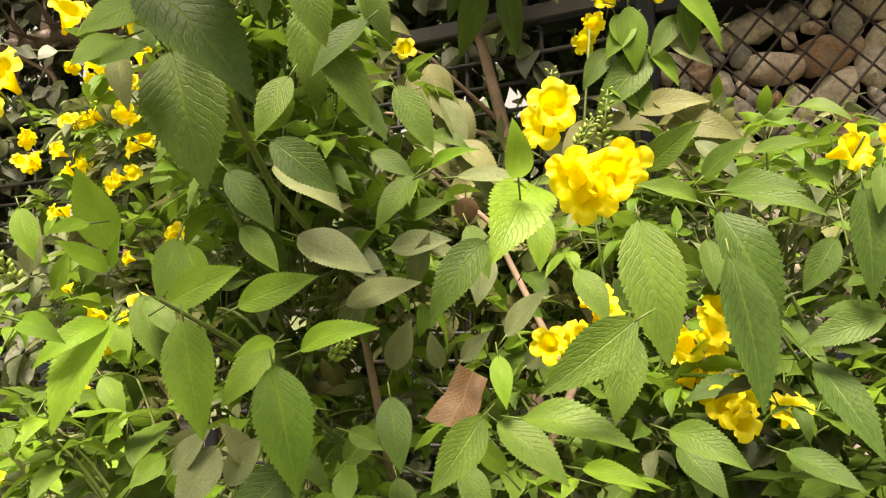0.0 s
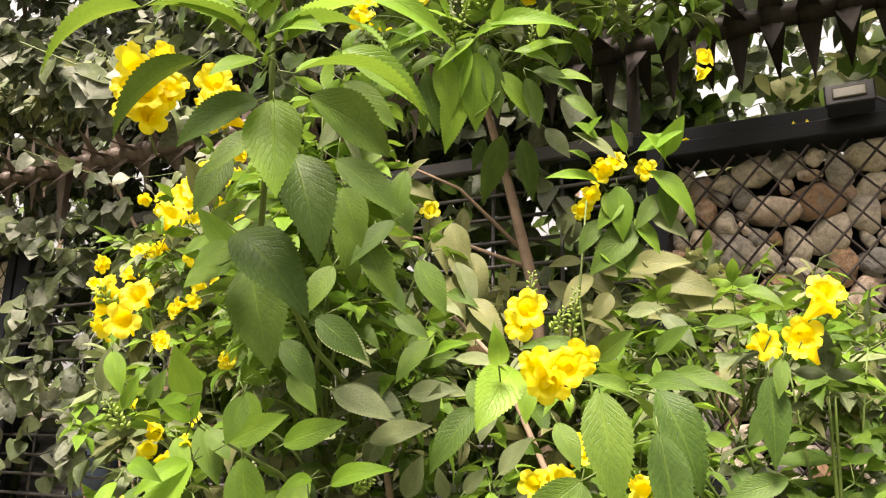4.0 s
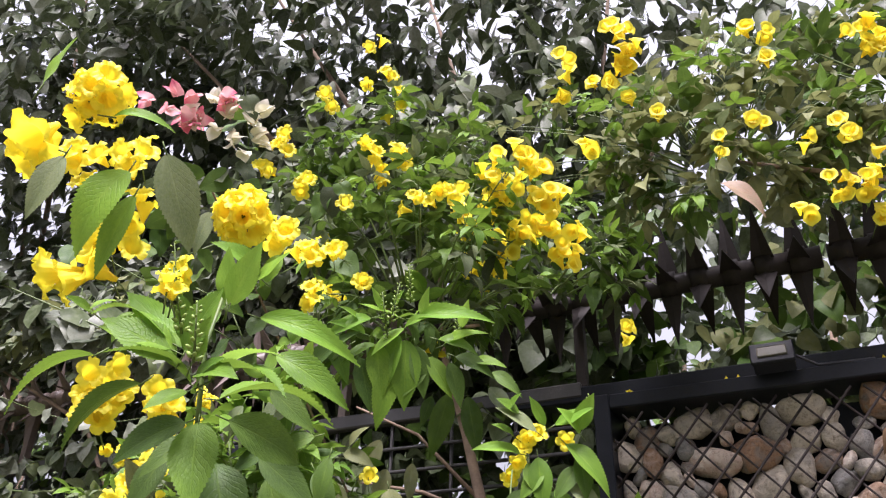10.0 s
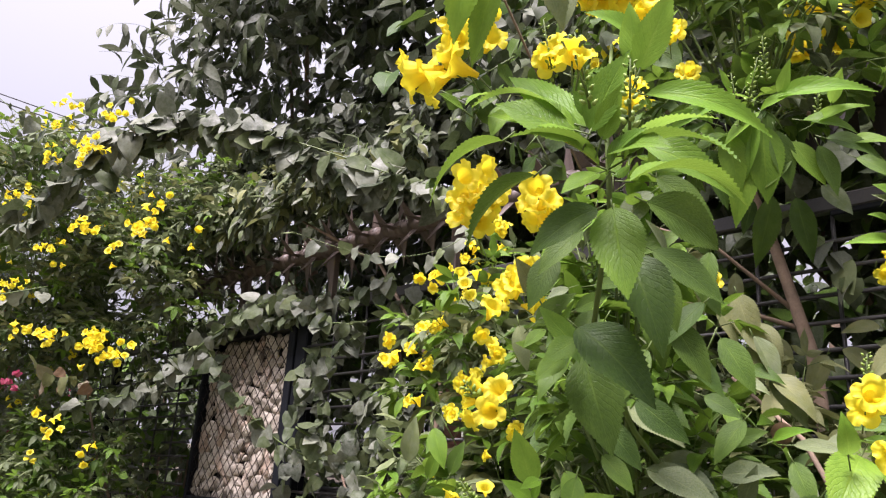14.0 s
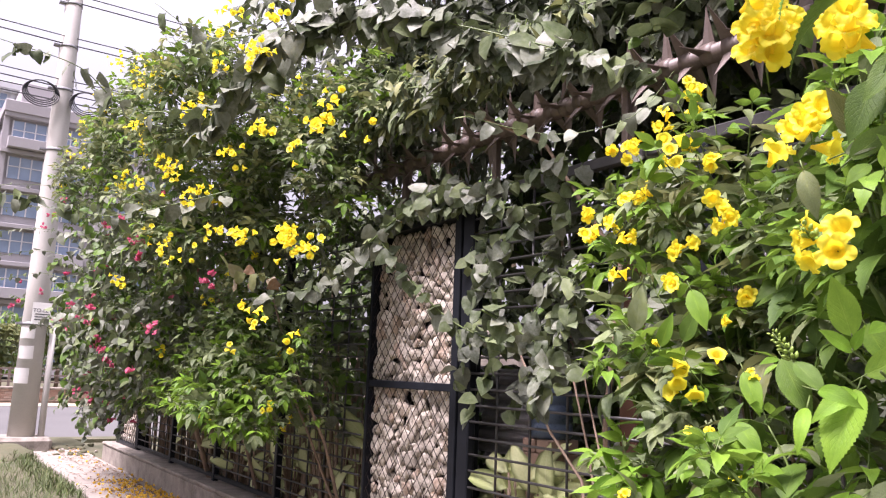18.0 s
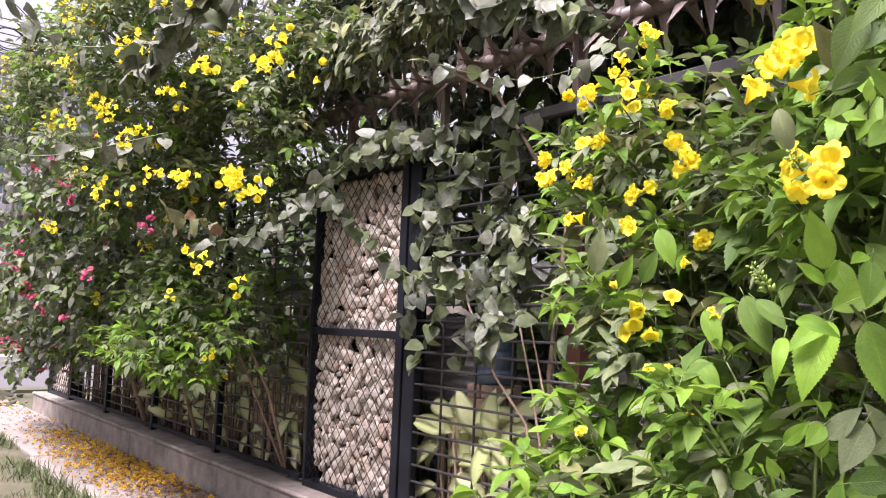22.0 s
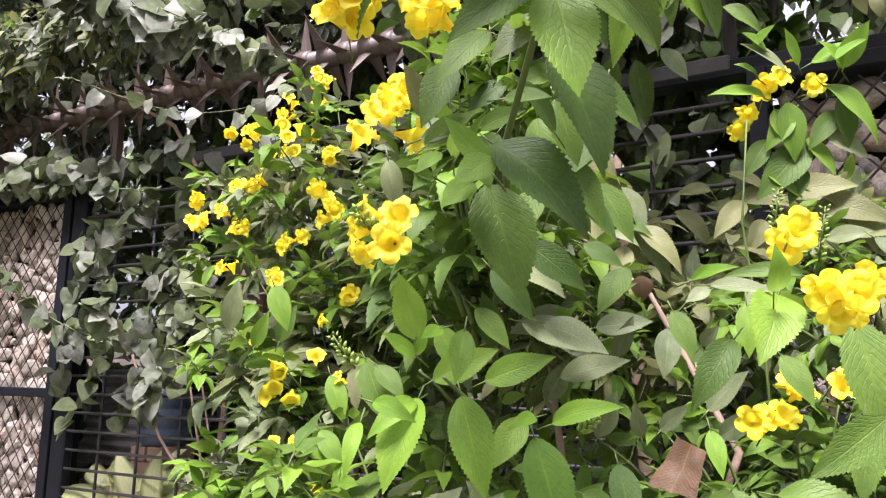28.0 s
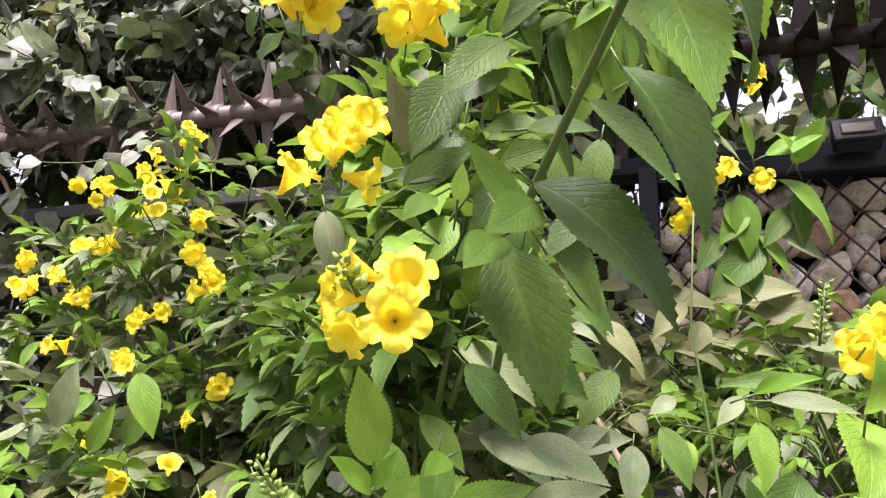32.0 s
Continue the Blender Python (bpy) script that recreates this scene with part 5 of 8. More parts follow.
near.blade((0.071, -1.833, 1.686), (0.050, -1.858, 1.616), 0.45, "old", 0)
near.blade((0.077, -1.623, 1.740), (0.119, -1.604, 1.652), 0.45, "old", 0)
near.blade((0.133, -1.680, 1.607), (0.101, -1.714, 1.542), 0.45, "old", 0)
near.blade((0.226, -1.770, 1.266), (0.210, -1.806, 1.201), 0.57, "green", 0)
near.blade((0.092, -1.837, 1.309), (0.042, -1.889, 1.242), 0.45, "old", 0)
near.blade((0.069, -1.902, 1.230), (0.169, -1.876, 1.287), 0.40, "dusty", 0)
near.blade((-0.032, -1.869, 1.242), (0.035, -1.856, 1.256), 0.51, "old", 0)
near.blade((-0.036, -1.804, 1.314), (-0.052, -1.845, 1.247), 0.51, "dusty", 0)
near.blade((-0.143, -1.812, 1.269), (-0.107, -1.809, 1.306), 0.42, "young", 2)
near.blade((-0.101, -1.789, 1.255), (-0.097, -1.804, 1.302), 0.45, "young", 2)
near.blade((-0.147, -1.822, 1.224), (-0.151, -1.843, 1.255), 0.45, "young", 2)
near.blade((-0.263, -1.702, 1.486), (-0.220, -1.696, 1.391), 0.45, "old", 0)
near.blade((-0.367, -1.651, 1.464), (-0.336, -1.653, 1.387), 0.42, "green", 0)
near.blade((-0.378, -1.658, 1.377), (-0.333, -1.654, 1.318), 0.45, "green", 0)
near.blade((-0.363, -1.650, 1.337), (-0.401, -1.702, 1.357), 0.39, "green", 0)
near.blade((-0.057, -1.834, 1.201), (-0.076, -1.876, 1.167), 0.51, "green", 0)
near.blade((0.020, -1.905, 1.215), (0.066, -1.911, 1.194), 0.51, "dusty", 0)
near.blade((0.131, -1.807, 1.204), (0.184, -1.806, 1.239), 0.51, "old", 0)
near.blade((0.090, -1.750, 1.328), (0.142, -1.755, 1.311), 0.42, "old", 0)
near.blade((0.116, -1.694, 1.274), (0.144, -1.715, 1.221), 0.45, "old", 0)
near.blade((0.208, -1.719, 1.297), (0.238, -1.741, 1.238), 0.45, "old", 0)
near.blade((0.267, -1.758, 1.296), (0.235, -1.781, 1.335), 0.39, "green", 0)
near.blade((-0.004, -2.057, 1.436), (0.041, -2.053, 1.418), 0.39, "young", 3)
near.blade((-0.014, -2.063, 1.417), (-0.012, -2.087, 1.368), 0.30, "young", 3)
near.blade((0.017, -2.001, 1.725), (0.013, -2.048, 1.771), 0.45, "olive", 0)
near.blade((0.006, -2.000, 1.706), (0.059, -1.997, 1.711), 0.39, "dusty", 0)
near.blade((0.047, -2.027, 1.679), (0.032, -2.051, 1.653), 0.51, "green", 0)
near.blade((0.096, -2.043, 1.660), (0.112, -2.049, 1.629), 0.57, "green", 0)
near.blade((0.091, -2.040, 1.643), (0.074, -2.064, 1.619), 0.51, "green", 0)
near.blade((0.066, -2.037, 1.667), (0.077, -2.062, 1.686), 0.39, "young", 2)
near.blade((0.072, -2.036, 1.672), (0.110, -2.053, 1.704), 0.20, "green", 2)
near.blade((0.038, -2.024, 1.655), (0.024, -2.057, 1.659), 0.45, "green", 0)
near.blade((0.083, -2.017, 1.701), (0.137, -2.020, 1.712), 0.39, "old", 0)
near.blade((0.109, -2.016, 1.728), (0.159, -2.015, 1.721), 0.45, "old", 0)
near.blade((0.019, -1.404, 1.806), (0.069, -1.391, 1.730), 0.45, "olive", 1)
near.blade((0.026, -1.394, 1.776), (0.055, -1.392, 1.716), 0.45, "olive", 1)
near.blade((0.085, -1.466, 1.704), (0.152, -1.455, 1.624), 0.42, "olive", 1)
near.blade((0.052, -1.478, 1.715), (0.114, -1.475, 1.685), 0.39, "old", 1)
near.blade((0.256, -1.322, 2.030), (0.295, -1.341, 2.056), 0.57, "green", 0)
near.blade((0.277, -1.312, 2.025), (0.244, -1.356, 2.046), 0.57, "green", 0)
near.blade((0.383, -1.265, 1.989), (0.433, -1.296, 2.052), 0.45, "young", 2)
near.blade((0.388, -1.262, 1.983), (0.356, -1.309, 2.027), 0.45, "young", 1)
near.blade((0.330, -1.248, 1.874), (0.244, -1.277, 1.772), 0.45, "old", 0)
near.blade((0.382, -1.252, 1.945), (0.388, -1.247, 1.852), 0.45, "old", 0)
near.blade((0.320, -1.241, 1.830), (0.293, -1.257, 1.762), 0.45, "old", 0)
near.blade((0.281, -1.279, 1.930), (0.302, -1.275, 1.862), 0.57, "green", 0)
near.blade((0.353, -1.245, 1.890), (0.418, -1.235, 1.835), 0.45, "dusty", 0)
near.blade((0.260, -1.303, 1.980), (0.227, -1.344, 1.997), 0.45, "green", 1)
near.blade((0.308, -1.268, 1.924), (0.264, -1.287, 1.854), 0.45, "green", 0)
near.blade((0.374, -1.248, 1.923), (0.328, -1.265, 1.853), 0.42, "old", 0)
near.blade((0.064, -1.470, 1.772), (0.095, -1.460, 1.673), 0.39, "dusty", 4)
near.blade((0.081, -1.449, 1.709), (0.132, -1.442, 1.615), 0.39, "dusty", 4)
near.blade((0.056, -1.505, 1.691), (0.102, -1.509, 1.664), 0.39, "dusty", 1)
near.blade((-0.024, -1.616, 1.549), (0.060, -1.604, 1.482), 0.45, "dusty", 0)
near.blade((-0.024, -1.511, 1.574), (0.048, -1.512, 1.596), 0.39, "dusty", 0)
near.blade((-0.020, -1.728, 1.873), (-0.068, -1.754, 1.827), 0.51, "old", 0)
near.blade((0.059, -1.706, 1.890), (-0.008, -1.738, 1.855), 0.45, "old", 0)
near.blade((0.029, -1.732, 1.960), (-0.035, -1.748, 1.897), 0.51, "dusty", 0)
near.blade((-0.060, -1.762, 1.942), (-0.086, -1.761, 1.872), 0.39, "dusty", 4)
near.blade((-0.072, -1.816, 1.797), (-0.093, -1.844, 1.776), 0.45, "dusty", 0)
near.blade((-0.093, -1.817, 1.772), (-0.111, -1.842, 1.746), 0.51, "green", 0)
near.blade((-0.006, -1.817, 1.740), (-0.030, -1.833, 1.681), 0.57, "green", 0)
near.blade((-0.020, -1.816, 1.716), (-0.049, -1.852, 1.709), 0.51, "green", 0)
near.blade((0.331, -1.580, 1.599), (0.234, -1.599, 1.598), 0.25, "old", 1)
near.blade((0.189, -1.431, 1.606), (0.155, -1.452, 1.582), 0.51, "dusty", 0)
near.blade((0.272, -1.428, 1.607), (0.237, -1.445, 1.568), 0.45, "dusty", 0)
near.blade((0.136, -1.481, 1.542), (0.130, -1.500, 1.465), 0.51, "dusty", 0)
near.blade((0.171, -1.425, 1.518), (0.202, -1.445, 1.546), 0.51, "dusty", 0)
near.blade((0.009, -1.561, 1.562), (-0.072, -1.606, 1.529), 0.45, "dusty", 0)
near.blade((0.004, -1.458, 1.557), (0.089, -1.458, 1.543), 0.39, "dusty", 0)
near.blade((-0.233, -1.719, 1.478), (-0.186, -1.714, 1.429), 0.51, "old", 0)
near.blade((-0.178, -1.637, 1.581), (-0.117, -1.626, 1.540), 0.51, "old", 0)
near.blade((-0.713, -1.534, 1.549), (-0.683, -1.546, 1.650), 0.42, "dusty", 0)
near.blade((-0.609, -1.504, 1.526), (-0.569, -1.503, 1.599), 0.45, "old", 0)
near.blade((-0.644, -1.535, 1.514), (-0.609, -1.536, 1.586), 0.39, "green", 0)
near.blade((0.323, -1.287, 1.999), (0.308, -1.334, 2.050), 0.39, "young", 2)
near.blade((0.342, -1.282, 2.001), (0.429, -1.287, 2.025), 0.39, "young", 2)
near.blade((0.357, -1.265, 1.965), (0.432, -1.236, 1.855), 0.35, "green", 1)
near.blade((0.301, -1.276, 1.941), (0.307, -1.267, 1.834), 0.45, "green", 0)
near.blade((0.269, -1.289, 1.947), (0.183, -1.346, 1.948), 0.30, "young", 1)
near.blade((0.305, -1.290, 1.989), (0.240, -1.351, 2.029), 0.51, "dusty", 0)
near.blade((0.255, -1.264, 1.834), (0.315, -1.252, 1.772), 0.45, "green", 0)
near.blade((0.265, -1.271, 1.880), (0.228, -1.290, 1.810), 0.45, "old", 0)
near.blade((0.325, -1.251, 1.880), (0.367, -1.243, 1.809), 0.45, "green", 0)
near.flower((0.070, -2.137, 1.592), (0.25, -0.8, 0.30), 0.027, "pale")
near.flower((0.070, -2.150, 1.566), (0.35, -0.9, -0.15), 0.028, "pale")
near.flower((0.038, -2.145, 1.596), (-0.75, -0.5, 0.25), 0.025, "pale")
near.flower((0.034, -2.150, 1.578), (-0.6, -0.7, -0.1), 0.023)
near.flower((0.044, -2.150, 1.558), (-0.15, -0.7, -0.6), 0.021)
near.raceme((0.046, -2.142, 1.580), (-0.2, -0.6, 0.6), 0.022, 12, 0.006)
near.cluster((-0.076, -1.924, 1.775), 4)
near.cluster((-0.099, -1.945, 1.764), 2)
near.ball((0.172, -2.080, 2.083), 12, 0.033)
near.ball((0.120, -2.302, 2.147), 8, 0.030, (0.6, -0.35, -0.6))
near.ball((0.092, -2.294, 2.142), 4, 0.028, (0.6, -0.35, -0.6), 0.0)
near.flower((0.055, -2.330, 2.080), (0.0, -0.5, -0.8), 0.055)
near.flower((0.020, -2.300, 2.110), (0.2, -0.4, -0.6), 0.045)
near.flower((0.035, -2.320, 2.060), (-0.3, -0.5, -0.7), 0.045)
near.flower((-0.055, -2.190, 1.990), (-0.75, -0.5, -0.15), 0.055)
near.flower((-0.030, -2.180, 1.972), (-0.5, -0.6, -0.5), 0.05)
near.flower((-0.010, -2.165, 2.000), (-0.4, -0.8, 0.1), 0.05)
near.flower((-0.020, -2.165, 2.025), (-0.2, -0.8, 0.3), 0.045)
near.cluster((-0.004, -2.136, 2.031), 4)
near.cluster((-0.021, -2.194, 2.145), 5)
near.cluster((0.037, -2.145, 2.080), 3)
near.cluster((0.030, -2.162, 2.181), 3)
near.cluster((-0.059, -2.067, 1.876), 3)
near.cluster((-0.048, -2.043, 1.858), 4)
near.cluster((-0.061, -2.045, 1.827), 3)
near.cluster((0.012, -2.002, 1.851), 6)
near.cluster((-0.033, -2.041, 1.888), 2)
near.cluster((0.178, -2.000, 2.086), 3)
near.cluster((0.122, -2.130, 1.972), 2)
near.cluster((0.373, -1.874, 1.553), 1, 0.034, (0.1, -0.9, -0.15), 0.7)
near.cluster((0.396, -1.875, 1.524), 1, 0.034, (0.1, -0.9, -0.15), 0.7)
near.cluster((0.408, -1.856, 1.553), 1, 0.034, (0.1, -0.9, -0.15), 0.7)
near.cluster((0.368, -1.871, 1.523), 1, 0.034, (0.1, -0.9, -0.15), 0.7)
near.cluster((0.386, -1.859, 1.546), 1, 0.034, (0.1, -0.9, -0.15), 0.7)
near.cluster((0.339, -1.840, 1.599), 2)
near.cluster((0.300, -1.583, 1.439), 3)
near.cluster((0.279, -1.588, 1.405), 3)
near.cluster((0.437, -1.539, 1.420), 4)
near.cluster((0.405, -1.543, 1.393), 4)
near.cluster((0.422, -1.542, 1.367), 3)
near.cluster((0.448, -1.612, 1.345), 1)
near.cluster((0.470, -1.610, 1.346), 2)
near.cluster((0.495, -1.608, 1.353), 1)
near.cluster((0.355, -1.571, 1.460), 1)
near.cluster((0.654, -1.679, 1.634), 2)
near.cluster((0.582, -1.696, 1.591), 1)
near.cluster((0.613, -1.693, 1.583), 2)
near.cluster((0.265, -1.231, 1.987), 2)
near.cluster((0.304, -1.229, 2.011), 1)
near.cluster((0.334, -1.219, 2.004), 1)
near.cluster((0.192, -1.187, 1.958), 3)
near.cluster((-0.087, -1.299, 1.929), 1)
near.raceme((0.116, -2.101, 1.922), (0.015, -0.050, 0.091), 0.105, 24)
near.raceme((0.318, -1.764, 1.614), (0.009, -0.012, 0.054), 0.056, 24)
near.raceme((0.359, -1.728, 1.592), (0.011, -0.012, 0.061), 0.063, 24)
near.raceme((0.339, -1.744, 1.598), (0.019, -0.002, 0.027), 0.033, 24)
near.raceme((-0.043, -2.034, 1.467), (-0.014, -0.020, 0.032), 0.040, 24)
near.raceme((0.111, -1.819, 1.401), (0.019, 0.011, 0.018), 0.028, 24)
near.raceme((0.297, -1.953, 1.253), (0.014, 0.009, 0.035), 0.039, 24)
near.raceme((0.314, -1.950, 1.250), (0.024, 0.011, 0.041), 0.049, 24)
near.raceme((0.399, -1.272, 2.021), (0.021, -0.006, 0.032), 0.039, 24)
near.raceme((0.151, -1.637, 2.115), (0.029, -0.021, 0.067), 0.076, 24)
near.finish()

dead_leaf = thing("dead_leaf", "flat torn brown dead leaf caught in the shrub", "leaf", at=(0.206, -1.734, 1.365))
bm = bmesh.new()
A, B, C, D = (Vector(p) for p in ((0.191, -1.695, 1.395), (0.226, -1.700, 1.380), (0.215, -1.715, 1.328), (0.157, -1.705, 1.338)))
lattice = []
for i in range(7):
    row = []
    for j in range(7):
        u, v = i / 6, j / 6
        p = A.lerp(B, u).lerp(D.lerp(C, u), v)
        n = (B - A).cross(D - A).normalized()
        p += n * (0.004 * math.sin(3 * u + 1) * math.sin(4 * v) + (0.004 if j == 3 else 0.0))
        if v == 1.0:
            p += (D - A) * (0.03 * (i % 2))
        row.append(bm.verts.new(p))
    lattice.append(row)
for i in range(6):
    for j in range(6):
        bm.faces.new((lattice[i][j], lattice[i + 1][j], lattice[i + 1][j + 1], lattice[i][j + 1]))
uvl = bm.loops.layers.uv.new("UVMap")
for k, f in enumerate(bm.faces):
    for q in f.loops:
        i = [(r, c) for r in range(7) for c in range(7) if lattice[r][c] is q.vert][0]
        q[uvl].uv = (i[0] / 6, i[1] / 6)
part("blade", bm, LEAF_DEAD, dead_leaf, "", True)
dry = Plant("dead_leaf", "dark reddish dried leaf hanging on a twig", "leaf", (0.077, -1.410, 1.634), 6, 5)
dry.blade((0.077, -1.410, 1.634), (0.074, -1.404, 1.589), 0.8, "dead", 1)
dry.finish()
caught = Plant("dead_leaf", "curled rust-brown dead leaf caught in the wire mesh", "leaf", (1.058, -0.075, 2.281), 8, 5)
caught.blade((1.074, -0.072, 2.299), (0.995, -0.085, 2.227), 0.5, "dead", 4)
caught.blade((1.003, -0.080, 2.268), (0.975, -0.075, 2.188), 0.5, "dead", 3)
caught.finish()

# ---- the shrub that leans on the bar fence ----
mid = Plant("trumpet_shrub", "bushy yellow trumpet-flower shrub leaning on the bar fence", "shrub", (-0.8, -0.8, 0), 12, 300, "trumpet shrubs")
mid.bark.append(([(-0.8, -0.7, -0.03), (-0.85, -0.8, 0.8), (-0.95, -0.8, 1.4), (-1.0, -0.75, 1.8)], [0.016, 0.011, 0.006, 0.003]))
mid.bark.append(([(-0.7, -0.7, -0.03), (-0.6, -0.95, 0.7), (-0.62, -1.05, 1.2), (-0.7, -1.1, 1.5)], [0.014, 0.010, 0.006, 0.003]))
mid.bush((-0.95, -0.80, 1.90), (0.45, 0.4, 0.42), 39, 4, 0.118, ["old", "dusty", "dusty", "olive"], ["green", "dusty", "green"], 3, "lance_mid", flower=0.03)
mid.bush((-0.75, -1.02, 1.30), (0.5, 0.42, 0.5), 42, 4, 0.134, ["old", "dusty", "dusty", "olive"], ["green", "dusty", "green"], 3, "lance_mid", flower=0.03)
mid.bush((-0.65, -1.30, 0.85), (0.55, 0.4, 0.5), 37, 4, 0.140, ["old", "dusty", "dusty", "olive"], ["green", "dusty", "young", "green"], 3, "lance_mid")
mid.bush((-0.95, -1.15, 0.72), (0.33, 0.32, 0.5), 25, 4, 0.129, ["old", "dusty", "dusty", "olive"], ["green", "dusty", "young", "green"], 3, "lance_mid")
mid.bush((-0.45, -1.05, 1.7), (0.35, 0.3, 0.4), 27, 4, 0.118, ["old", "dusty", "dusty", "olive"], ["green", "dusty", "green"], 3, "lance_mid")
mid.cluster((-1.157, -1.226, 1.929), 2, 0.033, spread=1.5)
mid.cluster((-1.164, -1.211, 1.854), 5, 0.033, spread=1.5)
mid.cluster((-1.117, -1.177, 1.901), 2, 0.033, spread=1.5)
mid.cluster((-1.068, -1.185, 1.849), 3, 0.033, spread=1.5)
mid.cluster((-1.053, -1.218, 1.752), 2, 0.033, spread=1.5)
mid.cluster((-1.006, -1.225, 1.939), 3, 0.033, spread=1.5)
mid.cluster((-0.964, -1.194, 1.961), 3, 0.033, spread=1.5)
mid.cluster((-1.158, -1.028, 2.165), 6, 0.033, spread=1.5)
mid.cluster((-1.136, -0.912, 2.264), 5, 0.033, spread=1.5)
mid.cluster((-1.037, -1.030, 2.090), 5, 0.033, spread=1.5)
mid.cluster((-1.055, -0.861, 2.298), 3, 0.033, spread=1.5)
mid.cluster((-1.107, -0.813, 2.395), 6, 0.033, spread=1.5)
mid.cluster((-0.880, -1.029, 2.066), 3, 0.033, spread=1.5)
mid.cluster((-0.963, -0.988, 2.138), 3, 0.033, spread=1.5)
mid.cluster((-1.201, -1.074, 2.178), 2, 0.033, spread=1.5)
mid.cluster((-0.500, -1.629, 1.351), 2, 0.018, spread=1.6)
mid.cluster((-0.473, -1.607, 1.352), 2, 0.018, spread=1.6)
mid.cluster((-0.716, -1.569, 1.202), 2, 0.018, spread=1.6)
mid.cluster((-0.608, -1.484, 1.146), 2, 0.018, spread=1.6)
mid.cluster((-0.537, -1.462, 1.811), 5, 0.033, spread=1.5)
mid.cluster((-0.734, -1.437, 1.526), 2, 0.018, spread=1.6)
mid.cluster((-0.501, -1.510, 1.568), 2, 0.018, spread=1.6)
mid.cluster((-0.360, -1.646, 1.459), 2, 0.018, spread=1.6)
mid.cluster((-0.763, -1.349, 1.676), 2, 0.033, spread=1.5)
mid.cluster((-0.166, -1.787, 1.163), 2, 0.018, spread=1.6)
mid.cluster((-0.432, -1.581, 1.278), 2, 0.018, spread=1.6)
mid.cluster((-0.575, -1.325, 1.637), 2, 0.033, spread=1.5)
mid.cluster((-0.798, -1.268, 1.778), 3, 0.033, spread=1.5)
mid.finish()

# ---- the tall shrub in bloom over the fence ----
upper = Plant("trumpet_shrub", "tall trumpet-flower shrub in full bloom above the fence", "shrub", (-0.3, 0.0, 0.2), 13, 300, "trumpet shrubs")
upper.bark.append(([(-0.25, -0.03, 0.2), (-0.29, -0.03, 1.2), (-0.34, -0.04, 2.0), (-0.44, -0.05, 2.42), (-0.52, -0.1, 2.75), (-0.4, -0.4, 3.0)], [0.030, 0.026, 0.023, 0.019, 0.014, 0.008]))
upper.bark.append(([(-0.36, -0.04, 2.1), (-0.6, -0.1, 2.2), (-0.9, -0.2, 2.25)], [0.009, 0.007, 0.004]))
upper.bark.append(([(-0.37, -0.04, 2.15), (-0.62, -0.12, 2.42), (-0.8, -0.3, 2.5)], [0.009, 0.006, 0.004]))
upper.bark.append(([(-0.52, -0.1, 2.75), (-0.1, -0.6, 2.6), (0.1, -1.2, 2.3)], [0.010, 0.007, 0.004]))
upper.bark.append(([(1.6, 0.2, 0.2), (1.5, 0.1, 2.4), (1.2, -0.3, 3.0), (0.7, -0.5, 3.1)], [0.03, 0.02, 0.012, 0.006]))
# dark inner mats put the shade of the gaps into leaf colour
upper.bush((-0.05, -1.15, 2.50), (0.38, 0.3, 0.3), 28, 4, 0.100, ["old", "old", "vine_dark"], ["green", "old", "green", "dusty"], 3, "lance_mid", low=-0.8, flower=0.05)
upper.bush((0.02, -0.45, 2.92), (0.42, 0.32, 0.34), 22, 4, 0.112, ["old", "old", "vine_dark"], ["green", "old", "green", "dusty"], 3, "lance_mid", low=-0.9, flower=0.05)
upper.bush((0.72, -0.38, 3.28), (0.45, 0.33, 0.38), 29, 4, 0.124, ["olive", "old", "olive"], ["olive", "green", "dusty"], 3, "lance_mid", low=-0.9, flower=0.03)
upper.bush((1.4, -0.3, 3.45), (0.6, 0.36, 0.48), 27, 4, 0.124, ["olive", "old", "olive"], ["olive", "green", "dusty"], 3, "lance_mid", low=-0.9, flower=0.08)
upper.bush((0.7, 0.1, 3.7), (1.3, 0.5, 0.5), 36, 4, 0.131, ["old", "olive", "vine_dark"], ["olive", "old", "green", "olive"], 3, "lance_mid", low=-0.8, flower=0.10)
upper.bush((-0.3, -0.9, 3.0), (0.45, 0.4, 0.35), 30, 4, 0.106, ["old", "old", "vine_dark"], ["green", "old", "green", "dusty"], 3, "lance_mid", low=-0.8, flower=0.06)
upper.blade((0.141, -1.566, 2.135), (0.212, -1.561, 2.148), 0.35, "young", 1)
upper.blade((0.196, -1.528, 2.117), (0.270, -1.500, 2.080), 0.35, "green", 1)
upper.blade((0.204, -1.519, 2.107), (0.295, -1.508, 2.119), 0.30, "young", 1)
upper.blade((0.221, -1.501, 2.087), (0.293, -1.471, 2.038), 0.35, "old", 1)
upper.blade((0.130, -1.567, 2.124), (0.105, -1.556, 2.020), 0.39, "green", 0)
upper.blade((0.155, -1.543, 2.105), (0.163, -1.516, 2.003), 0.39, "old", 0)
upper.blade((0.088, -1.580, 2.102), (0.038, -1.616, 2.058), 0.39, "green", 1)
upper.blade((0.073, -1.599, 2.121), (0.024, -1.663, 2.128), 0.30, "young", 1)
upper.blade((0.209, -1.502, 2.077), (0.224, -1.480, 1.987), 0.39, "old", 0)
upper.blade((0.170, -1.521, 2.076), (0.121, -1.539, 2.001), 0.39, "old", 0)
upper.blade((0.249, -1.484, 2.077), (0.317, -1.471, 2.059), 0.35, "green", 1)
upper.blade((0.042, -1.608, 2.099), (-0.003, -1.638, 2.045), 0.39, "old", 1)
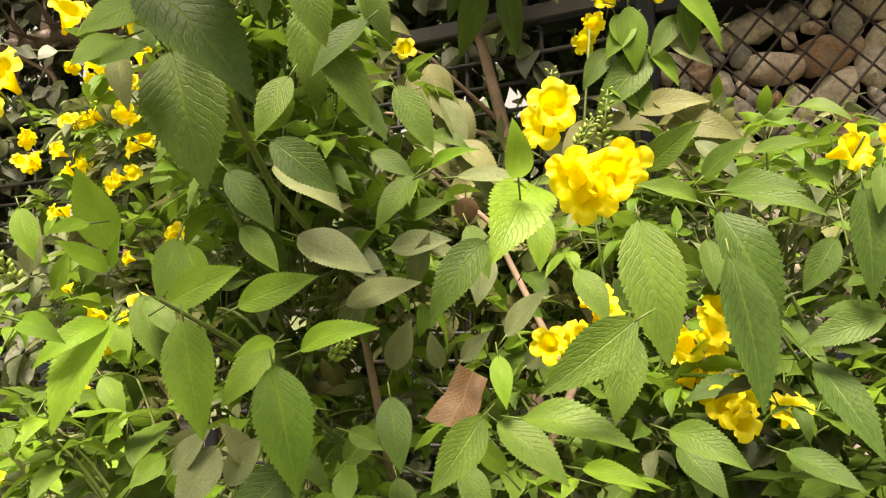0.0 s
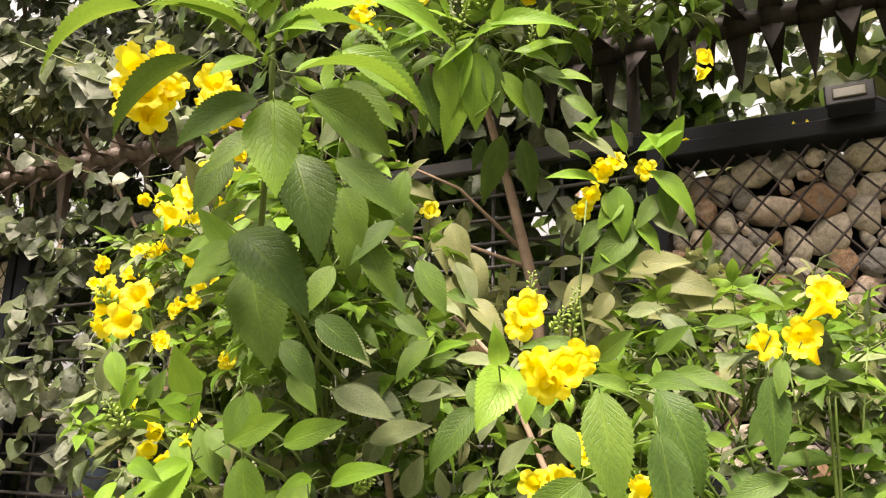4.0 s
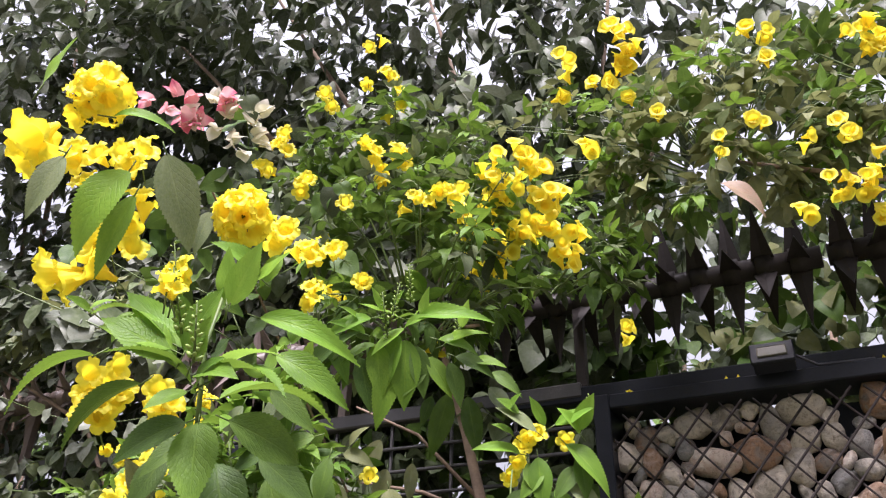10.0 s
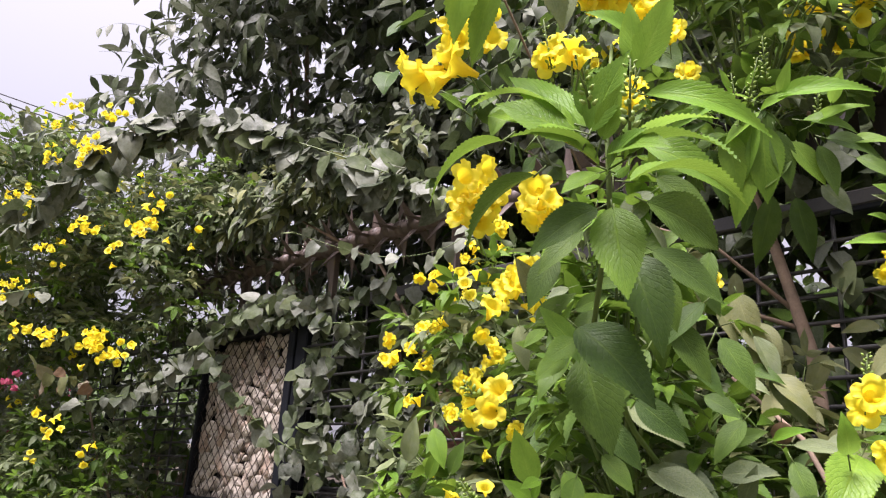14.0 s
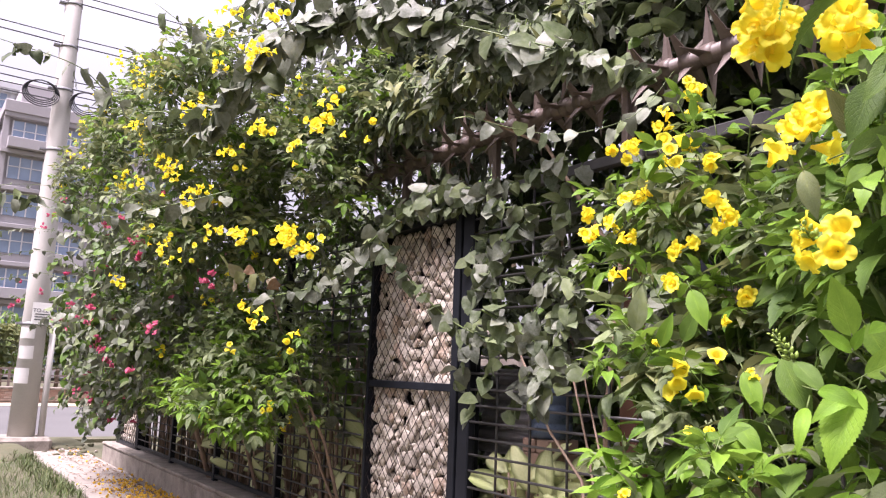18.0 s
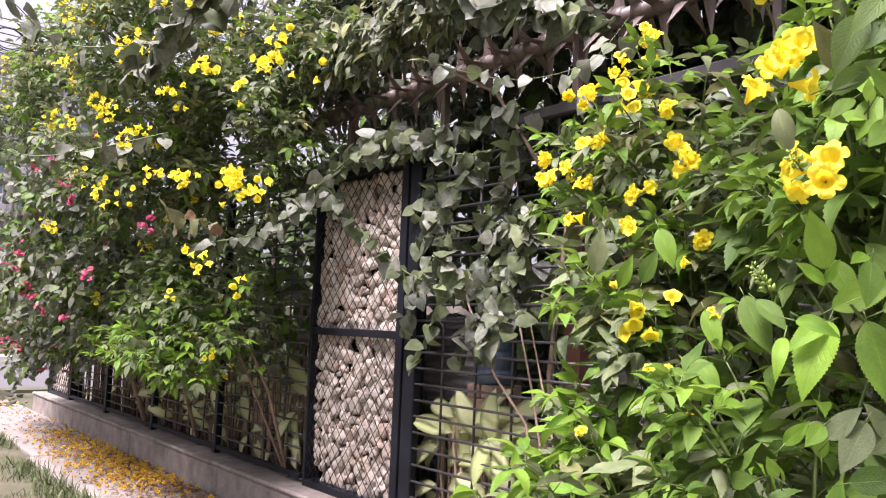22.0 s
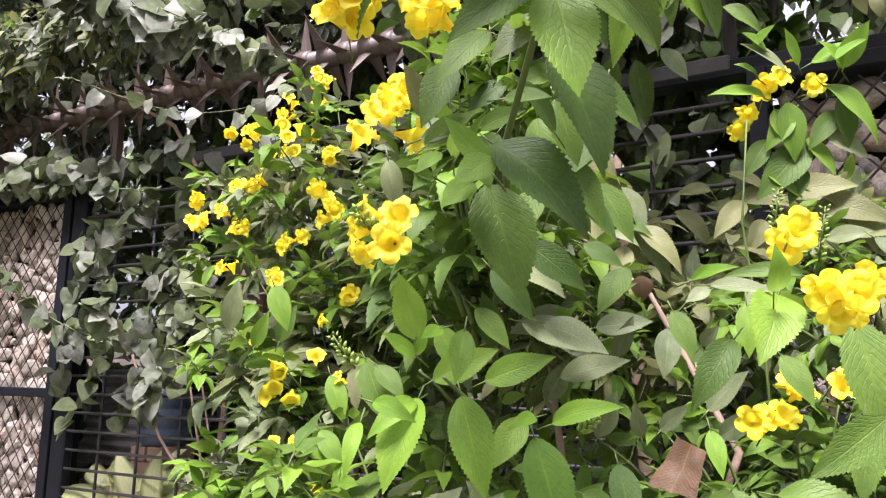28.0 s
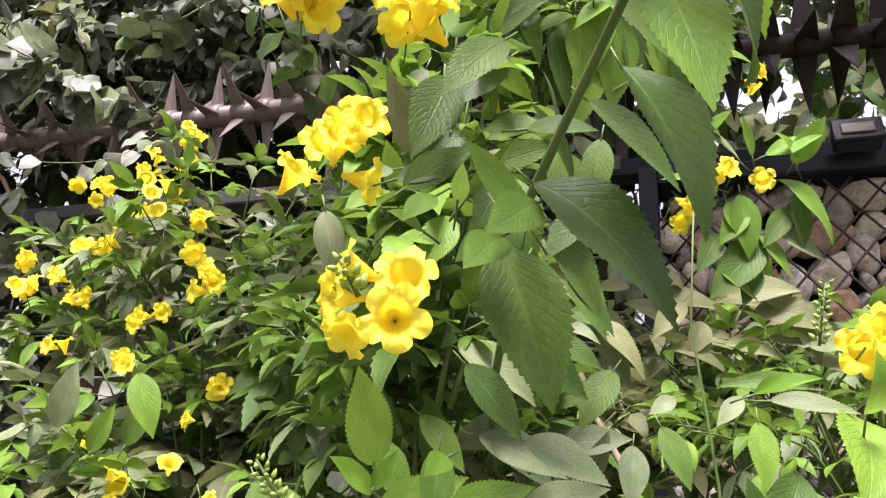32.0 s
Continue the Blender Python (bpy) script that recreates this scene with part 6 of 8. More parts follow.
upper.blade((0.109, -1.600, 2.162), (0.109, -1.647, 2.195), 0.35, "young", 2)
upper.blade((0.174, -1.560, 2.155), (0.208, -1.593, 2.200), 0.35, "young", 2)
upper.blade((0.240, -1.518, 2.137), (0.272, -1.551, 2.179), 0.35, "young", 2)
upper.blade((0.011, -1.643, 2.125), (0.041, -1.596, 2.021), 0.39, "green", 0)
upper.blade((0.057, -1.588, 2.080), (0.071, -1.557, 1.974), 0.39, "old", 0)
upper.blade((0.113, -1.556, 2.084), (0.076, -1.542, 1.944), 0.35, "green", 0)
upper.blade((0.206, -1.292, 2.132), (0.268, -1.266, 2.073), 0.35, "old", 1)
upper.blade((0.002, -1.623, 2.076), (-0.034, -1.629, 1.975), 0.35, "old", 0)
upper.blade((0.089, -1.582, 2.107), (0.092, -1.553, 1.997), 0.42, "green", 0)
upper.blade((0.140, -1.557, 2.115), (0.127, -1.527, 1.981), 0.45, "green", 0)
upper.blade((0.032, -1.625, 2.117), (-0.013, -1.634, 2.022), 0.39, "green", 0)
upper.blade((0.173, -1.524, 2.086), (0.212, -1.493, 2.004), 0.39, "green", 0)
upper.blade((0.135, -1.580, 2.154), (0.082, -1.645, 2.164), 0.30, "young", 2)
upper.blade((0.088, -1.606, 2.149), (0.015, -1.652, 2.097), 0.35, "young", 1)
upper.blade((0.164, -1.564, 2.153), (0.310, -1.511, 2.137), 0.25, "young", 1)
upper.blade((0.141, -1.566, 2.135), (0.085, -1.593, 2.074), 0.39, "young", 0)
upper.blade((0.130, -1.594, 2.173), (0.164, -1.613, 2.193), 0.35, "young", 2)
upper.blade((0.068, -1.613, 2.140), (0.047, -1.664, 2.157), 0.30, "young", 1)
upper.blade((-0.138, -0.810, 2.294), (-0.203, -0.798, 2.106), 0.35, "old", 0)
upper.blade((-0.090, -0.784, 2.287), (-0.076, -0.739, 2.113), 0.35, "old", 0)
upper.blade((-0.184, -0.829, 2.285), (-0.216, -0.833, 2.191), 0.39, "old", 0)
upper.blade((-0.028, -0.767, 2.311), (0.030, -0.734, 2.226), 0.51, "dusty", 0)
upper.blade((-0.330, -0.863, 2.162), (-0.387, -0.880, 2.028), 0.39, "olive", 0)
upper.blade((-0.323, -0.833, 2.084), (-0.349, -0.841, 1.968), 0.45, "olive", 0)
upper.blade((-0.257, -0.801, 2.102), (-0.264, -0.796, 1.987), 0.35, "olive", 0)
upper.blade((-0.182, -0.718, 1.931), (-0.165, -0.714, 1.835), 0.35, "olive", 0)
upper.cluster((0.022, -1.716, 2.234), 5)
upper.cluster((0.054, -1.706, 2.254), 2)
upper.cluster((-0.044, -1.470, 2.320), 2)
upper.cluster((-0.130, -1.503, 2.272), 4)
upper.cluster((-0.175, -1.614, 2.652), 4)
upper.cluster((-0.228, -1.617, 2.605), 2)
upper.cluster((-0.175, -1.536, 2.568), 3)
upper.cluster((-0.063, -1.418, 2.701), 3)
upper.cluster((-0.001, -1.382, 2.706), 4)
upper.cluster((-0.059, -1.376, 2.656), 3)
upper.cluster((0.039, -1.381, 2.561), 3)
upper.cluster((0.091, -1.362, 2.572), 4)
upper.cluster((0.105, -1.331, 2.630), 2)
upper.cluster((-0.058, -1.452, 2.743), 2)
upper.cluster((-0.171, -1.506, 2.871), 3)
upper.cluster((-0.074, -1.447, 3.102), 2)
upper.cluster((-0.059, -1.381, 3.055), 2)
upper.cluster((-0.125, -1.391, 3.024), 1)
upper.cluster((-0.058, -1.551, 2.514), 1)
upper.cluster((0.064, -1.104, 2.628), 8, 0.036, far=True)
upper.cluster((0.100, -1.050, 2.660), 6, 0.036, far=True)
upper.cluster((0.063, -1.004, 2.563), 8, 0.036, far=True)
upper.cluster((0.120, -0.975, 2.556), 6, 0.036, far=True)
upper.cluster((0.116, -1.007, 2.604), 8, 0.036, far=True)
upper.cluster((0.218, -1.119, 2.573), 8, 0.036, far=True)
upper.cluster((0.276, -1.147, 2.559), 8, 0.036, far=True)
upper.cluster((0.316, -1.232, 2.617), 10, 0.036, far=True)
upper.cluster((0.194, -1.194, 2.667), 8, 0.036, far=True)
upper.cluster((0.295, -1.288, 2.682), 6, 0.036, far=True)
upper.cluster((0.324, -1.268, 2.669), 5, 0.036, far=True)
upper.cluster((0.341, -1.127, 2.472), 8, 0.036, far=True)
upper.cluster((0.335, -1.203, 2.588), 6, 0.036, far=True)
upper.cluster((0.116, -1.126, 2.694), 8, 0.036, far=True)
upper.cluster((0.116, -1.285, 2.579), 6, 0.036, far=True)
upper.cluster((0.190, -1.241, 2.724), 5, 0.036, far=True)
upper.cluster((0.378, -1.146, 2.519), 3, 0.036, far=True)
upper.cluster((0.173, -1.221, 2.691), 5, 0.036, far=True)
upper.cluster((0.527, -1.094, 3.072), 8, 0.036, far=True)
upper.cluster((0.552, -1.120, 3.103), 5, 0.036, far=True)
upper.cluster((0.534, -1.160, 3.139), 5, 0.036, far=True)
upper.cluster((0.496, -1.076, 3.046), 3, 0.036, far=True)
upper.cluster((0.396, -1.192, 3.037), 4, 0.036, far=True)
upper.cluster((0.350, -1.144, 2.971), 3, 0.036, far=True)
upper.cluster((0.514, -1.035, 3.004), 2, 0.036, far=True)
upper.cluster((0.447, -1.083, 3.042), 2, 0.036, far=True)
upper.cluster((0.832, -0.916, 2.892), 3, 0.036, far=True)
upper.cluster((0.891, -1.012, 3.009), 3, 0.036, far=True)
upper.cluster((0.920, -0.765, 2.663), 3, 0.036, far=True)
upper.cluster((1.008, -0.800, 2.710), 5, 0.036, far=True)
upper.cluster((1.069, -0.808, 2.713), 5, 0.036, far=True)
upper.cluster((1.121, -0.827, 2.731), 5, 0.036, far=True)
upper.cluster((1.068, -0.784, 2.675), 3, 0.036, far=True)
upper.cluster((1.068, -0.749, 2.614), 3, 0.036, far=True)
upper.cluster((1.120, -1.002, 2.971), 5, 0.036, far=True)
upper.cluster((1.170, -1.007, 2.965), 6, 0.036, far=True)
upper.cluster((1.027, -0.900, 2.857), 2, 0.036, far=True)
upper.cluster((1.044, -0.877, 2.822), 3, 0.036, far=True)
upper.cluster((0.957, -0.873, 2.827), 2, 0.036, far=True)
upper.cluster((0.870, -1.079, 3.084), 3, 0.036, far=True)
upper.cluster((0.902, -1.068, 3.071), 2, 0.036, far=True)
upper.cluster((1.097, -1.037, 3.016), 2, 0.036, far=True)
upper.cluster((0.377, -0.767, 2.414), 3, 0.036, far=True)
upper.cluster((0.738, -0.898, 2.865), 2, 0.036, far=True)
upper.cluster((0.597, -0.994, 2.972), 2, 0.036, far=True)
upper.cluster((0.388, -1.036, 2.857), 4, 0.036, far=True)
upper.cluster((1.142, -1.039, 3.010), 3, 0.036, far=True)
upper.raceme((0.112, -1.576, 2.105), (0.007, -0.045, 0.088), 0.099, 24)
upper.raceme((0.163, -1.585, 2.176), (0.012, -0.034, 0.068), 0.077, 24)
upper.raceme((0.188, -1.433, 2.150), (0.017, -0.025, 0.064), 0.071, 24)
upper.finish()
blush = Plant("dead_leaf", "large yellowing leaf with a red blush above the spikes", "leaf", (0.708, -0.731, 2.853), 7, 5)
blush.blade((0.708, -0.731, 2.853), (0.807, -0.685, 2.729), 0.46, "blush", 1)
blush.finish()

olive = Plant("curled_leaf_shrub", "pale olive shrub with puckered curling leaves", "shrub", (0.35, -0.7, 0), 14, 300)
olive.bark.append(([(0.35, -0.65, -0.03), (0.33, -0.7, 0.9), (0.3, -0.75, 1.7)], [0.018, 0.013, 0.006]))
olive.bush((0.36, -0.72, 1.62), (0.5, 0.3, 0.26), 52, 4, 0.10, ["old", "olive", "old"], ["olive", "dusty", "green"], 3, "lance_mid")
olive.bush((-0.12, -0.98, 1.48), (0.28, 0.24, 0.34), 34, 4, 0.09, ["olive", "old", "old"], ["olive"], 3, "lance_mid")
olive.bush((0.3, -0.7, 1.05), (0.7, 0.35, 0.45), 60, 4, 0.09, ["old", "olive", "green"], ["green"], 3, "lance_far")
olive.blade((0.277, -1.112, 1.816), (0.399, -1.100, 1.822), 0.45, "olive", 1)
olive.blade((0.321, -1.094, 1.792), (0.448, -1.076, 1.752), 0.45, "olive", 3)
olive.blade((0.340, -1.081, 1.745), (0.480, -1.066, 1.729), 0.45, "olive", 1)
olive.blade((0.238, -1.117, 1.769), (0.206, -1.140, 1.703), 0.51, "olive", 4)
olive.blade((0.269, -1.100, 1.734), (0.364, -1.089, 1.703), 0.45, "olive", 1)
olive.blade((0.206, -1.134, 1.804), (0.151, -1.165, 1.731), 0.45, "olive", 4)
olive.blade((0.369, -1.083, 1.803), (0.420, -1.075, 1.697), 0.45, "olive", 3)
olive.blade((-0.017, -1.245, 1.848), (0.008, -1.231, 1.729), 0.42, "olive", 3)
olive.blade((-0.046, -1.276, 1.907), (-0.022, -1.257, 1.786), 0.45, "olive", 4)
olive.blade((-0.084, -1.273, 1.799), (-0.024, -1.245, 1.705), 0.45, "olive", 1)
olive.blade((-0.080, -1.290, 1.882), (-0.053, -1.277, 1.796), 0.45, "olive", 4)
olive.blade((-0.114, -1.343, 1.987), (-0.062, -1.349, 2.025), 0.51, "olive", 1)
olive.blade((-0.125, -1.347, 1.974), (-0.060, -1.319, 1.943), 0.45, "olive", 3)
olive.blade((-0.001, -1.212, 1.720), (-0.025, -1.238, 1.637), 0.45, "olive", 4)
olive.blade((0.302, -1.109, 1.839), (0.361, -1.103, 1.788), 0.45, "olive", 4)
olive.blade((0.177, -1.132, 1.722), (0.271, -1.113, 1.675), 0.45, "olive", 3)
olive.blade((0.405, -1.059, 1.710), (0.484, -1.059, 1.674), 0.45, "olive", 1)
olive.blade((-0.161, -1.351, 1.913), (-0.114, -1.322, 1.829), 0.45, "olive", 4)
olive.blade((-0.117, -1.286, 1.762), (-0.157, -1.324, 1.689), 0.45, "dusty", 4)
olive.blade((0.016, -0.869, 1.858), (0.090, -0.856, 1.758), 0.39, "olive", 3)
olive.blade((0.084, -0.859, 1.867), (0.199, -0.847, 1.777), 0.39, "olive", 3)
olive.blade((0.140, -0.854, 1.876), (0.286, -0.855, 1.840), 0.39, "olive", 1)
olive.blade((0.043, -0.844, 1.762), (0.006, -0.855, 1.641), 0.39, "olive", 4)
olive.blade((0.122, -0.836, 1.784), (0.148, -0.834, 1.653), 0.39, "olive", 3)
olive.blade((0.220, -0.830, 1.803), (0.329, -0.836, 1.750), 0.39, "olive", 1)
olive.blade((0.267, -0.841, 1.868), (0.365, -0.855, 1.845), 0.39, "olive", 3)
olive.blade((-0.019, -0.873, 1.847), (-0.068, -0.884, 1.736), 0.39, "olive", 4)
olive.blade((0.098, -0.866, 1.901), (0.022, -0.896, 1.888), 0.45, "olive", 1)
olive.blade((0.173, -0.822, 1.736), (0.232, -0.826, 1.652), 0.45, "olive", 3)
olive.blade((0.062, -0.833, 1.714), (0.114, -0.835, 1.618), 0.45, "olive", 4)
olive.blade((0.291, -0.821, 1.777), (0.364, -0.829, 1.705), 0.45, "olive", 3)
olive.blade((0.206, -0.852, 1.895), (0.136, -0.889, 1.929), 0.45, "olive", 1)
olive.finish()

# ---- vines and trees over and behind the fence ----
vine = Plant("heart_leaf_vine", "dusty heart-leaved vine draped over the fence and spikes", "vine", (-2.5, 0.05, 0.3), 21, 300, "vines")
vine.bark.append(([(-2.2, 0.08, 0.2), (-2.3, 0.05, 1.2), (-2.1, -0.06, 2.0), (-2.6, -0.1, 2.7), (-3.3, -0.3, 3.1)], [0.02, 0.016, 0.012, 0.01, 0.006]))
vine.bark.append(([(-1.95, -0.1, 0.3), (-2.15, -0.08, 0.9), (-2.35, -0.06, 1.5)], [0.008, 0.006, 0.004]))


def trail(pl, pts, step, size, mats, shape="ovate", r=0.004, hang=0.8):
    """A long runner through given places with leaves hanging along it."""
    P = [Vector(p) for p in pts]
    line = []
    for i in range(len(P) - 1):
        a, b, c, d = P[max(0, i - 1)], P[i], P[i + 1], P[min(len(P) - 1, i + 2)]
        for k in range(8):
            t = k / 8
            line.append(0.5 * ((2 * b) + (c - a) * t + (2 * a - 5 * b + 4 * c - d) * t * t + (3 * b - a - 3 * c + d) * t ** 3))
    line.append(P[-1])
    pl.stems.append((line, [r * (1.2 - 0.7 * i / len(line)) for i in range(len(line))]))
    total = sum((line[i + 1] - line[i]).length for i in range(len(line) - 1))
    n = int(total / step)
    for j in range(n):
        q = (j + pl.rng.random() * 0.6) / n * (len(line) - 1)
        i = min(len(line) - 2, int(q))
        pos = line[i].lerp(line[i + 1], q - i)
        way = unit(pl.rv(0.6) + Vector((0.1, -0.3, -hang)))
        pl.leaf(pos + pl.rv(0.018), way, unit(Vector((0.4, -0.6, 0.65)) + pl.rv(0.5)), size * pl.rng.triangular(0.45, 1.15, 0.8), shape, pl.rng.choice(mats))


VM = ["vine", "dusty", "vine_dark", "vine", "vine_dark"]
trail(vine, [(-2.194, -0.387, 2.951), (-2.456, -0.642, 3.078), (-2.624, -0.837, 3.240), (-2.984, -1.137, 3.317), (-3.275, -1.422, 3.179), (-3.519, -1.544, 2.936), (-3.625, -1.689, 2.722)], 0.035, 0.17, ["vine", "vine", "vine_dark"])
trail(vine, [(-1.811, -0.412, 2.825), (-2.173, -0.584, 3.012), (-2.688, -0.888, 3.233), (-3.140, -1.144, 3.365), (-3.519, -1.388, 3.036), (-3.833, -1.644, 2.699)], 0.035, 0.17, ["vine", "vine", "vine_dark"])
trail(vine, [(-3.462, -1.298, 3.343), (-3.814, -1.603, 3.316), (-4.021, -1.890, 3.521)], 0.09, 0.14, ["vine_dark", "vine"])
trail(vine, [(-3.644, -1.331, 2.953), (-4.158, -1.896, 2.899), (-4.250, -2.213, 3.110), (-4.266, -2.544, 3.164), (-4.363, -2.876, 3.221)], 0.07, 0.13, ["vine_dark", "vine"])
trail(vine, [(-4.203, -1.298, 2.526), (-4.614, -1.906, 2.337), (-4.762, -2.316, 2.424), (-4.806, -2.757, 2.344)], 0.048, 0.126, VM)
trail(vine, [(-4.236, -1.067, 1.866), (-3.868, -0.745, 1.980), (-3.556, -0.649, 2.194), (-3.157, -0.486, 2.460), (-2.610, -0.415, 2.421), (-2.224, -0.316, 2.493)], 0.024, 0.118, VM)
trail(vine, [(-3.522, -0.601, 2.231), (-3.030, -0.457, 1.775), (-2.589, -0.350, 1.624), (-2.233, -0.270, 1.786)], 0.024, 0.109, VM)
trail(vine, [(-2.586, -0.497, 2.285), (-2.374, -0.387, 2.250), (-2.617, -0.459, 2.040), (-2.763, -0.441, 1.852)], 0.024, 0.118, VM)
trail(vine, [(-2.108, -0.330, 2.012), (-2.197, -0.304, 1.781), (-2.312, -0.329, 1.513), (-2.342, -0.362, 1.298)], 0.014, 0.101, VM)
trail(vine, [(-2.458, -0.352, 1.650), (-2.262, -0.324, 1.918), (-2.084, -0.270, 1.833)], 0.016, 0.101, VM)
trail(vine, [(-4.267, -1.215, 2.003), (-4.124, -1.122, 2.015), (-3.980, -1.018, 1.964)], 0.03, 0.11, ["blush", "dead", "olive"])
trail(vine, [(-2.201, -0.819, 1.725), (-2.090, -0.642, 1.610), (-1.907, -0.562, 1.486)], 0.020, 0.101, VM)
trail(vine, [(-2.044, -1.057, 2.504), (-1.786, -0.808, 2.417), (-1.510, -0.655, 2.450), (-1.414, -0.509, 2.651)], 0.048, 0.092, VM, r=0.0016)
trail(vine, [(-2.30, -0.48, 2.99), (-2.56, -0.74, 3.12), (-2.80, -0.98, 3.27), (-3.06, -1.18, 3.33), (-3.33, -1.42, 3.14), (-3.58, -1.56, 2.90)], 0.022, 0.15, ["vine", "vine_dark", "vine"])
trail(vine, [(-1.60, -0.42, 2.72), (-1.95, -0.50, 2.90), (-2.35, -0.62, 3.02), (-2.85, -1.02, 3.22), (-3.3, -1.25, 3.25)], 0.022, 0.14, ["vine", "vine_dark", "dusty"])
trail(vine, [(-6.045, -0.34, 1.945), (-5.269, -0.30, 2.093), (-4.629, -0.20, 2.282), (-4.237, -0.14, 2.464), (-3.683, -0.14, 2.63), (-3.316, -0.14, 2.616)], 0.016, 0.109, VM)
trail(vine, [(-5.111, -0.16, 2.129), (-4.503, -0.12, 2.376), (-3.977, -0.12, 2.528), (-3.514, -0.12, 2.492), (-3.116, -0.12, 2.478)], 0.016, 0.101, VM)
trail(vine, [(-4.7, -0.1, 2.50), (-4.2, -0.1, 2.56), (-3.7, -0.1, 2.55), (-3.2, -0.08, 2.60)], 0.016, 0.092, VM)
trail(vine, [(-2.377, -0.08, 2.064), (-2.414, -0.08, 1.836), (-2.531, -0.08, 1.639), (-2.697, -0.08, 1.492), (-2.65, -0.08, 1.288)], 0.011, 0.092, VM)
trail(vine, [(-3.155, -0.08, 2.217), (-3.04, -0.08, 1.939), (-2.983, -0.08, 1.742), (-2.835, -0.08, 1.582)], 0.013, 0.092, VM)
vine.bark.append(([(-2.846, -0.05, 1.583), (-2.595, -0.05, 1.176), (-2.357, -0.05, 0.953), (-2.2, -0.12, 0.3)], [0.006, 0.007, 0.008, 0.01]))
vine.bark.append(([(-2.439, -0.05, 1.497), (-2.321, -0.05, 1.117), (-2.247, -0.05, 0.812), (-2.15, -0.12, 0.3)], [0.005, 0.006, 0.007, 0.009]))
for _ in range(330):
    x = vine.rng.uniform(-4.9, -0.2)
    if x < -1.2:
        z, y = vine.rng.uniform(3.05, 4.1), vine.rng.uniform(0.12, 0.5)
    else:
        z = vine.rng.uniform(3.05, 4.0)
        y = -0.10 - 0.30 * math.sin((z - 2.8) * 2) + vine.rng.uniform(-0.12, 0.3)
    vine.spray((x, y, z), (vine.rng.uniform(-1, 1), -0.5, vine.rng.uniform(-0.3, 0.4)), vine.rng.uniform(0.2, 0.42), 0.023, 0.095, ["vine", "vine_dark", "vine", "dusty"], "ovate_far")
for _ in range(190):
    f, y = vine.rng.random(), vine.rng.uniform(-0.42, -0.18)
    x = -4.25 + 2.2 * f
    z = vine.rng.uniform(3.2, 3.5 - 0.12 * f)
    vine.spray((x, y, z), (vine.rng.uniform(-0.5, 0.5), -0.3, -0.6), vine.rng.uniform(0.14, 0.26), 0.026, 0.12, ["vine", "dusty", "olive", "vine_dark"], "lance_far", 0.9)
for _ in range(34):
    vine.spray((vine.rng.uniform(-3.3, -0.2), vine.rng.uniform(-0.07, 0.12), vine.rng.uniform(1.5, 2.6)), (vine.rng.uniform(-1, 1), -0.2, -0.5), 0.4, 0.035, 0.115, ["vine", "dusty"], "ovate_far")
vine.finish()


def crown_tree(name, label, base, height, crowns, n_leaf, size, mats, seed, shape="ovate_far", near_parts=0):
    t = Plant(name, label, "tree", base, seed, near_parts, "garden trees")
    b = Vector(base)
    t.bark.append(([b, b + Vector((0.05, 0, height * 0.4)), b + Vector((-0.05, -0.05, height * 0.8)), b + Vector((0, -0.1, height))], [0.09, 0.075, 0.05, 0.02]))
    for c, rad, n in crowns:
        c, rad = Vector(c), Vector(rad)
        t.bark.append(([b + Vector((0, 0, height * 0.5)), b.lerp(c, 0.5) + Vector((0, 0, height * 0.3)), c], [0.04, 0.025, 0.01]))
        for _ in range(n):
            u = unit(t.rv())
            k = t.rng.uniform(0.35, 1.05)
            p = c + Vector((u.x * rad.x, u.y * rad.y, u.z * rad.z)) * k
            t.spray(p, unit(u + Vector((0, -0.4, 0.2))), t.rng.uniform(0.3, 0.6), size * 0.36, size, mats, shape, 0.6)
    return t.finish()


# crowns coloured dark to stand for the shade between their leaves
crown_tree("garden_tree", "tree rising behind the fence, leaves coloured dark for shade", (-2.8, 1.6, 0.12), 4.2, [((-2.9, 0.9, 4.0), (1.5, 0.8, 0.9), 230), ((-3.4, 1.2, 5.2), (1.4, 0.9, 0.9), 190), ((-1.3, 1.0, 3.9), (1.2, 0.8, 0.8), 170)], 9, 0.16, ["vine_dark", "vine", "vine_dark"], 41)
crown_tree("garden_tree", "tall tree above the spiked fence, leaves coloured dark for shade", (-0.6, 1.9, 0.12), 4.6, [((-0.9, 1.3, 5.0), (1.2, 0.8, 0.8), 190), ((0.3, 1.2, 4.7), (1.3, 0.8, 0.9), 190), ((-2.232, 0.215, 6.133), (1.2, 0.7, 0.7), 130), ((-1.134, 0.711, 5.986), (1.0, 0.7, 0.6), 120), ((-2.927, -0.018, 5.747), (0.9, 0.7, 0.7), 90), ((0.161, 0.935, 5.926), (0.8, 0.7, 0.5), 80), ((-2.3, 1.5, 6.0), (1.0, 0.8, 0.7), 110)], 9, 0.19, ["vine_dark", "vine", "vine_dark"], 42, "lance_far")
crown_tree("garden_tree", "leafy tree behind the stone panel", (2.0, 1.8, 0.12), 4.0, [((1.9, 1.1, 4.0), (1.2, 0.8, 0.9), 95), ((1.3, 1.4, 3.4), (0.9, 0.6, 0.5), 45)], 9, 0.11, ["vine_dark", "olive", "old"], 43)
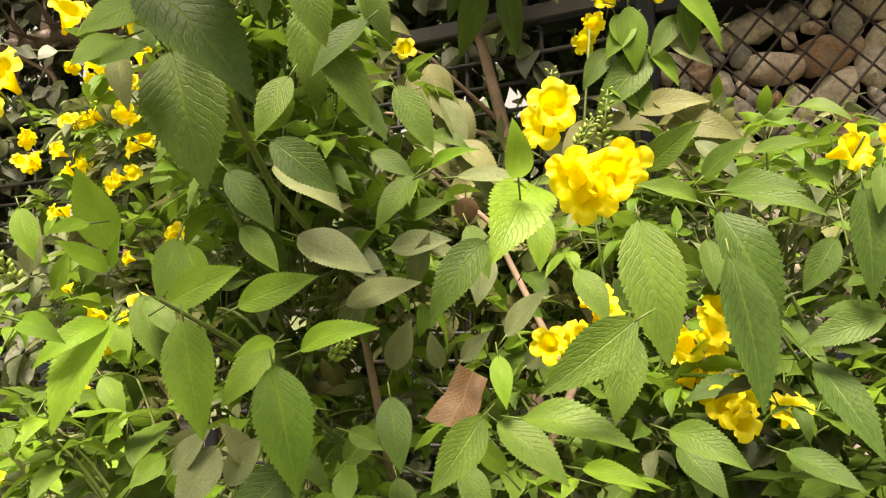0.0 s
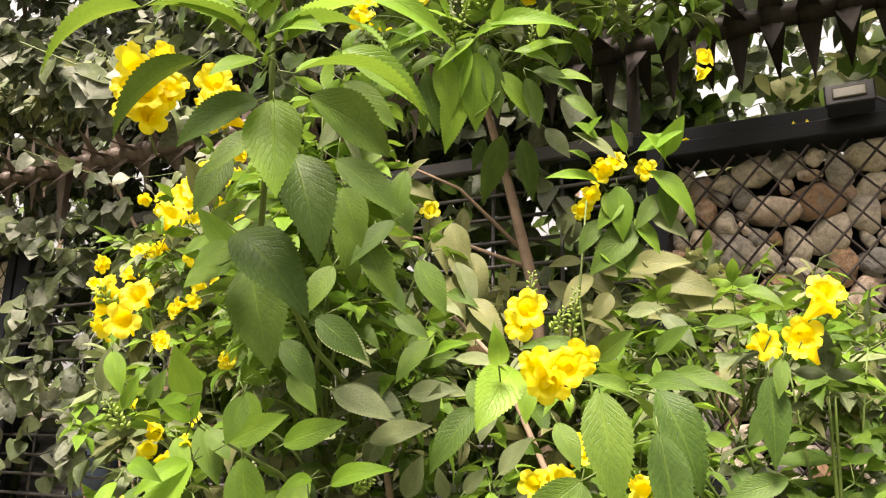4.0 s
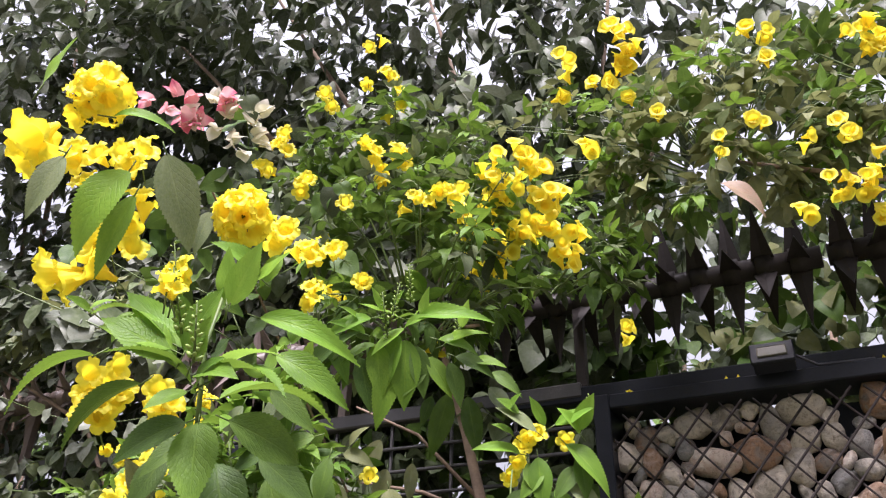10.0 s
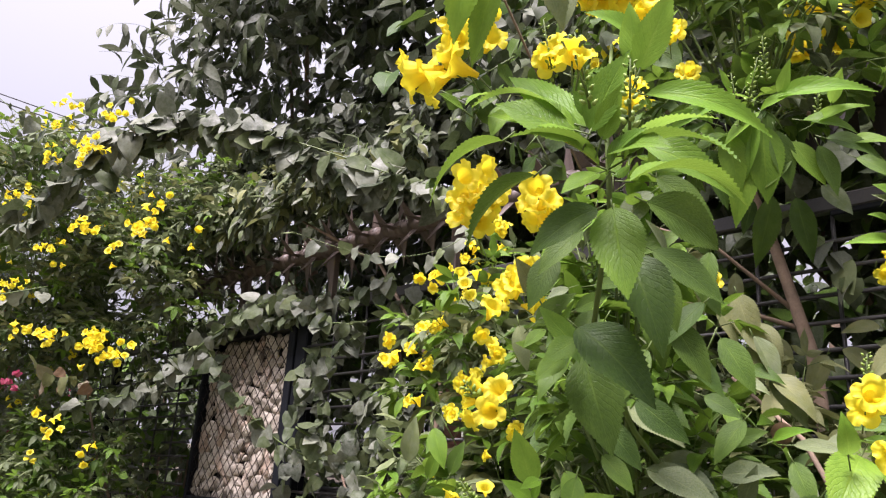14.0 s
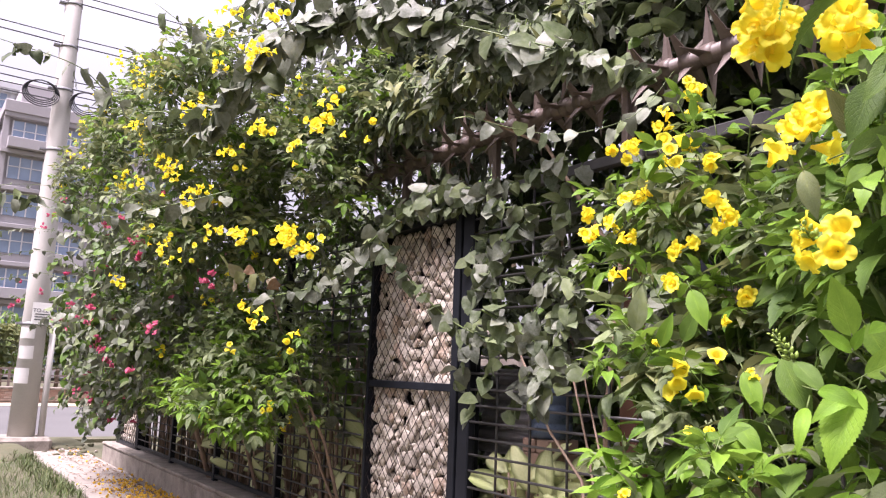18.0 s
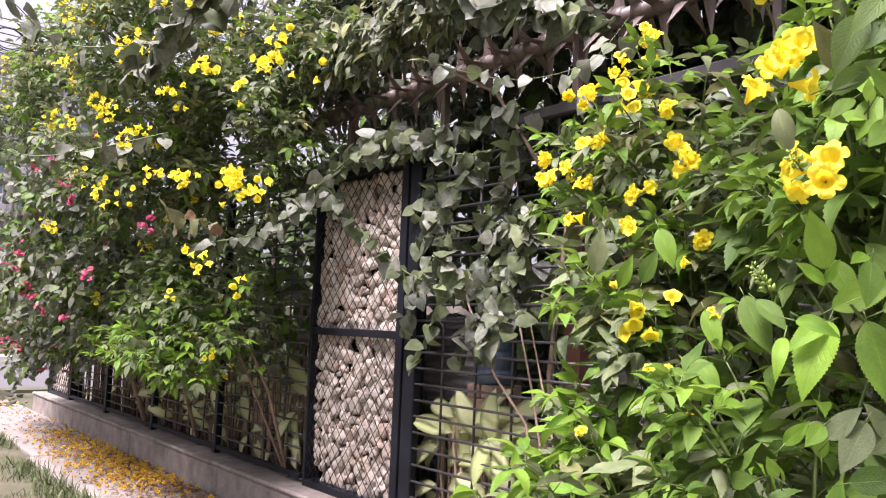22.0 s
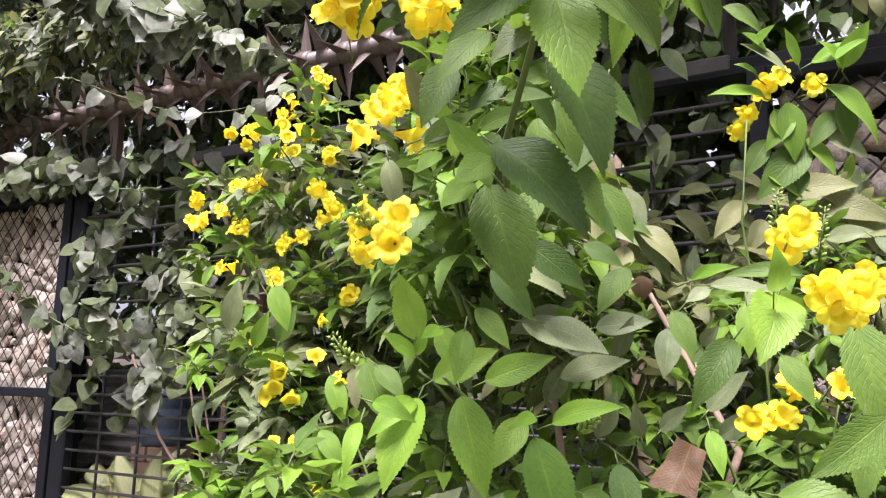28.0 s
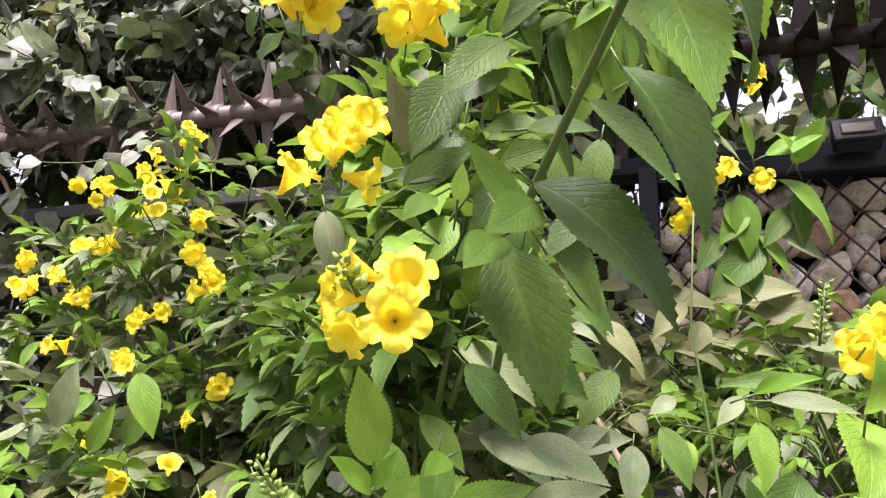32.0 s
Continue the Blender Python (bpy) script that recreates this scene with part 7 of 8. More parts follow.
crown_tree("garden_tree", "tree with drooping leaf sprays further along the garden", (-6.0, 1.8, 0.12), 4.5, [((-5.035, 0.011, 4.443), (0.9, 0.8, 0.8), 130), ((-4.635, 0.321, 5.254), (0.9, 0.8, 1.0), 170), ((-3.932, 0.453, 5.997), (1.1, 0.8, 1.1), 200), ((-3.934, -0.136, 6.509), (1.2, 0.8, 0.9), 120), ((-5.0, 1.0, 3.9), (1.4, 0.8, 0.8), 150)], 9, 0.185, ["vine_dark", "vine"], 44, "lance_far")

# ---- the shrub mass further along ----
far_bush = Plant("trumpet_shrub", "dense trumpet shrub in bloom overhanging the pavement", "shrub", (-5.2, -0.15, 0.25), 31, 0, "trumpet shrubs")
far_bush.bark.append(([(-4.9, 0.05, 0.2), (-4.85, -0.2, 0.9), (-5.0, -0.5, 1.6), (-5.2, -0.7, 2.4)], [0.014, 0.012, 0.009, 0.006]))
far_bush.bark.append(([(-4.9, 0.05, 0.2), (-5.2, -0.2, 1.0), (-5.6, -0.5, 1.9)], [0.012, 0.010, 0.006]))
far_bush.bark.append(([(-6.6, 0.05, 0.2), (-6.6, -0.3, 1.2), (-6.3, -0.6, 2.2)], [0.016, 0.013, 0.008]))
FO, FY = ["old", "dusty", "vine", "dusty"], ["green", "dusty", "olive", "dusty"]
far_bush.bush((-4.9, -0.55, 2.75), (0.95, 0.65, 0.85), 125, 4, 0.125, FO, FY, 3, "lance_far", low=-0.9, flower=0.06)
far_bush.bush((-5.9, -0.85, 2.75), (1.2, 0.75, 0.85), 150, 4, 0.125, FO, FY, 3, "lance_far", low=-0.9, flower=0.06)
far_bush.bush((-5.3, -0.55, 1.5), (0.9, 0.6, 0.6), 95, 4, 0.13, ["old", "dusty"], ["green", "dusty", "dusty"], 3, "lance_far", low=-0.9, flower=0.04)
far_bush.bush((-7.4, -0.7, 1.7), (1.2, 0.6, 0.8), 110, 4, 0.12, ["old", "dusty", "vine"], FY, 3, "lance_far", low=-0.9, flower=0.04)
far_bush.bush((-5.012, -1.203, 3.374), (0.9, 0.6, 0.5), 80, 4, 0.125, FO, FY, 3, "lance_far", low=-0.9, flower=0.06)
far_bush.bush((-4.5, -0.25, 3.3), (0.8, 0.5, 0.5), 56, 4, 0.125, FO, FY, 3, "lance_far", low=-0.6, flower=0.03)
far_bush.bush((-7.3, -1.25, 3.65), (1.2, 0.45, 0.6), 95, 4, 0.12, FO, FY, 3, "lance_far", low=-0.9, flower=0.06)
far_bush.bush((-8.8, -1.3, 3.45), (1.0, 0.4, 0.55), 60, 4, 0.12, FO, FY, 3, "lance_far", low=-0.9, flower=0.06)
far_bush.bush((-5.3, -0.75, 1.25), (1.0, 0.5, 0.35), 50, 4, 0.13, ["green", "old", "dusty"], ["green", "young", "green", "dusty"], 3, "lance_far", low=-0.9, flower=0.04)
far_bush.bush((-5.6, -0.2, 3.05), (1.5, 0.4, 0.9), 90, 4, 0.13, FO, FY, 3, "lance_far", low=-0.9)
far_bush.cluster((-6.946, -1.517, 4.198), 13, 0.028, spread=1.3, far=True, loose=0.036)
far_bush.cluster((-6.039, -1.519, 3.791), 13, 0.028, spread=1.3, far=True, loose=0.036)
far_bush.cluster((-5.279, -1.522, 3.597), 19, 0.028, spread=1.3, far=True, loose=0.036)
far_bush.cluster((-5.498, -1.521, 3.530), 19, 0.028, spread=1.3, far=True, loose=0.036)
far_bush.cluster((-4.982, -1.523, 3.375), 13, 0.028, spread=1.3, far=True, loose=0.036)
far_bush.cluster((-5.861, -1.520, 3.328), 19, 0.028, spread=1.3, far=True, loose=0.036)
far_bush.cluster((-4.416, -1.526, 3.033), 19, 0.028, spread=1.3, far=True, loose=0.036)
far_bush.cluster((-4.181, -1.527, 3.024), 9, 0.028, spread=1.3, far=True, loose=0.036)
far_bush.cluster((-7.269, -1.517, 3.831), 13, 0.028, spread=1.3, far=True, loose=0.036)
far_bush.cluster((-7.656, -1.516, 4.086), 9, 0.028, spread=1.3, far=True, loose=0.036)
far_bush.cluster((-8.516, -1.515, 4.007), 13, 0.028, spread=1.3, far=True, loose=0.036)
far_bush.cluster((-8.412, -1.515, 3.820), 9, 0.028, spread=1.3, far=True, loose=0.036)
far_bush.cluster((-9.076, -1.514, 3.774), 13, 0.028, spread=1.3, far=True, loose=0.036)
far_bush.cluster((-4.698, -1.525, 2.695), 19, 0.028, spread=1.3, far=True, loose=0.036)
far_bush.cluster((-4.145, -1.528, 2.478), 13, 0.028, spread=1.3, far=True, loose=0.036)
far_bush.cluster((-4.305, -1.527, 2.435), 9, 0.028, spread=1.3, far=True, loose=0.036)
far_bush.cluster((-6.281, -1.519, 2.914), 13, 0.028, spread=1.3, far=True, loose=0.036)
far_bush.cluster((-5.657, -1.521, 2.797), 9, 0.028, spread=1.3, far=True, loose=0.036)
far_bush.cluster((-3.754, -1.530, 2.181), 9, 0.028, spread=1.3, far=True, loose=0.036)
far_bush.cluster((-3.288, -1.534, 2.083), 13, 0.028, spread=1.3, far=True, loose=0.036)
far_bush.cluster((-2.706, -1.539, 2.013), 13, 0.028, spread=1.3, far=True, loose=0.036)
far_bush.cluster((-2.648, -1.510, 1.996), 9, 0.028, spread=1.3, far=True, loose=0.036)
far_bush.cluster((-2.638, -1.471, 1.950), 13, 0.028, spread=1.3, far=True, loose=0.036)
far_bush.cluster((-2.487, -1.488, 2.535), 13, 0.028, spread=1.3, far=True, loose=0.036)
far_bush.cluster((-2.512, -1.500, 2.484), 9, 0.028, spread=1.3, far=True, loose=0.036)
far_bush.cluster((-3.250, -1.532, 3.071), 19, 0.028, spread=1.3, far=True, loose=0.036)
far_bush.cluster((-3.473, -1.532, 2.548), 9, 0.028, spread=1.3, far=True, loose=0.036)
far_bush.cluster((-2.440, -1.463, 2.624), 4, 0.028, spread=1.3, far=True, loose=0.036)
far_bush.cluster((-3.045, -1.535, 2.596), 13, 0.028, spread=1.3, far=True, loose=0.036)
far_bush.cluster((-5.919, -1.521, 2.068), 13, 0.028, spread=1.3, far=True, loose=0.036)
far_bush.cluster((-4.736, -1.525, 2.182), 9, 0.028, spread=1.3, far=True, loose=0.036)
far_bush.cluster((-2.978, -1.537, 1.676), 9, 0.028, spread=1.3, far=True, loose=0.036)
far_bush.cluster((-2.662, -1.435, 1.572), 4, 0.028, spread=1.3, far=True, loose=0.036)
far_bush.cluster((-3.956, -1.527, 3.407), 9, 0.028, spread=1.3, far=True, loose=0.036)
far_bush.cluster((-3.726, -1.528, 3.479), 9, 0.028, spread=1.3, far=True, loose=0.036)
far_bush.cluster((-3.903, -1.528, 3.192), 9, 0.028, spread=1.3, far=True, loose=0.036)
far_bush.cluster((-2.419, -1.299, 2.457), 4, 0.028, spread=1.3, far=True, loose=0.036)
far_bush.cluster((-4.200, -1.528, 2.069), 4, 0.028, spread=1.3, far=True, loose=0.036)
far_bush.cluster((-2.677, -1.538, 2.397), 4, 0.028, spread=1.3, far=True, loose=0.036)
far_bush.cluster((-3.948, -1.528, 2.959), 9, 0.028, spread=1.3, far=True, loose=0.036)
far_bush.cluster((-4.872, -1.524, 2.810), 9, 0.028, spread=1.3, far=True, loose=0.036)
far_bush.cluster((-3.052, -1.533, 3.227), 9, 0.028, spread=1.3, far=True, loose=0.036)
far_bush.cluster((-3.316, -1.532, 2.999), 4, 0.028, spread=1.3, far=True, loose=0.036)
far_bush.finish()

bougainvillea = Plant("bougainvillea", "sprawling bougainvillea with crimson and white bracts", "vine", (-8.0, -0.1, 0.25), 33, 0)
bougainvillea.bark.append(([(-8.0, 0.05, 0.2), (-8.1, -0.3, 1.2), (-8.3, -0.7, 2.2)], [0.03, 0.024, 0.012]))
for c, rad, n in (((-8.6, -0.65, 2.0), (1.5, 0.55, 0.8), 320), ((-7.2, -0.85, 2.2), (1.2, 0.6, 0.7), 220), ((-9.8, -0.5, 1.6), (1.3, 0.5, 0.7), 200)):
    for _ in range(n):
        u = unit(bougainvillea.rv())
        p = Vector(c) + Vector((u.x * rad[0], u.y * rad[1], u.z * rad[2])) * bougainvillea.rng.uniform(0.5, 1.1)
        bougainvillea.spray(p, unit(u + Vector((-0.2, -0.5, 0.2))), bougainvillea.rng.uniform(0.25, 0.6), 0.035, 0.088, ["vine", "vine", "dusty", "old"], "ovate_far", 0.6)
        if bougainvillea.rng.random() < 0.16:
            bougainvillea.bracts(p + u * 0.3, 4, "crimson")
for k in range(5):
    trail(bougainvillea, [(-8.6, -1.2, 2.1 + 0.2 * k), (-9.2, -1.6, 2.4 + 0.25 * k), (-9.7, -2.1 - 0.1 * k, 2.3 + 0.25 * k), (-10.0, -2.6, 2.1 + 0.2 * k)], 0.07, 0.08, ["vine", "vine_dark"], "ovate_far", 0.003)
bougainvillea.bracts((-7.137, -1.459, 2.676), 4, "crimson")
bougainvillea.bracts((-7.197, -1.459, 2.281), 4, "crimson")
bougainvillea.bracts((-5.621, -1.459, 2.246), 4, "crimson")
bougainvillea.bracts((-9.641, -1.459, 3.339), 4, "crimson")
bougainvillea.bracts((-10.830, -1.700, 2.177), 4, "crimson")
bougainvillea.bracts((-10.791, -1.466, 2.345), 4, "crimson")
bougainvillea.bracts((-10.570, -1.459, 3.304), 4, "crimson")
bougainvillea.bracts((-8.220, -1.459, 1.784), 4, "crimson")
bougainvillea.bracts((-6.433, -1.459, 2.628), 4, "crimson")
bougainvillea.bracts((-4.319, -1.359, 1.975), 4, "crimson")
bougainvillea.bracts((-9.167, -1.459, 1.876), 4, "crimson")
bougainvillea.bracts((-6.339, -1.459, 1.449), 4, "crimson")
bougainvillea.bracts((-5.561, -1.459, 1.412), 4, "crimson")
bougainvillea.bracts((-7.490, -1.459, 1.816), 4, "crimson")
bougainvillea.bracts((-10.842, -1.770, 2.098), 4, "crimson")
bougainvillea.bracts((-10.837, -2.041, 2.478), 4, "crimson")
bougainvillea.bracts((-10.807, -1.677, 2.438), 4, "crimson")
bougainvillea.bracts((-5.030, -1.459, 1.689), 4, "crimson")
bougainvillea.bracts((-6.602, -1.459, 1.543), 4, "crimson")
bougainvillea.bracts((-10.702, -1.528, 3.161), 4, "crimson")
bougainvillea.finish()

small_boug = Plant("bougainvillea", "bougainvillea spray with pink and white bracts above the shrub", "vine", (-0.36, 0.05, 0.3), 34, 120)
small_boug.bark.append(([(-0.9, 0.1, 0.2), (-0.9, 0.1, 2.0), (-0.7, -0.8, 2.4), (-0.42, -1.6, 2.6)], [0.006, 0.005, 0.004, 0.003]))
for _ in range(26):
    small_boug.spray(Vector((-0.42, -1.5, 2.55)) + small_boug.rv(0.13), small_boug.rv(1.0), 0.22, 0.035, 0.07, ["vine_dark", "old"], "ovate", 0.3)
small_boug.bracts((-0.319, -1.808, 2.691), 3, "pink")
small_boug.bracts((-0.346, -1.774, 2.636), 3, "pink")
small_boug.bracts((-0.299, -1.725, 2.640), 3, "white")
small_boug.bracts((-0.272, -1.760, 2.696), 3, "white")
small_boug.bracts((-0.256, -1.753, 2.705), 3, "pink")
small_boug.bracts((-0.210, -1.697, 2.699), 3, "white")
small_boug.bracts((-0.245, -1.683, 2.654), 3, "white")
small_boug.bracts((-0.325, -1.787, 2.668), 3, "white")
small_boug.bracts((-0.361, -1.828, 2.665), 3, "pink")
small_boug.finish()

# ---- inside the garden, behind the bars ----
def spotted_plant(x, y, z, n, seed, size):
    d = Plant("spotted_leaf_plant", "low garden plant with cream-spotted broad green leaves", "plant", (x, y, z), seed, 60, "spotted-leaf plants")
    for k in range(n):
        a = d.rng.uniform(0, 6.28)
        h = d.rng.uniform(0.25, 0.85)
        top = Vector((x + 0.08 * math.cos(a), y + 0.08 * math.sin(a), z + h))
        d.bark.append(([(x, y, z), top], [0.012, 0.007]))
        d.leaf(top, Vector((math.cos(a), 0.4 * math.sin(a) - 0.1, d.rng.uniform(-0.9, 0.9))), Vector((0.3, -0.9, 0.5)), size * d.rng.uniform(0.75, 1.15), "broad", "spotted")
    return d.finish()


for i, x in enumerate((-3.02, -2.72)):
    spotted_plant(x, 0.14, 0.12, 16, 180 + i, 0.30)
for i in range(9):
    spotted_plant(-4.95 - 0.42 * i, 0.17 + 0.03 * (i % 3), 0.12, 13, 160 + i, 0.27)
for i, (x, y, n, s) in enumerate(((-3.25, 0.22, 18, 0.31), (-2.9, 0.24, 20, 0.32), (-2.55, 0.25, 14, 0.30), (-5.4, 0.4, 14, 0.26), (-6.3, 0.4, 14, 0.27), (-7.2, 0.45, 12, 0.26), (-8.6, 0.45, 10, 0.26), (-1.6, 0.5, 8, 0.26), (-4.9, 0.25, 12, 0.30), (-5.85, 0.25, 12, 0.30), (-6.75, 0.25, 12, 0.30), (-7.9, 0.25, 12, 0.28), (-9.6, 0.3, 10, 0.28))):
    spotted_plant(x, y, 0.12, n, 60 + i, s)

hedge = Plant("garden_hedge", "hedge inside the garden behind the bars, coloured dark for shade", "hedge", (-3, 1.2, 0.12), 51, 0)
for i in range(9):
    hedge.bark.append(([(-9 + 1.3 * i, 1.3, 0.1), (-8.9 + 1.3 * i, 1.25, 1.2), (-9.1 + 1.3 * i, 1.2, 2.9)], [0.025, 0.02, 0.01]))
# dark leaf colours paint in the shade behind the bars
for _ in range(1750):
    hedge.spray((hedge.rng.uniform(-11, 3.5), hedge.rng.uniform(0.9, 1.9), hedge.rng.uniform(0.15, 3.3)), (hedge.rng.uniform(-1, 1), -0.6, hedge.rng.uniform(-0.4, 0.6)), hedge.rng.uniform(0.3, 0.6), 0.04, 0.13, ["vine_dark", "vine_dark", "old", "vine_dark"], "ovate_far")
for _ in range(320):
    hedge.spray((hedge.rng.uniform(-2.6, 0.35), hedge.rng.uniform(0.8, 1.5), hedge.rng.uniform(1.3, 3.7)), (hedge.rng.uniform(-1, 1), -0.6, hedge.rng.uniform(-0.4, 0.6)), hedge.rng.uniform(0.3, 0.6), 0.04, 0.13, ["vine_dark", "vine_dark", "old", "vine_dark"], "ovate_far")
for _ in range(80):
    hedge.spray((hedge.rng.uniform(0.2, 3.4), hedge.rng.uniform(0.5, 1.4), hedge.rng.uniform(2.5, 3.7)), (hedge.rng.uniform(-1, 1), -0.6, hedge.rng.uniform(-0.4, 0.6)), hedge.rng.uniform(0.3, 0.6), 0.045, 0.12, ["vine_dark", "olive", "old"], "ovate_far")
hedge.finish()

woods = Plant("garden_trees_behind", "blurred trees at the back of the garden, coloured dark for shade", "trees", (-3, 5.5, 0.1), 55, 0)
for i in range(12):
    woods.bark.append(([(-11 + 1.5 * i, 5.6, 0.1), (-11.1 + 1.5 * i, 5.5, 2.5), (-10.9 + 1.5 * i, 5.4, 5.0)], [0.09, 0.07, 0.03]))
# shaded gaps between these trees come from the dark leaf colour
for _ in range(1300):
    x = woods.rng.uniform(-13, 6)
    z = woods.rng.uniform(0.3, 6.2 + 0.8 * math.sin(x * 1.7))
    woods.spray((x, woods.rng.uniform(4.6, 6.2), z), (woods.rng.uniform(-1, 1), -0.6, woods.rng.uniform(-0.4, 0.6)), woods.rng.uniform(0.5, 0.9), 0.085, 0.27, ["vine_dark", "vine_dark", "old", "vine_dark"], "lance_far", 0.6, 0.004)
woods.finish()

garden_wall = tagged(part("wall_garden", box((-12, 2.9, 0), (4.5, 3.1, 2.0), 0.02), CONCRETE), "grey plastered garden wall behind the hedge", "wall", kind="structure")
shed = thing("corrugated_screen", "grey corrugated metal screen inside the garden", "screen", at=(-4.4, 2.0, 0.12))
bm = bmesh.new()
rows = [[bm.verts.new((-6.2 + 0.02 * i, 2.0 + 0.012 * math.sin(i * 1.2), z)) for z in (0.1, 1.55)] for i in range(170)]
for a, b in zip(rows[:-1], rows[1:]):
    bm.faces.new((a[0], b[0], b[1], a[1]))
bmesh.ops.solidify(bm, geom=bm.faces[:], thickness=0.002)
part("sheet", bm, RUST_SHEET, shed)

def corrugated(x0, x1, y, z0, z1):
    c = thing("corrugated_sheet", "weathered pale grey corrugated sheet leaning behind the bars", "metal sheet", at=((x0 + x1) / 2, y, z0))
    bm = bmesh.new()
    n = int((z1 - z0) / 0.012)
    rows = [[bm.verts.new((x, y + 0.009 * math.sin(i * 1.26) + 0.15 * i / n, z0 + (z1 - z0) * i / n)) for x in (x0, x1)] for i in range(n + 1)]
    for a, b in zip(rows[:-1], rows[1:]):
        bm.faces.new((a[0], a[1], b[1], b[0]))
    bmesh.ops.solidify(bm, geom=bm.faces[:], thickness=0.002)
    part("sheet", bm, PALE_SHEET, c)
    for x in (x0 + 0.02, x1 - 0.06):
        part("batten", box((x, y + 0.16, 0.12), (x + 0.04, y + 0.2, z1), 0.003), BARK, c)
    return c


corrugated(-3.85, -3.3, 0.42, 0.95, 1.5)
corrugated(-2.75, -1.9, 0.55, 0.9, 1.4)


def water_jug(x, y, z):
    j = thing("water_jug", "blue translucent plastic water jug on a brick stack", "jug", at=(x, y, z))
    prof = [(0.0, 0.115), (0.02, 0.13), (0.08, 0.13), (0.09, 0.122), (0.10, 0.13), (0.19, 0.13), (0.20, 0.122), (0.21, 0.13), (0.28, 0.125), (0.35, 0.06), (0.37, 0.03)]
    tube("body", [(x, y, z + h) for h, r in prof], [r for h, r in prof], JUG_BLUE, j, 20)
    tube("cap", [(x, y, z + 0.371), (x, y, z + 0.41)], 0.034, PAPER, j, 14)
    return j


water_jug(-3.05, 0.38, 1.093)
jug_stand = thing("brick_stack", "stack of old bricks behind the bars", "bricks", at=(-3.05, 0.38, 0.12))
for k in range(12):
    for q in (-1, 1):
        lo = (-3.05 + q * 0.062 - 0.055, 0.26, 0.12 + 0.081 * k) if k % 2 else (-3.17, 0.38 + q * 0.062 - 0.055, 0.12 + 0.081 * k)
        part("brick", box(lo, (lo[0] + (0.11 if k % 2 else 0.24), lo[1] + (0.24 if k % 2 else 0.11), lo[2] + 0.079), 0.006), BRICK, jug_stand)

garden_post = thing("gate_post", "rust-brown wooden gate post inside the garden", "post", at=(-2.46, 0.45, 0.12))
part("post", box((-2.53, 0.4, 0.12), (-2.41, 0.5, 2.2), 0.008), RUST_WOOD, garden_post)
part("rail", box((-2.41, 0.43, 1.52), (-1.7, 0.47, 1.6), 0.005), RUST_WOOD, garden_post)
part("rail", box((-2.41, 0.43, 1.82), (-1.7, 0.47, 1.9), 0.005), RUST_WOOD, garden_post)

undergrowth = Plant("undergrowth_stems", "bare brown stems crowded behind the low bars", "stems", (-6, 0.3, 0.12), 57, 0)
for _ in range(150):
    x, y = undergrowth.rng.uniform(-11, -4.7), undergrowth.rng.uniform(0.12, 0.6)
    h = undergrowth.rng.uniform(0.7, 1.7)
    lean = undergrowth.rng.uniform(-0.15, 0.15)
    undergrowth.bark.append(([(x, y, 0.12), (x + lean * 0.4, y - 0.02, 0.12 + h * 0.5), (x + lean, y - 0.05, 0.12 + h)], [undergrowth.rng.uniform(0.012, 0.026), 0.014, 0.008]))
    undergrowth.spray((x + lean, y - 0.05, 0.12 + h), (lean, -0.5, 0.6), 0.4, 0.05, 0.11, ["dusty", "old", "vine"], "ovate_far")
undergrowth.finish()

# ---- litter and grass ----
petals = Plant("fallen_petals", "yellow fallen flowers and brown leaves scattered on the pavement", "litter", (-6.5, -0.5, 0), 71, 40)
for k in range(3600):
    x = petals.rng.triangular(-10.5, -3.0, -7.0) if k % 3 else petals.rng.uniform(-14.0, -3.0)
    y = petals.rng.triangular(-1.0, -0.19, -0.3)
    z = 0.012 + petals.rng.random() * 0.012
    if petals.rng.random() < (0.36 if -10.0 < x < -6.2 else 0.07):
        d = unit(petals.rv() + Vector((0, 0, 0.4)))
        m = d.to_track_quat("Z", "Y").to_matrix().to_4x4() @ Matrix.Diagonal((0.027, 0.027, 0.027, 1))
        m.translation = (x, y, z)
        petals.flowers.append((True, "faded", m))
    else:
        petals.leaf((x, y, z), (petals.rng.uniform(-1, 1), petals.rng.uniform(-1, 1), 0), UP, petals.rng.uniform(0.03, 0.07), "lance_far", "dead")
petals.finish()
beam_petals = Plant("fallen_petals", "a few yellow petals lying on the steel ledge", "litter", (0.6, -0.05, 2.50), 72, 20)
for x in (0.22, 0.56, 0.60, 1.05, 1.3):
    m = Matrix.Rotation(2.6 + x, 4, "X") @ Matrix.Diagonal((0.022, 0.022, 0.014, 1))
    m.translation = (x, -0.05, 2.512)
    beam_petals.flowers.append((True, "petal", m))
beam_petals.finish()

blade_me = bpy.data.meshes.new("blade")
blade_me.from_pydata([(-0.04, 0, 0), (0.04, 0, 0), (0.03, 0.12, 0.6), (-0.03, 0.12, 0.6), (0, 0.4, 1.0)], [], [(0, 1, 2, 3), (3, 2, 4)])
rng = random.Random(5)
tufts = []
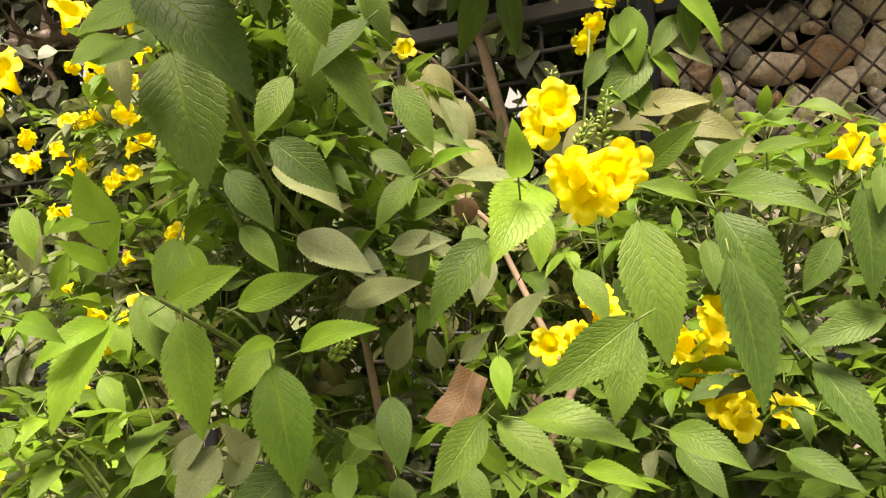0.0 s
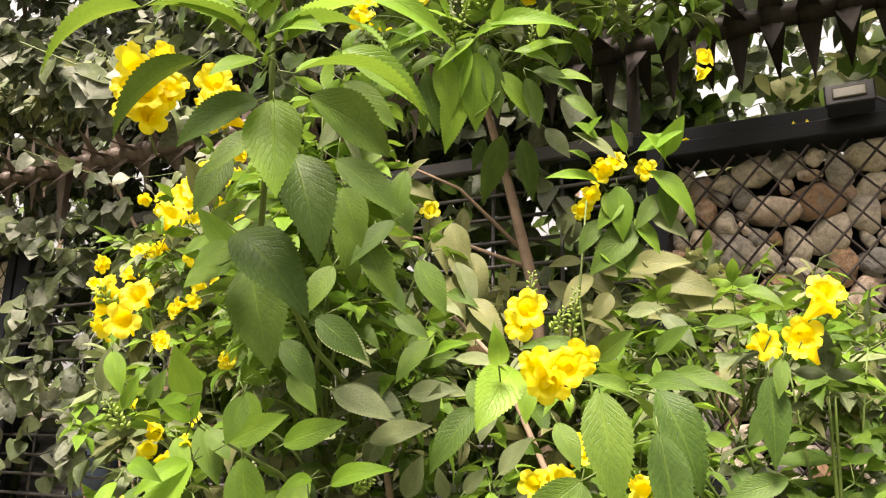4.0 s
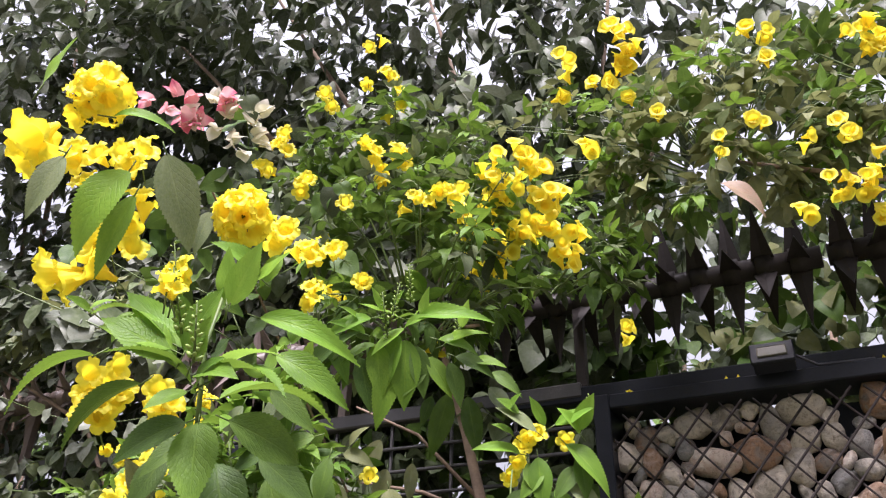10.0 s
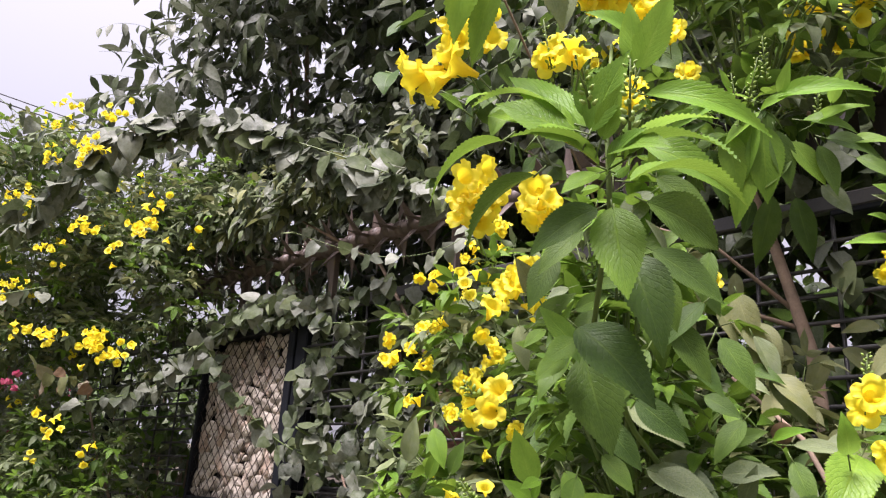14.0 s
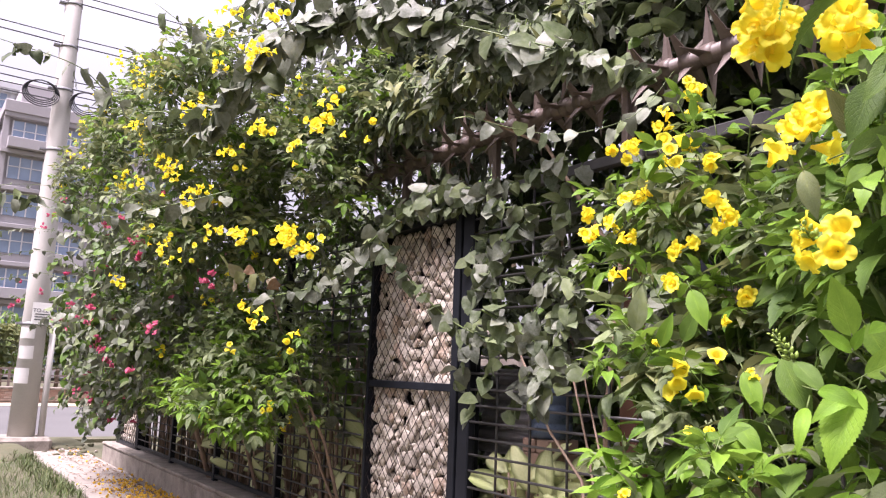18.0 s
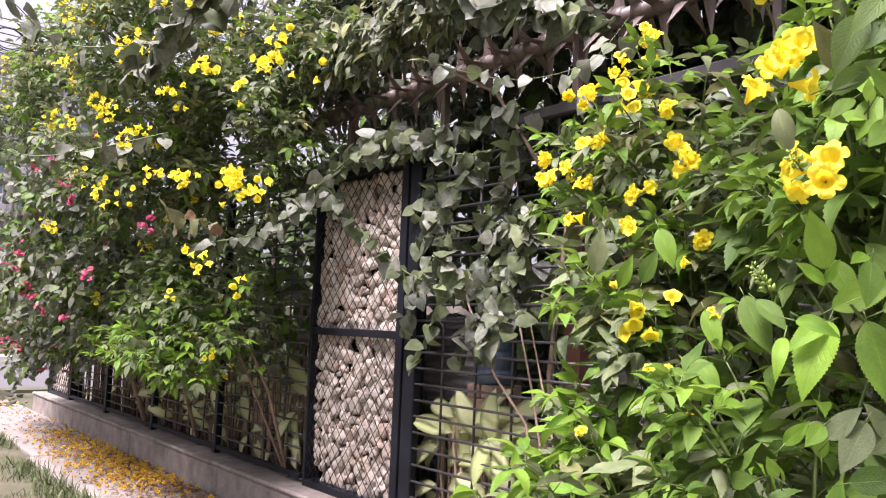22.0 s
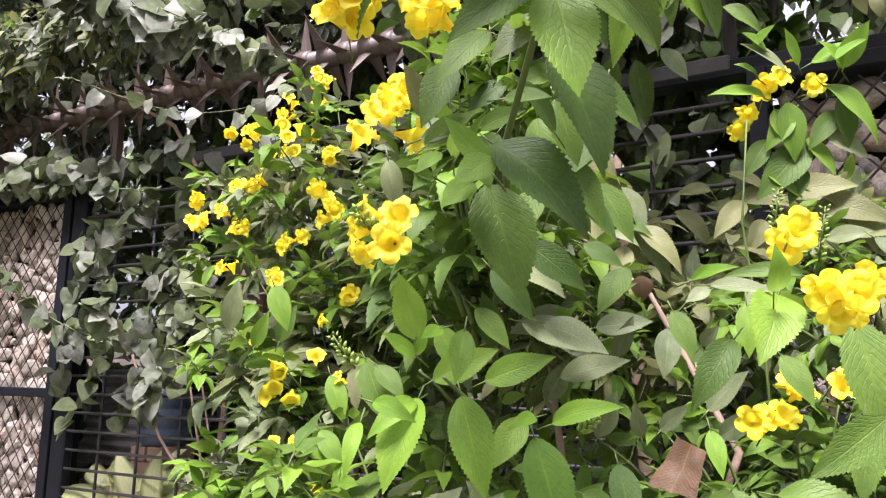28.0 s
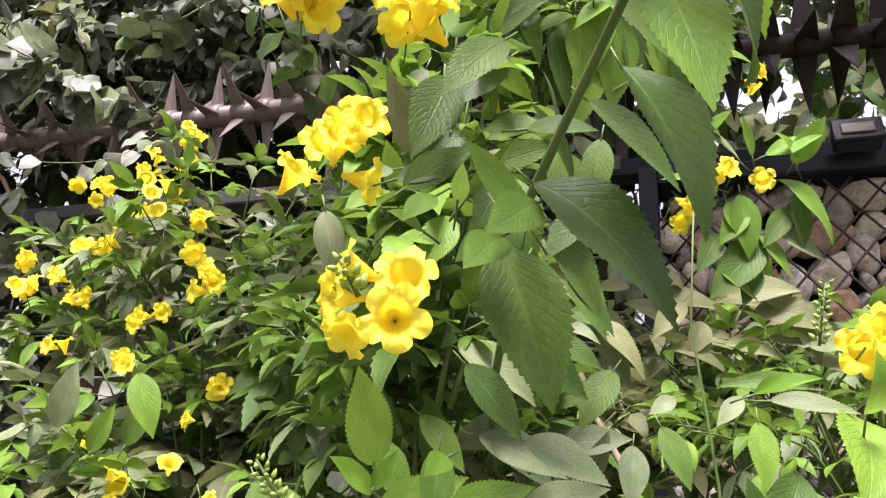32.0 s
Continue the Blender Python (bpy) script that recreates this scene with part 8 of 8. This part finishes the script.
for _ in range(30000):
    x, y = rng.uniform(-14.3, -3.0), rng.uniform(-4.2, -1.03)
    if noise.noise((x * 0.9, y * 0.9, 7)) < -0.22:
        continue
    s = rng.uniform(0.03, 0.09) * (1.6 if y > -1.35 else 1.0)
    z = -0.015 + 0.05 * noise.noise((x * 0.6, y * 0.6, 3))
    tufts.append((0, Matrix.Translation((x, y, z)) @ Euler((rng.uniform(-0.5, 0.5), rng.uniform(-0.5, 0.5), rng.uniform(0, 6.3))).to_matrix().to_4x4() @ Matrix.Diagonal((s, s, s, 1))))
grass = joined_meshes("grass", [blade_me], tufts, GRASS, None)
tagged(grass, "sparse dry grass tufts on the verge", "grass", kind="stuff")

# ---- broken stones and earth at the foot of the pole ----
rubble = thing("rubble", "brown stones and broken concrete heaped at the foot of the utility pole", "rubble", at=(-13.9, -1.2, 0))
lumps = [pebble(900 + k, 0.8, 0.5) for k in range(5)]
for k, me in enumerate(lumps):
    me.materials.append(CONCRETE if k == 2 else SOIL)
for px, py, sx, sy, sz in ((-13.3, -1.35, 1.3, 1.0, 0.34), (-14.0, -1.9, 1.1, 0.8, 0.26), (-14.5, -0.4, 0.9, 1.0, 0.3)):
    place("earth_heap", lumps[0], Matrix.Translation((px, py, 0.0)) @ Matrix.Diagonal((sx, sy, sz, 1)), rubble)
rng = random.Random(8)
for k in range(70):
    a, d = rng.uniform(0, 6.28), rng.uniform(0.4, 1.25)
    s = rng.uniform(0.05, 0.2) * (1.25 - 0.5 * d)
    px, py = -13.95 + d * 1.1 * math.cos(a), -1.05 + d * math.sin(a)
    place("stone", lumps[k % 5], Matrix.Translation((px, py, -0.02 + s * 0.2)) @ Euler((rng.uniform(-0.4, 0.4), rng.uniform(-0.4, 0.4), rng.uniform(0, 6.3))).to_matrix().to_4x4() @ Matrix.Diagonal((s, s, s * 0.8, 1)), rubble)

# ---- palms and trees across the road ----
def palm(base, height, seed):
    p = Plant("palm", "small yellow-green palm by the railing across the road", "palm", base, seed, 40, "palms across the road")
    b = Vector(base)
    p.bark.append(([b, b + Vector((0, 0, height * 0.4))], [0.09, 0.06]))
    for k in range(16):
        a = k * 2.4
        out = Vector((math.cos(a), math.sin(a), 0))
        c0 = b + Vector((0, 0, height * 0.4))
        pts = [c0 + out * (0.7 * f) * height * 0.5 + UP * height * (1.15 * f - 0.55 * f * f) for f in (0, 0.25, 0.5, 0.75, 1.0)]
        p.stems.append((pts, [0.02, 0.018, 0.014, 0.01, 0.006]))
        for i in range(1, 5):
            for sgn in (1, -1):
                side = out.cross(UP) * sgn
                for q in (0.0, 0.5):
                    p.leaf(pts[i - 1].lerp(pts[i], q), out * 0.7 + side - UP * 0.3, UP, height * 0.22, "lance_far", p.rng.choice(["olive", "dusty", "olive"]))
    return p.finish()


palm((-33.5, 2.3, 0.3), 2.7, 90)
palm((-33.2, 0.3, 0.3), 2.5, 91)


# ---- trees across the road ----
def far_tree(x, y, h, w, seed):
    t = Plant("street_tree", "hazy green tree across the road", "tree", (x, y, -0.1), seed, 0, "trees across the road")
    b = Vector((x, y, -0.1))
    t.bark.append(([b, b + Vector((0.1, 0.1, h * 0.45)), b + Vector((0, 0, h * 0.8))], [0.16, 0.12, 0.05]))
    for _ in range(170):
        u = unit(t.rv())
        p = b + Vector((0, 0, h * 0.65)) + Vector((u.x * w, u.y * w, u.z * h * 0.38)) * t.rng.uniform(0.4, 1.05)
        t.spray(p, u, 0.8, 0.11, 0.34, ["old", "green", "vine"], "lance_far", 0.6, 0.006)
    return t.finish()


for i, (x, y, h, w) in enumerate(((-38, -2.5, 4.5, 1.6), (-40, 2.0, 4.0, 1.5), (-44, 5.5, 6.0, 2.2), (-36, 4.4, 3.2, 1.2), (-50, -6, 5.0, 2.5), (-46, 10, 6, 2.5))):
    far_tree(x, y, h, w, 80 + i)
